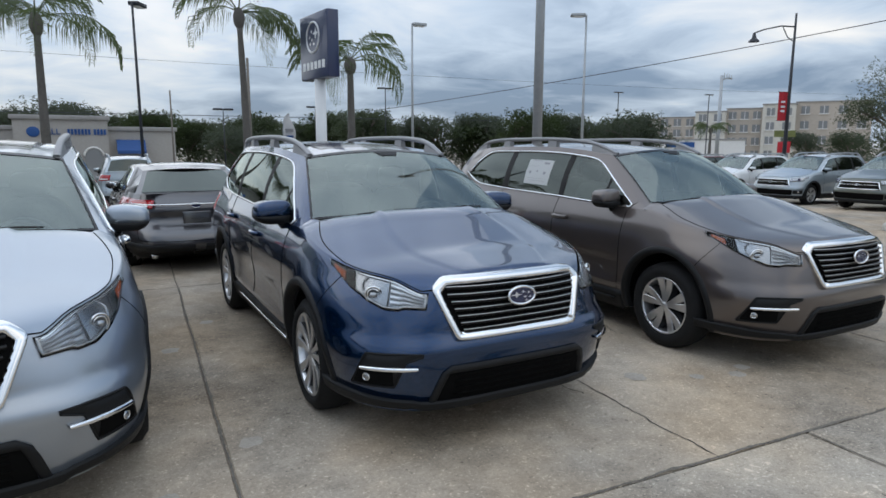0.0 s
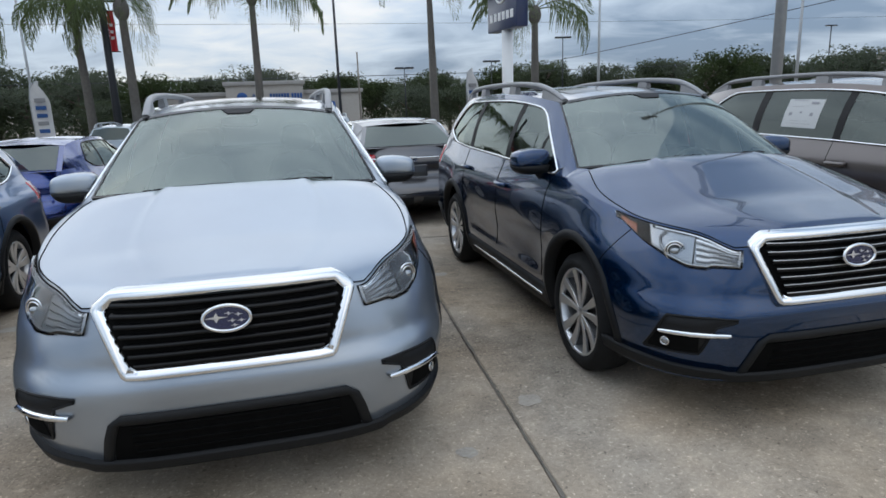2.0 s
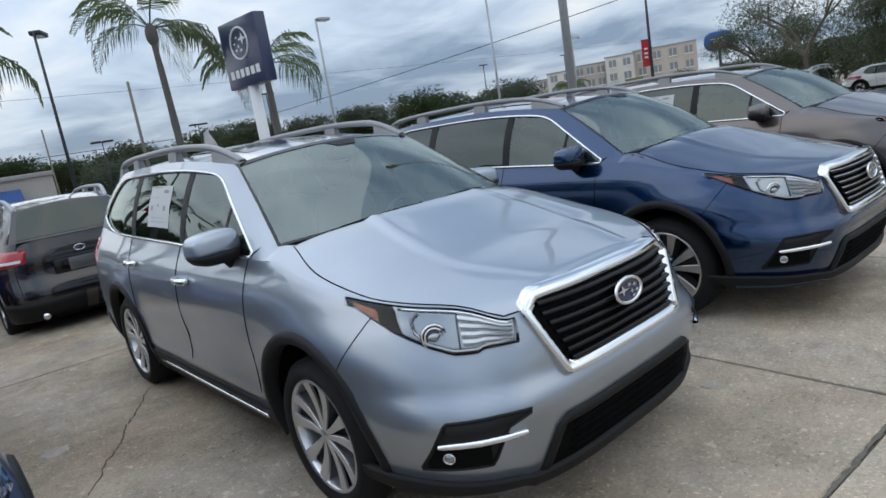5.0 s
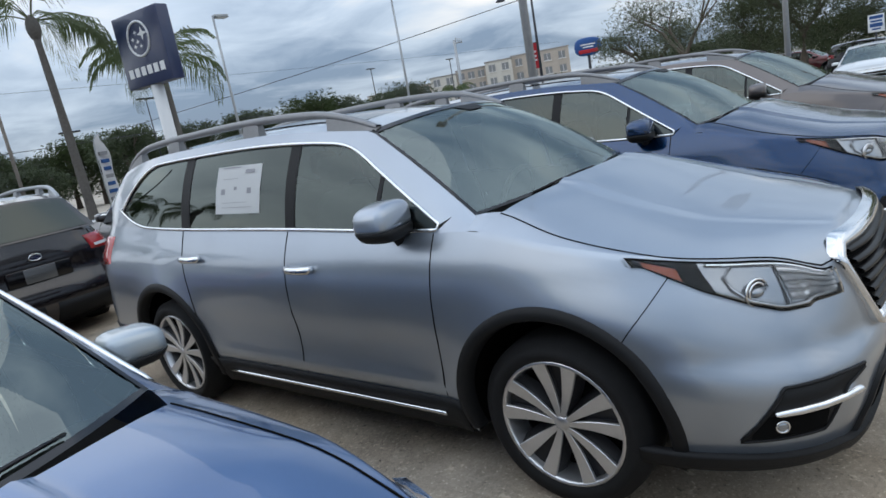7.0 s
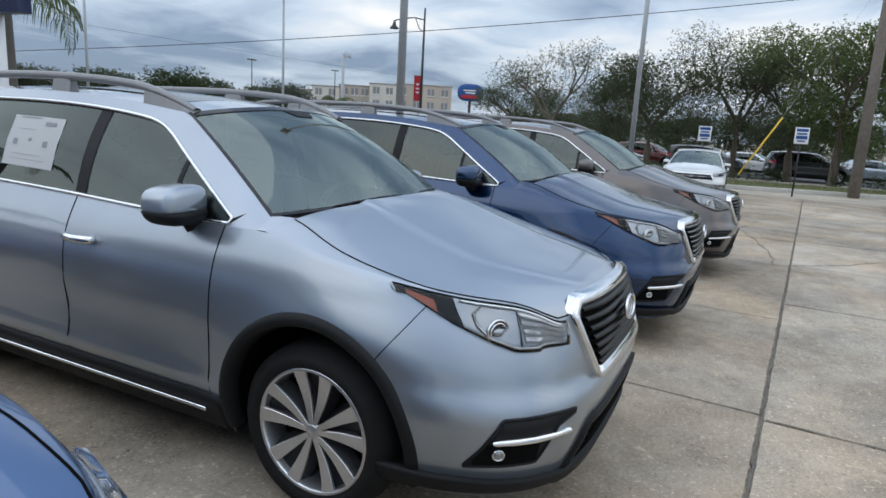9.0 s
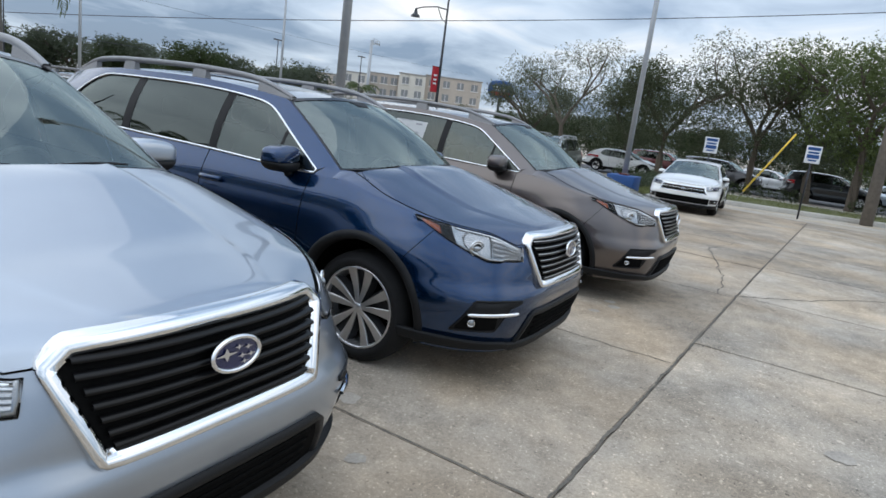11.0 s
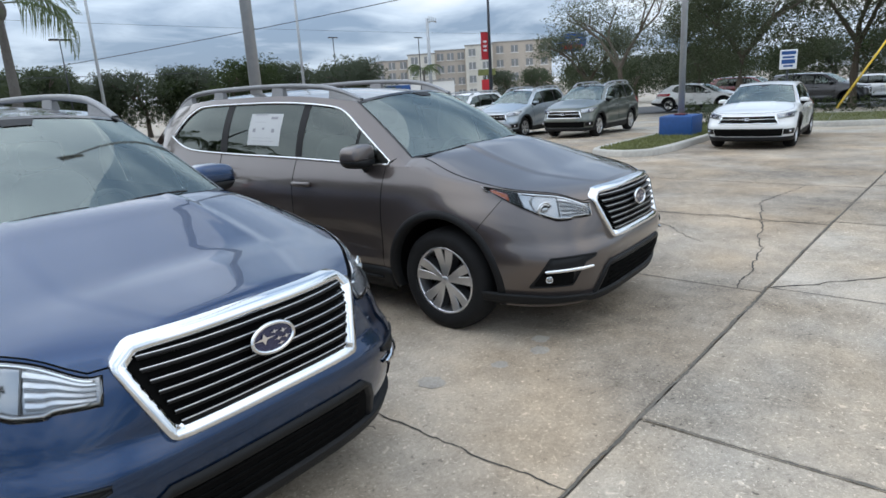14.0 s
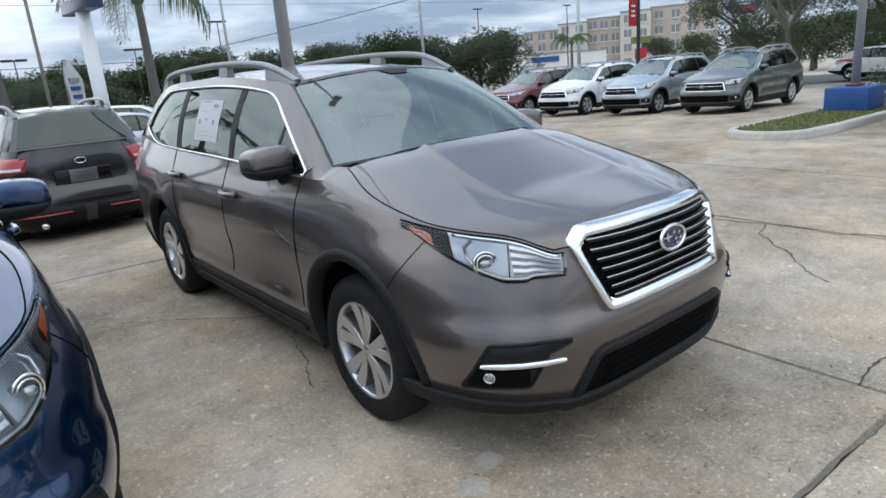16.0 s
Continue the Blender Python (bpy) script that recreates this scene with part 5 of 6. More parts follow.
poly = kerbed_bed("verge_kerb", far, "concrete kerb along a grass verge")
blades("grass", poly, 9000, 5)
back = [(-30, 22.0), (-12, 22.0), (-2, 22.0), (9, 22.0), (17, 22.0), (17, 26), (9, 26), (-2, 26), (-12, 26), (-30, 26)]
poly = kerbed_bed("roadside_kerb", back, "concrete kerb along the grass beside the street")
blades("grass", poly, 6000, 7, 0.09)
bm = bmesh.new()
add_grid(bm, [[(x, y, fall(x, y) + 0.004) for y in (27.5, 32, 37.5)] for x in np.linspace(-60, 50, 12)])
tagged(part("road", bm, M_ASPHALT, None), "grey asphalt street behind the car park", "road", kind="structure")
bm = bmesh.new()
add_grid(bm, [[(x, y, fall(x, y) + 0.006) for y in (-30, -10, 5, 20, 45)] for x in (37, 42, 50)])
tagged(part("road", bm, M_ASPHALT, None), "grey asphalt street past the verge", "road", kind="structure")

# ---- cars ----
large_suv(pose(0.008, 0, 0, 0, 0, 0), M_SILVER, wheel20, "silver large SUV with paired-spoke alloy wheels, parked on concrete", True, True)
large_suv(pose(2.867, -0.073, 0, 0, 0, -0.2), M_BLUE, wheel20, "dark blue large SUV with paired-spoke alloy wheels, parked on concrete", False, True)
large_suv(pose(5.896, -0.26, 0, 0, 0, -0.25), M_BROWN, wheel18, "grey-brown large SUV with five-spoke alloy wheels, parked on concrete", True, False)
wheelS = wheel_meshes("split", 0.235, 0.352)
wheelD = wheel_meshes("five", 0.222, 0.335)

WAGON = Shape(0.9375, ((-4.1, -3.72, -2.89, -1.02, -0.345, 0, 1.05), (-3.98, -3.50, -2.745, -1.22, -0.56, 0, 0.90)), ((0, 0.24, 0.65, 1.0, 1.16, 1.66, 1.8), (0, 0.22, 0.6, 0.91, 1.03, 1.50, 1.62)), 2.745, 0.352)
COMPACT = Shape(0.9075, ((-4.1, -3.72, -2.89, -1.02, -0.345, 0, 1.05), (-3.66, -3.32, -2.67, -1.05, -0.38, 0, 0.90)), ((0, 0.24, 0.65, 1.0, 1.16, 1.66, 1.8), (0, 0.24, 0.64, 0.97, 1.11, 1.60, 1.72)), 2.67, 0.352)
SEDAN = Shape(0.935, ((-4.1, -3.99, -3.72, -2.89, -1.02, -0.345, 0, 1.05), (-3.98, -3.55, -2.85, -2.32, -1.18, -0.50, 0, 0.93)), ((0, 0.24, 0.65, 1.0, 1.16, 1.25, 1.66, 1.8), (0, 0.20, 0.58, 0.84, 0.94, 1.02, 1.38, 1.50)), 2.85, 0.335)
BIGSEDAN = Shape(0.965, ((-4.1, -3.99, -3.72, -2.89, -1.02, -0.345, 0, 1.05), (-4.12, -3.62, -2.95, -2.40, -1.18, -0.50, 0, 1.0)), ((0, 0.24, 0.65, 1.0, 1.16, 1.25, 1.66, 1.8), (0, 0.21, 0.62, 0.93, 1.04, 1.12, 1.45, 1.56)), 2.87, 0.345)


def simple_front(car, sh, chrome=True, wide=0.40, z0=0.66, z1=0.88, lamp=(0.80, 0.93)):
    """Grille, headlights, lower intake and lip of a smaller car."""
    bm = bmesh.new()
    us = list(np.linspace(-0.30, 0.30, 17))
    add_grid(bm, strip(sh, 1, us, lambda u: z0, lambda u: z1, 0.006, 5, both=True))
    gr = part("grille", bm, M_VOID, car, "black grille")
    bm = bmesh.new()
    loop = [sh.face(1 if u >= 0 else -1, abs(u), z0, 0.012) for u in us] + [sh.face(1 if u >= 0 else -1, abs(u), z1, 0.012) for u in reversed(us)]
    add_tube(bm, loop, 0.016, 6, closed=True)
    part("grille_frame", bm, M_CHROME, gr, "chrome grille frame")
    for k in range(1, 5):
        bm = bmesh.new()
        z = z0 + (z1 - z0) * k / 5
        add_tube(bm, [sh.face(1 if u >= 0 else -1, abs(u), z, 0.010) for u in us], 0.009, 5)
        part("grille_bar", bm, M_CHROME if k == 3 and chrome else M_GLOSS, gr)
    x, y, z = sh.face(1, 0.0, (z0 + z1) / 2 + 0.02, 0.03)
    emblem(car, (0, y, z), (0, -1, 0.1), 0.06)
    for s in (1, -1):
        us2 = np.linspace(0.34, 0.80, 14)
        bm = bmesh.new()
        skirted(bm, strip(sh, s, us2, lambda u: lamp[0] + 0.10 * (u - 0.34) + (0.08 if u > 0.7 else 0), lambda u: min(lamp[1] + 0.13 * (u - 0.34), sh.edge(u)[2] - 0.012), 0.008, 5), inward(sh, 0.03))
        hl = part("headlight", bm, M_BEZEL, car, "clear headlight")
        c = Vector(sh.face(s, 0.55, lamp[0] + 0.085, 0.014))
        bm = bmesh.new()
        add_blob(bm, c, (0.045, 0.03, 0.045), None, 6)
        part("projector", bm, M_EMBLEM, hl)
        bm = bmesh.new()
        skirted(bm, strip(sh, s, us2, lambda u: lamp[0] + 0.10 * (u - 0.34) + (0.08 if u > 0.7 else 0), lambda u: min(lamp[1] + 0.13 * (u - 0.34), sh.edge(u)[2] - 0.012), 0.03, 4), inward(sh, 0.03))
        part("lens", bm, M_LENS, hl).visible_shadow = False
        bm = bmesh.new()
        skirted(bm, strip(sh, s, np.linspace(0.42, 0.78, 8), lambda u: 0.40, lambda u: 0.53, 0.006, 4), inward(sh, 0.03))
        fog = part("fog_lamp_pocket", bm, M_CLAD, car)
        bm = bmesh.new()
        add_blob(bm, Vector(sh.face(s, 0.60, 0.465, 0.012)), (0.03, 0.02, 0.03), None, 6)
        part("fog_lamp", bm, M_REFL, fog)
    bm = bmesh.new()
    add_grid(bm, strip(sh, 1, list(np.linspace(-0.40, 0.40, 15)), lambda u: 0.36, lambda u: 0.54, 0.006, 4, both=True))
    part("lower_intake", bm, M_VOID, car)
    bm = bmesh.new()
    skirted(bm, strip(sh, 1, list(np.linspace(-1.0, 1.0, 31)), lambda u: 0.24, lambda u: 0.345, 0.014, 3, both=True), inward(sh, 0.05))
    part("bumper_lip", bm, M_CLAD, car)


def other_car(x, y, turn, sh, paint_m, hub, label, group, rails=None, detail=1, red=False, strip_chrome=False, exh=1, lamps=(2.06, 2.76, 0.96, 1.17)):
    car = thing("car", pose(x, y, fall(x, y), 0, 0, turn), label, "car", group)
    car_body(car, sh, paint_m, detail=detail)
    simple_front(car, sh)
    tail_lamps(car, sh, *lamps)
    rear_end(car, sh, paint_m, recess=sh not in (SEDAN, BIGSEDAN), red_line=red, chrome_line=strip_chrome, exhausts=exh)
    if rails:
        roof_rails(car, sh, rails)
    put_wheels(car, hub, sh)
    return car


other_car(-2.97, -0.08, 0, WAGON, M_NAVY, wheelS, "navy blue estate car with raised roof rails, parked on concrete", "row of large SUVs", M_GALV, 2)
other_car(1.98, 9.05, 180, BIGSEDAN, M_GREY, wheelD, "dark grey saloon with a chrome boot strip, parked facing away", "second row of cars", None, 1, False, True, 2, (2.05, 2.82, 0.99, 1.17))
other_car(5.01, 9.62, 180, COMPACT, M_BLACK, wheelS, "black compact SUV with a red bumper line, parked facing away", "second row of cars", M_HOUSE, 1, True)
other_car(-0.55, 9.8, 180, COMPACT, M_MAROON, wheelS, "very dark maroon SUV parked facing away", "second row of cars", M_GALV, 1)
other_car(-3.22, 9.5, 178, SEDAN, M_CIVIC, wheelD, "bright blue saloon parked facing away", "second row of cars", None, 0, False, False, 1, (2.02, 2.55, 0.98, 1.14))
other_car(-4.2, 20.6, 172, COMPACT, M_ICE, wheelS, "pale silver SUV with roof rails parked by the street", "cars by the street", M_GALV, 0)
other_car(1.75, 21.2, 180, COMPACT, M_ICE, wheelS, "pale silver SUV with black rear glass parked by the street", "cars by the street", M_GALV, 0)
other_car(21.1, 6.5, -90, COMPACT, M_GREEN, wheelS, "grey-green compact SUV parked beside the grass island", "row of compact SUVs", M_GALV, 1)
other_car(21.4, 9.4, -90, COMPACT, M_ICE, wheelS, "pale silver-blue compact SUV in a row of SUVs", "row of compact SUVs", M_GALV, 1)
other_car(21.6, 12.3, -90, COMPACT, M_WHITE, wheelS, "white compact SUV in a row of SUVs", "row of compact SUVs", M_GALV, 1)
other_car(21.8, 15.2, -90, COMPACT, M_RED, wheelS, "dark red SUV at the end of a row", "row of compact SUVs", M_GALV, 0)
other_car(18.0, 0.45, -88, SEDAN, M_WHITE, wheelD, "white saloon with a chrome-barred grille by the grass island", "cars by the verge", None, 1)
other_car(20.5, -5.9, 86, COMPACT, M_WHITE, wheelS, "white SUV with a black bumper parked facing the verge", "cars by the verge", M_CLAD, 1, lamps=(2.1, 2.66, 0.98, 1.15))
for x, y, tn, sh, pm, lb in ((38.5, 6.0, 0, SEDAN, M_WHITE, "white saloon far across the street"), (39.0, 0.5, 0, COMPACT, M_GREY, "dark SUV far across the street"), (39.5, -5.0, 10, COMPACT, M_BLACK, "black SUV far across the street"),
                             (44.0, -2.0, 0, SEDAN, M_WHITE, "white car far across the street"), (44.5, -9.0, 0, SEDAN, M_ICE, "silver car far across the street"), (43.0, 4.5, 0, COMPACT, M_RED, "red SUV far across the street")):
    other_car(x, y, tn, sh, pm, wheelD, lb, "cars across the street", None, 0)
other_car(9.6, 16.2, 90, SEDAN, M_ICE, wheelD, "pale grey saloon parked under the pylon sign", "cars by the street", None, 0)
other_car(10.2, 19.0, 90, COMPACT, M_WHITE, wheelS, "white SUV parked under the pylon sign", "cars by the street", None, 0)
for h in (wheel20, wheel18, wheelS, wheelD):
    drop_source(h)

# ---- poles, signs and wires ----


def shoebox_lamp(x, y, top, heading, label, heads=1, r=0.07, mat_p=M_GALV):
    z0 = fall(x, y)
    ob = thing("car_park_lamp", pose(x, y, z0, 0, 0, heading), label, "lamp post", "car park lamps")
    h = top - z0
    bm = bmesh.new()
    add_tube(bm, [(0, 0, 0), (0, 0, h * 0.5), (0, 0, h)], r, 10, r1=r * 0.6)
    part("pole", bm, mat_p, ob)
    bm = bmesh.new()
    add_box(bm, (0, 0, 0.02), (0.34, 0.34, 0.04), bevel=0.01)
    part("base_plate", bm, mat_p, ob)
    for k in range(heads):
        s = 1 if k == 0 else -1
        bm = bmesh.new()
        add_box(bm, (s * 0.36, 0, h - 0.02), (0.62, 0.34, 0.13), Matrix.Translation((0, 0, 0)), 0.03)
        head = part("lamp_head", bm, M_DPOLE if mat_p is M_DPOLE else M_GALV, ob)
        bm = bmesh.new()
        add_box(bm, (s * 0.38, 0, h - 0.09), (0.46, 0.26, 0.02))
        part("diffuser", bm, M_SIGNW, head)
    return ob


shoebox_lamp(7.13, 4.46, 9.5, 30, "thick light grey steel lamp pole beside the parked cars", 2, 0.085)
shoebox_lamp(19.97, 18.26, 7.25, 150, "tall grey lamp post with a slanted flat head", 1)
shoebox_lamp(13.8, 22.8, 7.05, 0, "tall grey lamp post with a flat head", 1)
shoebox_lamp(2.28, 19.9, 6.25, 60, "tall dark lamp post with a square head", 1, 0.06, M_DPOLE)
shoebox_lamp(-10.2, 28.2, 7.5, 0, "tall thin lamp post by the street", 1, 0.07)
shoebox_lamp(16.5, 46.0, 4.6, 0, "small far lamp post by the street", 2, 0.05, M_DPOLE)
shoebox_lamp(23.0, 47.0, 6.4, 0, "far lamp post by the street", 2, 0.06, M_DPOLE)
shoebox_lamp(9.0, 43.2, 4.1, 0, "small far lamp post in front of the trees", 2, 0.05, M_DPOLE)
shoebox_lamp(60.0, 58.0, 8.3, 0, "far lamp post in front of the trees", 2, 0.09, M_DPOLE)
shoebox_lamp(72.0, 54.0, 8.2, 0, "far lamp post in front of the hotel", 2, 0.09, M_DPOLE)

post = thing("planter_post", pose(20.1, 2.78, fall(20.1, 2.78) + 0.1), "grey post standing in a blue concrete block", "lamp post")
bm = bmesh.new()
add_tube(bm, [(0, 0, 0.5), (0, 0, 5), (0, 0, 9)], 0.09, 10, r1=0.07)
part("pole", bm, M_GALV, post)
bm = bmesh.new()
add_box(bm, (0, 0, 0.27), (1.0, 0.9, 0.56), bevel=0.03)
part("block", bm, M_BLUE2, post, "blue painted concrete block")
bm = bmesh.new()
add_box(bm, (0, 0, 0.58), (0.3, 0.3, 0.05), bevel=0.01)
part("base_plate", bm, M_RED, post)

sl = thing("street_lamp", pose(44.3, 24.7, fall(44.3, 24.7), 0, 0, -25), "dark ornamental street lamp with a hanging bell head and red banner", "street lamp")
bm = bmesh.new()
add_tube(bm, [(0, 0, 0), (0, 0, 1.2), (0, 0, 6), (0, 0, 11.6)], 0.19, 12, r1=0.07)
add_lathe(bm, [(0.0, 0.3), (0.5, 0.28), (0.8, 0.2)], 14, "z")
part("pole", bm, M_DPOLE, sl)
bm = bmesh.new()
add_tube(bm, [(0, 0, 10.7), (-1.0, 0, 10.75), (-2.2, 0, 10.5), (-2.9, 0, 10.25)], 0.05, 6)
add_tube(bm, [(0, 0, 9.7), (-0.5, 0, 10.0), (-0.9, 0, 10.7)], 0.035, 6)
part("arm", bm, M_DPOLE, sl)
bm = bmesh.new()
add_lathe(bm, [(9.65, 0.36), (9.75, 0.33), (9.9, 0.16), (10.25, 0.08)], 14, "z")
bmesh.ops.translate(bm, verts=bm.verts, vec=(-2.9, 0, 0))
part("bell_head", bm, M_DPOLE, sl)


def banner(parent, z0, z1, side, w, m, rot=0.0):
    bm = bmesh.new()
    add_grid(bm, [[(side * (0.12 + w * k / 6), 0.03 * math.sin(k * 1.3), z0 + (z1 - z0) * j / 5) for j in range(6)] for k in range(7)])
    b = part("banner", bm, m, parent, "red cloth banner")
    for z in (z0, z1):
        bm = bmesh.new()
        add_tube(bm, [(0, 0, z), (side * (w + 0.2), 0, z)], 0.018, 5)
        part("banner_arm", bm, M_DPOLE, b)
    bm = bmesh.new()
    bm = bmesh.new()
    for zz in (0.3, 0.45, 0.62):
        add_grid(bm, [[(side * (0.12 + w * k), -0.05, z0 + (z1 - z0) * (zz + d)) for d in (0, 0.07)] for k in (0.25, 0.75)])
    part("print", bm, M_FLAG, b)


banner(sl, 4.3, 6.3, -1, 0.62, M_REDB)
rp = thing("banner_post", pose(-5.25, 20.8, fall(-5.2, 20.8), 0, 0, 0), "dark street lamp post with a narrow red banner", "street lamp")
bm = bmesh.new()
add_tube(bm, [(0, 0, 0), (0, 0, 3), (0, 0, 9.5)], 0.16, 12, r1=0.09)
part("pole", bm, M_DPOLE, rp)
banner(rp, 4.0, 5.3, 1, 0.20, M_REDB)

# pylon sign
py = thing("pylon_sign", pose(7.91, 18.0, fall(7.9, 18), 0, 0, 96), "dark blue dealer pylon sign on a round white pole", "sign")
z0 = 3.92 - fall(7.9, 18)
bm = bmesh.new()
add_tube(bm, [(0, 0, 0), (0, 0, 2), (0, 0, z0 + 0.1)], 0.19, 16)
part("pole", bm, M_SIGNW, py)
bm = bmesh.new()
add_box(bm, (0, 0, z0 + 1.08), (2.3, 0.42, 2.16), bevel=0.04)
part("cabinet", bm, M_SIGNB, py)
for s in (1, -1):
    bm = bmesh.new()
    add_tube(bm, [(0.52 * math.cos(t), s * 0.225, z0 + 1.38 + 0.5 * math.sin(t)) for t in np.linspace(0, 2 * math.pi, 33)[:-1]], 0.035, 6, closed=True)
    for x, z, r in ((-0.2, 0.12, 0.26), (0.12, 0.2, 0.1), (0.3, 0.02, 0.1), (0.08, -0.08, 0.1), (0.24, -0.2, 0.1), (-0.05, -0.22, 0.1)):
        vs = [bm.verts.new((x + r * (1 if k % 2 == 0 else 0.35) * math.cos(math.pi * k / 4), s * 0.216, z0 + 1.38 + z + r * 0.8 * (1 if k % 2 == 0 else 0.35) * math.sin(math.pi * k / 4))) for k in range(8)]
        bm.faces.new(vs)
    part("round_badge", bm, M_SIGNW, py)
    for k in range(6):
        bm = bmesh.new()
        add_box(bm, (-0.80 + 0.32 * k, s * 0.216, z0 + 0.45), (0.22, 0.012, 0.26), bevel=0.003)
        part("letter_block", bm, M_SIGNW, py, smooth=False)


def feather_flag(x, y, hgt, turn, m, label):
    ob = thing("feather_flag", pose(x, y, fall(x, y), 0, 0, turn), label, "flag")
    bm = bmesh.new()
    add_tube(bm, [(0, 0, 0), (0, 0, hgt * 0.8), (0.08, 0, hgt * 0.95), (0.3, 0, hgt)], 0.02, 6)
    part("pole", bm, M_GALV, ob)
    bm = bmesh.new()
    rows = []
    for k in np.linspace(0, 1, 16):
        z = hgt * (0.22 + 0.78 * k)
        w = 0.62 * min(1, (1 - k) * 3 + 0.15) ** 0.6
        o = 0.0 if k < 0.8 else 0.3 * ((k - 0.8) / 0.2) ** 2
        rows.append([(0.02 + o + (w - o) * j / 4 if w > o else o + 0.02 * j, 0.05 * math.sin(k * 9 + j), z) for j in range(5)])
    add_grid(bm, rows)
    cloth = part("cloth", bm, m, ob)
    for k in range(7):
        bm = bmesh.new()
        z = hgt * (0.28 + 0.085 * k)
        add_box(bm, (0.32, 0.0, z), (0.34, 0.13, 0.14))
        part("print", bm, M_BLUE2 if k % 3 else M_INK, cloth, smooth=False)


feather_flag(8.1, 23.9, 3.4, 20, M_FLAG, "white feather flag with dark print")
feather_flag(-8.7, 23.3, 3.3, 20, M_FLAG, "white feather flag with blue print")


def wood_pole(x, y, top, r, cross, label):
    ob = thing("utility_pole", pose(x, y, fall(x, y), 0, 0, 15), label, "utility pole", "utility poles")
    h = top - fall(x, y)
    bm = bmesh.new()
    add_tube(bm, [(0, 0, 0), (0, 0, h * 0.4), (0, 0, h)], r, 12, r1=r * 0.75)
    part("pole", bm, M_WOODP, ob)
    for z in cross:
        bm = bmesh.new()
        add_box(bm, (0, 0, h - z), (1.8, 0.1, 0.12), bevel=0.01)
        part("crossarm", bm, M_WOODP, ob)
    return ob


wood_pole(25.7, -4.6, 13.0, 0.21, (), "weathered wooden utility pole standing on the verge")
wood_pole(9.2, 35.6, 6.7, 0.10, (), "weathered wooden utility pole behind the palms")
wood_pole(5.3, 40.0, 5.0, 0.06, (), "thin wooden utility pole near the shop")
tp = thing("traffic_pole", pose(78, 57, fall(78, 57), 0, 0, 20), "pale steel traffic pole with a bracket arm", "traffic pole")
bm = bmesh.new()
add_tube(bm, [(0, 0, 0), (0, 0, 6), (0, 0, 13.2)], 0.3, 10, r1=0.2)
add_tube(bm, [(0, 0, 12.6), (2, 0, 13.0), (4.2, 0, 13.1)], 0.12, 6)
part("pole", bm, M_GALV, tp)
for k in range(4):
    bm = bmesh.new()
    add_tube(bm, [(1.0 + k, 0, 12.9), (1.0 + k, 0, 13.6)], 0.07, 5)
    part("bracket", bm, M_GALV, tp)


def wire(a, b, sag, r=0.022):
    bm = bmesh.new()
    a, b = Vector(a), Vector(b)
    add_tube(bm, [a + (b - a) * k - Vector((0, 0, sag * 4 * k * (1 - k))) for k in np.linspace(0, 1, 25)], r, 4)
    tagged(part("overhead_wire", bm, M_DPOLE, None), "dark overhead wire between utility poles", "wire", "overhead wires")


wire((22, 60, 4.4), (59.5, -22, 15.2), 1.2, 0.026)
wire((-60, 40, 7.6), (90, 46, 8.4), 0.9, 0.010)
wire((-60, 41, 3.9), (40, 50, 4.1), 0.3, 0.022)
wire((25.7, -4.6, 8.4), (60, -40, 9.5), 0.4, 0.03)
guy = thing("guy_guard", Matrix.Identity(4), "yellow plastic guard on a pole stay wire", "guy wire guard")
bm = bmesh.new()
add_tube(bm, [(23.6, -0.6, 0.4), (24.4, -1.8, 2.6)], 0.032, 8)
part("guard", bm, M_YELLOW, guy)
bm = bmesh.new()
add_tube(bm, [(23.4, -0.35, -0.1), (25.7, -4.4, 7.6)], 0.005, 4)
part("stay", bm, M_GALV, guy)


def small_sign(x, y, z, turn):
    ob = thing("parking_sign", pose(x, y, fall(x, y), 0, 0, turn), "small blue and white sign on a thin post", "sign", "small signs")
    h = z - fall(x, y)
    bm = bmesh.new()
    add_tube(bm, [(0, 0, 0), (0, 0, h)], 0.03, 6)
    part("post", bm, M_DPOLE, ob)
    bm = bmesh.new()
    add_box(bm, (0, -0.04, h), (0.46, 0.02, 0.56), bevel=0.006)
    pl = part("panel", bm, M_SIGNW, ob)
    for k, (w, d) in enumerate(((0.38, 0.10), (0.32, 0.06), (0.36, 0.12), (0.25, 0.05))):
        bm = bmesh.new()
        add_box(bm, (0, -0.053, h + 0.19 - 0.125 * k), (w, 0.006, d))
        part("print", bm, M_BLUE2, pl, smooth=False)


small_sign(22.8, -2.45, 1.95, -75)
small_sign(23.5, 0.75, 1.85, -75)
small_sign(22.3, -8.4, 2.0, -70)
rs = thing("round_sign", pose(150, 69, fall(150, 69), 0, 0, -63), "tall blue and red oval roadside sign on a post", "sign")
bm = bmesh.new()
add_tube(bm, [(0, 0, 0), (0, 0, 11)], 0.35, 8)
part("pole", bm, M_DPOLE, rs)
bm = bmesh.new()
add_blob(bm, (0, 0, 12.6), (3.3, 0.5, 2.2), None, 10, 0.7)
pl = part("panel", bm, M_BLUE2, rs)
bm = bmesh.new()
add_box(bm, (0, -0.3, 11.5), (4.6, 0.7, 0.9), bevel=0.1)
part("red_band", bm, M_REDB, pl)
bm = bmesh.new()
for k in range(2):
    add_box(bm, (0, -0.52, 13.1 - 0.6 * k), (3.6 - k, 0.05, 0.3))
part("print", bm, M_SIGNW, pl)

# ---- plants ----


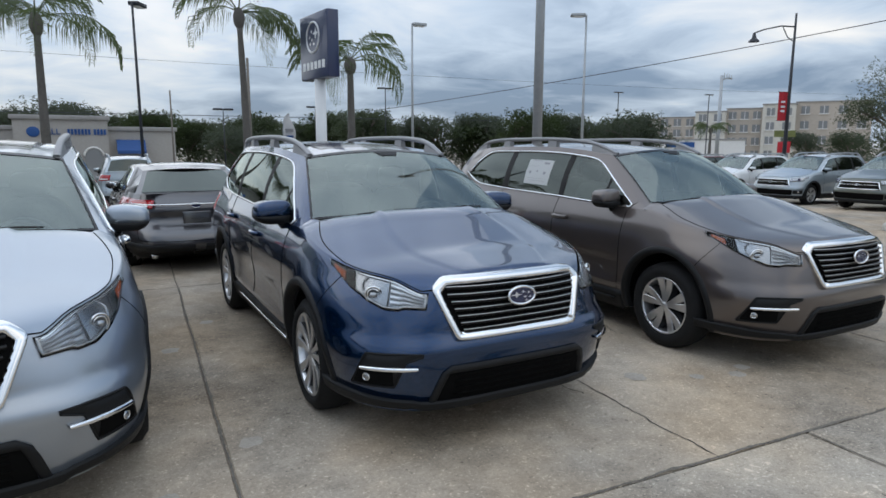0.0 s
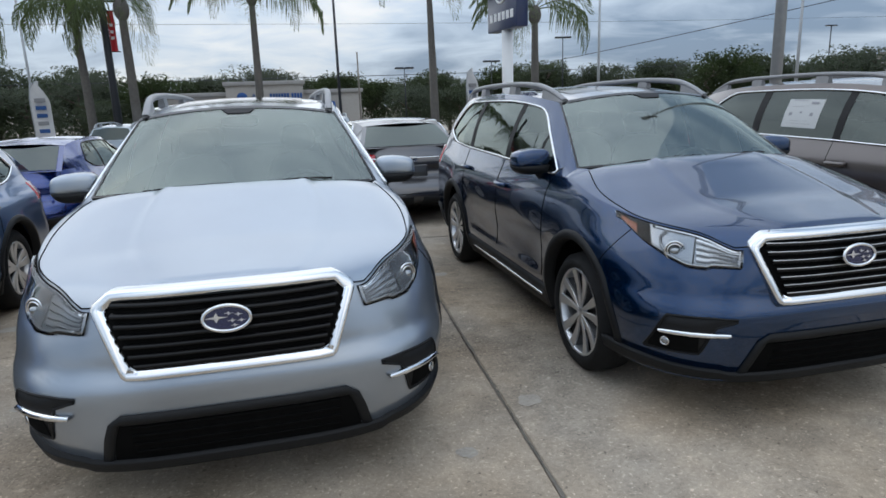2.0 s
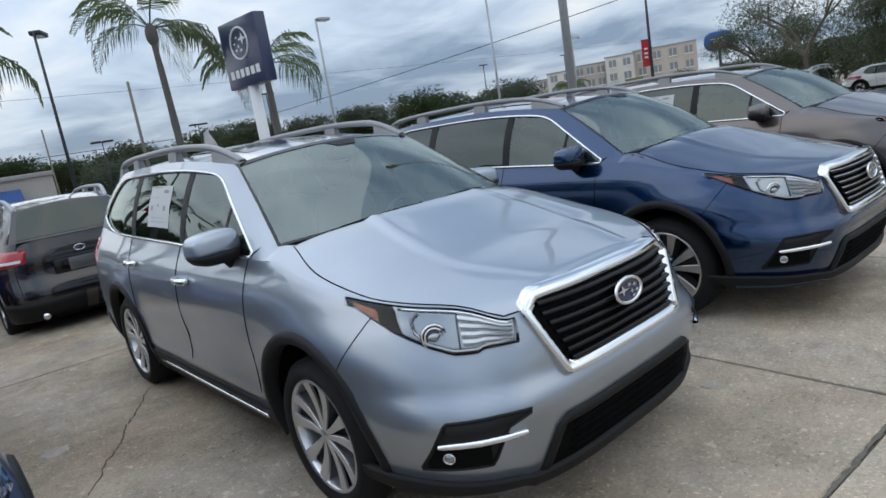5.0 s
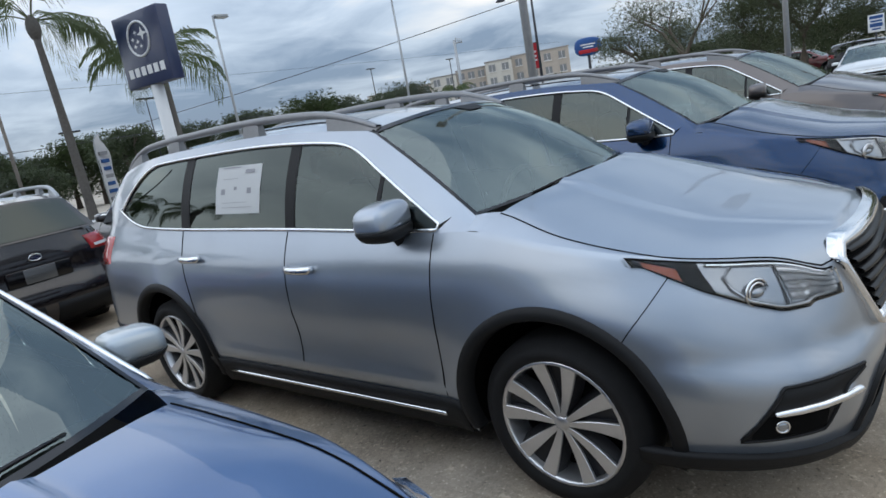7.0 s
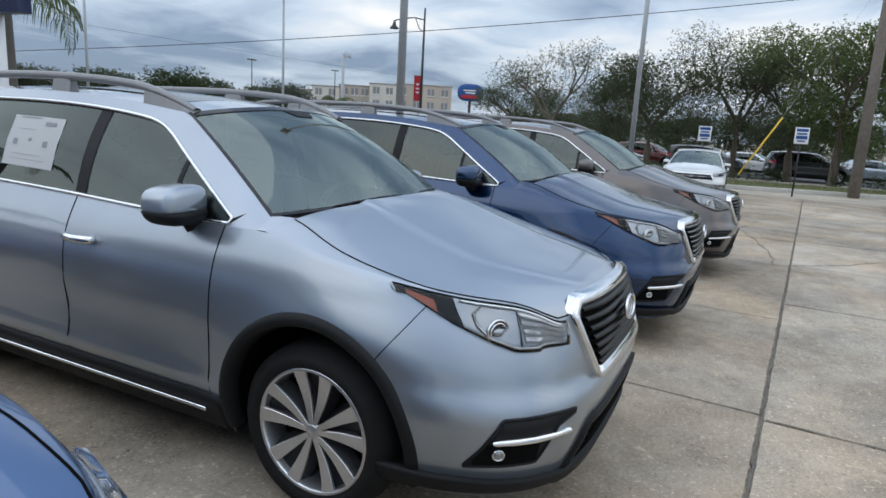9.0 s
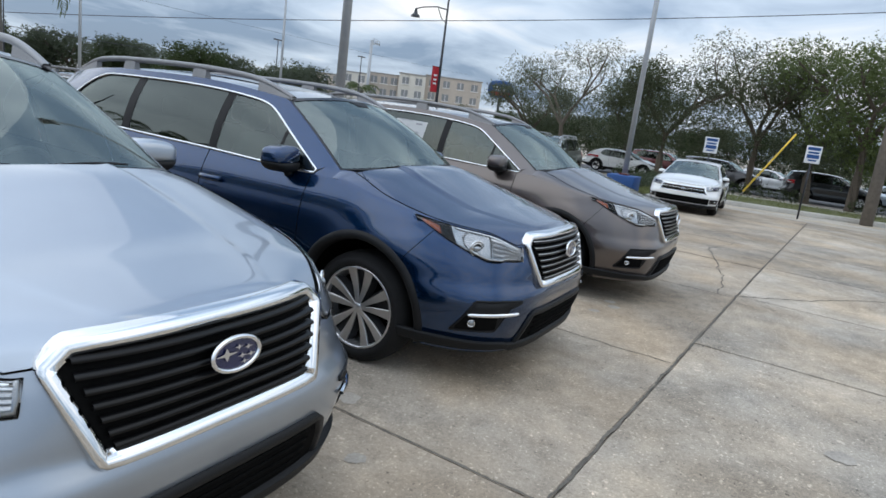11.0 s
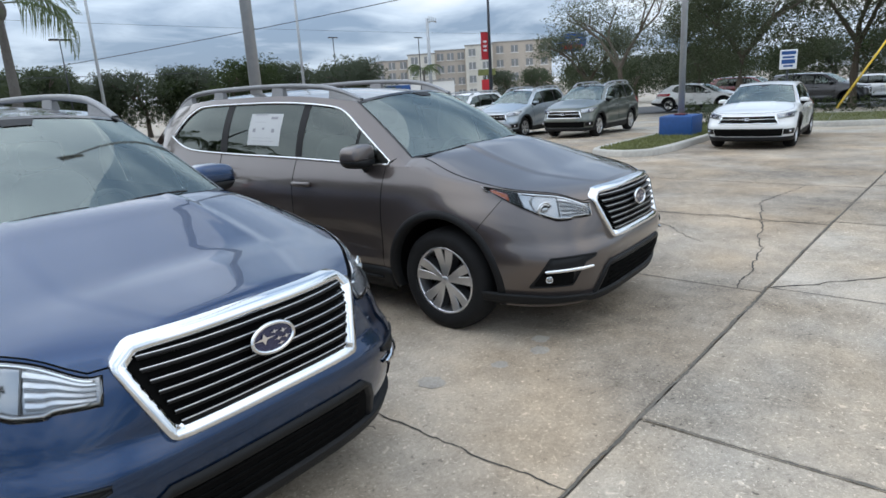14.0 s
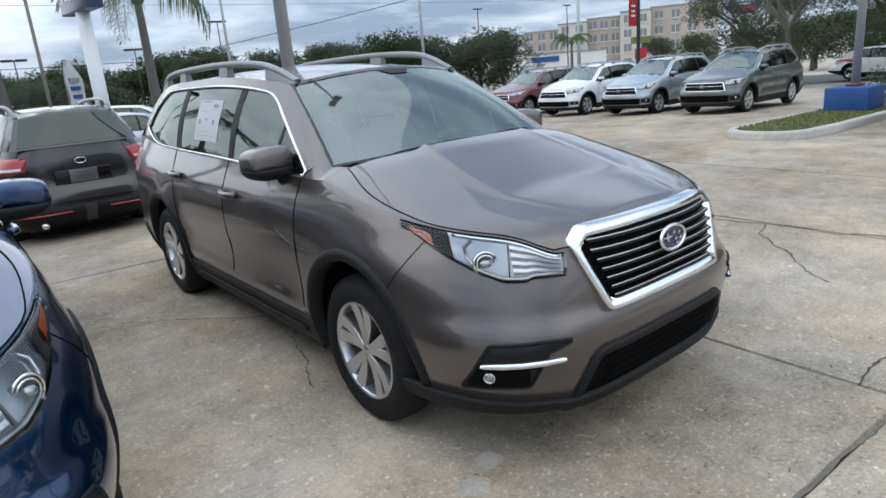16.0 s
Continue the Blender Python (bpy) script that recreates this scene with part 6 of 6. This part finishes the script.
def frond_mesh(seed, length=2.7):
    """An arching palm frond: a midrib with two rows of hanging leaflets."""
    rg = random.Random(seed)
    bm = bmesh.new()
    path = []
    lift, droop = rg.uniform(0.7, 1.1), rg.uniform(1.5, 2.1)
    for k in np.linspace(0, 1, 14):
        path.append(Vector((length * (k - 0.22 * k * k * k), 0, lift * k * length * 0.55 - droop * length * 0.42 * k**2.4)))
    add_tube(bm, path, 0.022, 4, r1=0.004)
    for i in range(38):
        k = 0.2 + 0.8 * i / 38
        f = k * 13
        a = path[min(int(f), 12)].lerp(path[min(int(f) + 1, 13)], f - int(f))
        for s in (1, -1):
            ln = (0.62 * math.sin(math.pi * min(1, 0.18 + 0.8 * k)) + 0.08) * rg.uniform(0.75, 1.15)
            out = Vector((0.35 * ln, s * ln * rg.uniform(0.45, 0.75), -ln * rg.uniform(0.15, 0.45)))
            end = a + out + Vector((0.1 * ln, 0, -ln * rg.uniform(0.45, 0.85)))
            w = Vector((0.015, 0, 0.008))
            v = [bm.verts.new(p) for p in (a - w * 0.5, a + w * 0.5, a + out * 0.9 + w, end, a + out * 0.9 - w)]
            bm.faces.new(v)
    me = bpy.data.meshes.new("frond")
    bm.to_mesh(me)
    bm.free()
    me.materials.append(M_PALML)
    return me


FRONDS = [frond_mesh(k) for k in range(4)]


def palm(x, y, crown, r, seed, lean=0.0, scale=1.0):
    rg = random.Random(seed)
    z0 = fall(x, y)
    ob = thing("palm_tree", pose(x, y, z0, 0, 0, rg.uniform(0, 360)), "tall palm with a grey ringed trunk and drooping green fronds", "palm tree", "palms along the street")
    h = crown - z0
    bm = bmesh.new()
    path = [(lean * (k * k), 0, h * k) for k in np.linspace(0, 1, 12)]
    add_tube(bm, path, r, 10, r1=r * 0.6)
    for v in bm.verts:
        q = 1 + 0.05 * math.sin(v.co.z * 26) + 0.10 * math.exp(-v.co.z * 2)
        v.co.x, v.co.y = lean * (v.co.z / h) ** 2 + (v.co.x - lean * (v.co.z / h) ** 2) * q, v.co.y * q
    part("trunk", bm, M_PALMB, ob)
    bm = bmesh.new()
    add_blob(bm, (lean, 0, h + 0.05), (r * 1.25, r * 1.25, 0.38), None, 8)
    part("crown_shaft", bm, M_PALMB, ob)
    n = 12
    for k in range(n):
        f = new("frond", FRONDS[rg.randrange(4)])
        f.parent = ob
        pitch = rg.uniform(-0.45, 0.6)
        f.matrix_basis = Matrix.Translation((lean, 0, h + 0.25)) @ Matrix.Rotation(2 * math.pi * k / n * 2.4 + rg.uniform(-0.2, 0.2), 4, "Z") @ Matrix.Rotation(-pitch, 4, "Y") @ Matrix.Scale(scale * rg.uniform(0.85, 1.1), 4)


palm(-0.43, 19.1, 5.15, 0.15, 1, 0.05, 1.1)
palm(5.75, 19.9, 6.0, 0.16, 2, -0.1, 1.1)
palm(10.6, 22.2, 4.9, 0.21, 3, 0.0, 1.2)
palm(-4.4, 19.7, 4.8, 0.19, 4, -0.12)
palm(-6.0, 20.6, 5.0, 0.17, 5, 0.1)
palm(-9.4, 19.0, 4.6, 0.17, 6, 0.0)
palm(74, 55, 3.6, 0.25, 8, 0.0, 1.2)


def leaf_cloud(seed, lobes, count, size, m, squash=0.8):
    """A crown of many small leaf sprays gathered in lobes, with gaps and a ragged edge."""
    rg = random.Random(seed)
    verts, faces = [], []
    for (c, r) in lobes:
        for _ in range(int(count * r * r)):
            d = Vector((rg.gauss(0, 1), rg.gauss(0, 1), rg.gauss(0, 1))).normalized()
            q = r * (0.55 + 0.5 * rg.random() ** 0.6) * (0.75 + 0.5 * noise.noise((c + d * 1.3) * 1.5))
            p = c + Vector((d.x * q, d.y * q, d.z * q * squash))
            for _ in range(3):
                o = p + Vector((rg.uniform(-1, 1), rg.uniform(-1, 1), rg.uniform(-1, 1))) * size * 0.9
                u = Vector((rg.gauss(0, 1), rg.gauss(0, 1), rg.gauss(0, 0.6))).normalized() * size * rg.uniform(0.5, 1.1)
                w = u.orthogonal().normalized() * size * rg.uniform(0.25, 0.5)
                k = len(verts)
                verts += [o - u, o + w, o + u, o - w]
                faces.append((k, k + 1, k + 2, k + 3))
    me = bpy.data.meshes.new("crown")
    me.from_pydata([tuple(v) for v in verts], [], faces)
    me.materials.append(m)
    return me


def limb_mesh(seed, h, spread, r):
    """Trunk with forking limbs; returns the mesh and the limb ends."""
    rg = random.Random(seed)
    bm = bmesh.new()
    ends = []

    def grow(p, d, ln, rad, depth):
        q = p + d * ln * 0.5 + Vector((rg.uniform(-1, 1), rg.uniform(-1, 1), 0)) * ln * 0.06
        e = p + d * ln
        add_tube(bm, [p, q, e], rad, 6, r1=rad * 0.62)
        if depth == 0:
            ends.append(e)
            return
        for k in range(rg.choice((2, 3))):
            a = rg.uniform(0, 2 * math.pi)
            nd = (d * 0.9 + Vector((math.cos(a), math.sin(a), rg.uniform(-0.1, 0.35))) * spread).normalized()
            grow(e, nd, ln * rg.uniform(0.6, 0.8), rad * 0.58, depth - 1)
    grow(Vector((0, 0, 0)), Vector((0, 0, 1)), h * 0.32, r, 3)
    me = bpy.data.meshes.new("trunk")
    bm.to_mesh(me)
    bm.free()
    me.materials.append(M_BARK)
    return me, ends


def tree_kind(seed, h, spread, r, lobe, count, size, m, fill=12, low=0.5):
    trunk, ends = limb_mesh(seed, h, spread, r)
    rg = random.Random(seed + 7)
    lobes = [(e, lobe * (0.8 + 0.4 * ((i * 7) % 5) / 5)) for i, e in enumerate(ends)]
    top, wide = max(e.z for e in ends), max(e.xy.length for e in ends)
    for _ in range(fill):
        a, z = rg.uniform(0, 2 * math.pi), rg.uniform(low, 0.95) * top
        q = wide * 0.85 * math.sqrt(rg.random()) * (1 - 0.5 * (z / top) ** 3)
        lobes.append((Vector((q * math.cos(a), q * math.sin(a), z)), lobe * rg.uniform(0.7, 1.05)))
    return trunk, leaf_cloud(seed + 50, lobes, count, size, m)


KINDS = {"oak": tree_kind(11, 6.0, 0.8, 0.22, 1.35, 60, 0.11, M_LEAF, 20, 0.22), "oak2": tree_kind(23, 6.0, 1.0, 0.2, 1.45, 56, 0.115, M_LEAF, 20, 0.22),
         "sparse": tree_kind(31, 7.0, 0.75, 0.17, 1.25, 130, 0.050, M_LEAF3, 20, 0.32), "green": tree_kind(47, 8.0, 0.7, 0.22, 1.45, 130, 0.072, M_LEAF2, 26, 0.30),
         "dark": tree_kind(53, 7.0, 0.75, 0.2, 1.35, 150, 0.058, M_LEAF4, 26, 0.28), "red": tree_kind(61, 2.6, 0.8, 0.07, 0.6, 90, 0.06, M_REDLEAF)}


def tree(x, y, kind, scale, turn, label, group):
    ob = thing("tree", pose(x, y, fall(x, y) - 0.05, 0, 0, turn) @ Matrix.Scale(scale, 4), label, "tree", group)
    for me, nm in zip(KINDS[kind], ("trunk", "crown")):
        o = new(nm, me)
        o.parent = ob


for x, y, kd, sc, tn in ((33.5, 10.0, "sparse", 1.12, 20), (35.0, 4.6, "dark", 1.15, 90), (37.0, 0.2, "sparse", 1.28, 160), (36.5, -2.6, "dark", 1.2, 40), (33.0, -4.4, "green", 1.15, 10), (32.0, -8.8, "green", 1.3, 200), (36.5, 13.0, "dark", 0.9, 250), (30.5, -10.5, "green", 0.8, 300), (38.5, 7.5, "dark", 1.0, 120)):
    tree(x, y, kd, sc, tn, {"sparse": "tall tree with thin grey-green foliage on the verge", "dark": "dark green leafy tree on the verge", "green": "broad bright green leafy tree on the verge"}[kd], "trees on the verge")
rg = random.Random(77)
for k in range(46):
    ang = radians(-34 + 80 * k / 45 + rg.uniform(-0.6, 0.6))
    d = rg.uniform(58, 70) if k > 12 else rg.uniform(50, 60)
    x, y = 0.8 + d * math.sin(ang), -4 + d * math.cos(ang)
    if 0.0 < math.degrees(ang) + 8 < 14 and y < 56:
        d += 12
        x, y = 0.8 + d * math.sin(ang), -4 + d * math.cos(ang)
    tree(x, y, rg.choice(("oak", "oak2", "oak")), rg.uniform(1.0, 1.32), rg.uniform(0, 360), "dark green bushy oak in the line of trees", "line of trees")
for k in range(18):
    ang, d = radians(69 + 34 * k / 17 + rg.uniform(-0.8, 0.8)), rg.uniform(62, 78)
    tree(0.8 + d * math.sin(ang), -4 + d * math.cos(ang), rg.choice(("oak", "oak2")), rg.uniform(0.8, 1.1), rg.uniform(0, 360), "dark green bushy oak beyond the street", "line of trees")
tree(10.5, 46, "oak2", 0.8, 30, "dark green bushy oak beside the shop", "line of trees")
tree(14.5, 47, "oak", 0.75, 80, "dark green bushy oak beside the shop", "line of trees")
tree(-14, 40, "oak", 0.85, 80, "dark green bushy oak behind the palms", "line of trees")
tree(-19, 38, "oak2", 0.95, 10, "dark green bushy oak behind the palms", "line of trees")
tree(-10.5, 42, "oak", 0.7, 10, "dark green bushy oak behind the palms", "line of trees")
tree(-5.45, 34.3, "red", 1.0, 0, "small red-leaved maple in front of the shop", "")
tree(105, 60, "oak", 1.3, 0, "dark bushy tree in front of the hotel", "line of trees")
tree(98, 50, "oak2", 1.2, 50, "dark bushy tree in front of the hotel", "line of trees")
tree(88, 38, "oak", 1.1, 90, "dark bushy tree in front of the hotel", "line of trees")
tree(76, 28, "oak2", 1.0, 140, "dark bushy tree in front of the hotel", "line of trees")
tree(62, 20, "oak", 0.95, 200, "dark bushy tree past the verge", "line of trees")

HEDGE = leaf_cloud(5, [(Vector((0.7 * k, 0.1 * (k % 2), 0.35)), 0.5) for k in range(4)], 420, 0.055, M_LEAF, 0.8)
for x, y, t in ((30.6, 3.4, 95), (30.9, 0.4, 100), (31.8, -2.2, 105), (32.8, -6.6, 110), (34.5, -9.8, 110), (23.5, 3.0, 0), (26.0, 3.0, 0)):
    h = new("hedge", HEDGE)
    h.matrix_basis = pose(x, y, fall(x, y) + 0.05, 0, 0, t)
    tagged(h, "low dark green clipped hedge on the verge", "hedge", "hedges")

# ---- buildings ----


def text_mesh(name, body, size, depth, m, parent, mw):
    cu = bpy.data.curves.new(name, "FONT")
    cu.body, cu.size, cu.extrude = body, size, depth
    tmp = bpy.data.objects.new(name, cu)
    scene.collection.objects.link(tmp)
    me = bpy.data.meshes.new_from_object(tmp.evaluated_get(bpy.context.evaluated_depsgraph_get()))
    bpy.data.objects.remove(tmp)
    me.materials.clear()
    me.materials.append(m)
    ob = new(name, me)
    ob.parent, ob.matrix_basis = parent, mw
    return ob


gz = fall(0, 43)
shop = thing("shop_building", pose(0, 43, gz), "beige stucco shop with arched windows, blue letters and awning", "building")


def block(x0, x1, y0, y1, h, m, parent, name="wall", cap=True):
    bm = bmesh.new()
    add_box(bm, ((x0 + x1) / 2, (y0 + y1) / 2, h / 2 - 0.3), (x1 - x0, y1 - y0, h + 0.6))
    w = part(name, bm, m, parent, smooth=False)
    if cap:
        bm = bmesh.new()
        add_box(bm, ((x0 + x1) / 2, (y0 + y1) / 2, h), (x1 - x0 + 0.3, y1 - y0 + 0.3, 0.28), bevel=0.05)
        part("cornice", bm, M_ROOFM, parent)
    return w


block(-3.4, 1.75, 0, 10, 4.1, M_STUCCO, shop)
block(1.75, 5.8, 0.5, 10, 3.45, M_STUCCO, shop)
block(-7.6, -3.4, 0.5, 10, 3.45, M_STUCCO, shop)
for x in (-2.5, -0.85, 0.85):
    bm = bmesh.new()
    pts = [(x - 0.55, 0), (x + 0.55, 0), (x + 0.55, 1.7)] + [(x + 0.55 * math.cos(t), 1.7 + 0.55 * math.sin(t)) for t in np.linspace(0, math.pi, 11)] + [(x - 0.55, 1.7)]
    rows = [[(a, y, b) for y in (0.1, -0.06)] for a, b in pts]
    add_grid(bm, rows, close_u=True)
    bm.faces.new([bm.verts.new((a, -0.03, b)) for a, b in pts])
    win = part("arched_window", bm, M_BWIN, shop, smooth=False)
    bm = bmesh.new()
    add_tube(bm, [(a, -0.05, b) for a, b in pts[2:]], 0.07, 6)
    part("window_surround", bm, M_BWHITE, win)
for x0, x1 in ((2.2, 3.9), (-5.9, -4.3)):
    bm = bmesh.new()
    add_grid(bm, [[(x, 0.5, 2.75), (x, 0.1, 2.7), (x, -0.6, 2.05), (x, -0.62, 1.85)] for x in (x0, (x0 + x1) / 2, x1)])
    for x in (x0, x1):
        bm.faces.new([bm.verts.new(p) for p in ((x, 0.5, 2.75), (x, 0.1, 2.7), (x, -0.6, 2.05), (x, 0.5, 2.0))])
    part("awning", bm, M_AWN, shop, "blue fabric awning", smooth=False)
    bm = bmesh.new()
    add_box(bm, ((x0 + x1) / 2, 0.48, 1.0), (x1 - x0 - 0.2, 0.1, 2.0))
    part("shop_window", bm, M_BWIN, shop, smooth=False)
text_mesh("letters", "ALL", 0.52, 0.04, M_BLUE2, shop, pose(-1.75, -0.06, 3.05, 90, 0, 0))
for k in range(11):
    bm = bmesh.new()
    add_box(bm, (-0.45 + 0.19 * k + (0.12 if k > 6 else 0), -0.05, 3.22), (0.13, 0.06, 0.34))
    part("letter_bar", bm, M_BLUE2, shop, smooth=False)
bm = bmesh.new()
add_blob(bm, (-2.35, -0.05, 3.2), (0.36, 0.05, 0.32), None, 8)
part("round_logo", bm, M_BLUE2, shop)

# hotel: two wings with four storeys of windows
hotel = thing("hotel", pose(119.5, 88, fall(119, 88), 0, 0, -58), "four-storey beige hotel with rows of dark windows", "building")
zb = -fall(119, 88)


def wing(x0, x1, y0, dep, h, m, cols, floors, w=1.5):
    block(x0, x1, y0, y0 + dep, h, m, hotel, cap=True)
    for f in range(floors):
        for c in range(cols):
            x = x0 + (x1 - x0) * (c + 0.5) / cols
            z = 1.4 + (h - 1.2) * (f + 0.25) / floors
            bm = bmesh.new()
            add_box(bm, (x, y0 - 0.02, z + 0.4), (w, 0.2, 1.5))
            win = part("window", bm, M_BWIN, hotel, smooth=False)
            bm = bmesh.new()
            add_box(bm, (x, y0 - 0.1, z - 0.42), (w + 0.3, 0.3, 0.16))
            add_box(bm, (x, y0 - 0.14, z + 0.4), (0.1, 0.06, 1.5))
            part("sill", bm, M_BWHITE, win, smooth=False)


H = 12.2 + zb * 0.3
wing(-21, -14, -1, 14, H - 3.0, M_CREAM, 2, 4)
wing(-14, -6, 1, 14, H - 2.6, M_TAN, 3, 4)
wing(-6, 0, -1, 14, H - 1.6, M_CREAM, 2, 4)
wing(0, 7, 1, 14, H - 1.0, M_TAN, 3, 4)
wing(7, 13, -1.5, 14, H - 0.4, M_CREAM, 2, 4)
wing(13, 26, 0.5, 16, H, M_TAN, 4, 4)
front_b = thing("white_shop", pose(103, 82, fall(103, 82), 0, 0, -50), "low white shop front with a dark sign band", "building")
block(-9, 9, 0, 8, 5.4, M_BWHITE, front_b)
bm = bmesh.new()
add_box(bm, (-2.5, -0.08, 4.4), (5.2, 0.2, 1.0))
part("sign_band", bm, M_BLUE2, front_b, smooth=False)
for k in range(5):
    bm = bmesh.new()
    add_box(bm, (-7 + 3.5 * k, -0.05, 1.5), (2.4, 0.2, 2.2))
    part("shop_window", bm, M_BWIN, front_b, smooth=False)
office = thing("white_office", pose(66, -35, fall(60, -22), 0, 0, -60), "white office building with gridded windows", "building")
block(-10, 10, 0, 10, 6.4, M_BWHITE, office)
for r in range(2):
    for k in range(7):
        bm = bmesh.new()
        add_box(bm, (-8.4 + 2.8 * k, -0.03, 1.6 + 2.9 * r), (2.1, 0.2, 1.7))
        w = part("window", bm, M_BWIN, office, smooth=False)
        bm = bmesh.new()
        for q in (-0.5, 0, 0.5):
            add_box(bm, (-8.4 + 2.8 * k + q, -0.15, 1.6 + 2.9 * r), (0.06, 0.06, 1.7))
        part("mullion", bm, M_BWHITE, w, smooth=False)
rs2 = thing("road_sign", pose(84, 51, fall(84, 51), 0, 0, -58), "green and red road signs on a post", "sign")
bm = bmesh.new()
add_tube(bm, [(0, 0, 0), (0, 0, 5.6)], 0.08, 6)
part("post", bm, M_GALV, rs2)
for z, m, w, h in ((5.2, M_BLADE, 2.6, 0.9), (3.4, M_REDB, 1.6, 1.5)):
    bm = bmesh.new()
    add_box(bm, (0, -0.1, z), (w, 0.06, h), bevel=0.02)
    part("panel", bm, m, rs2)
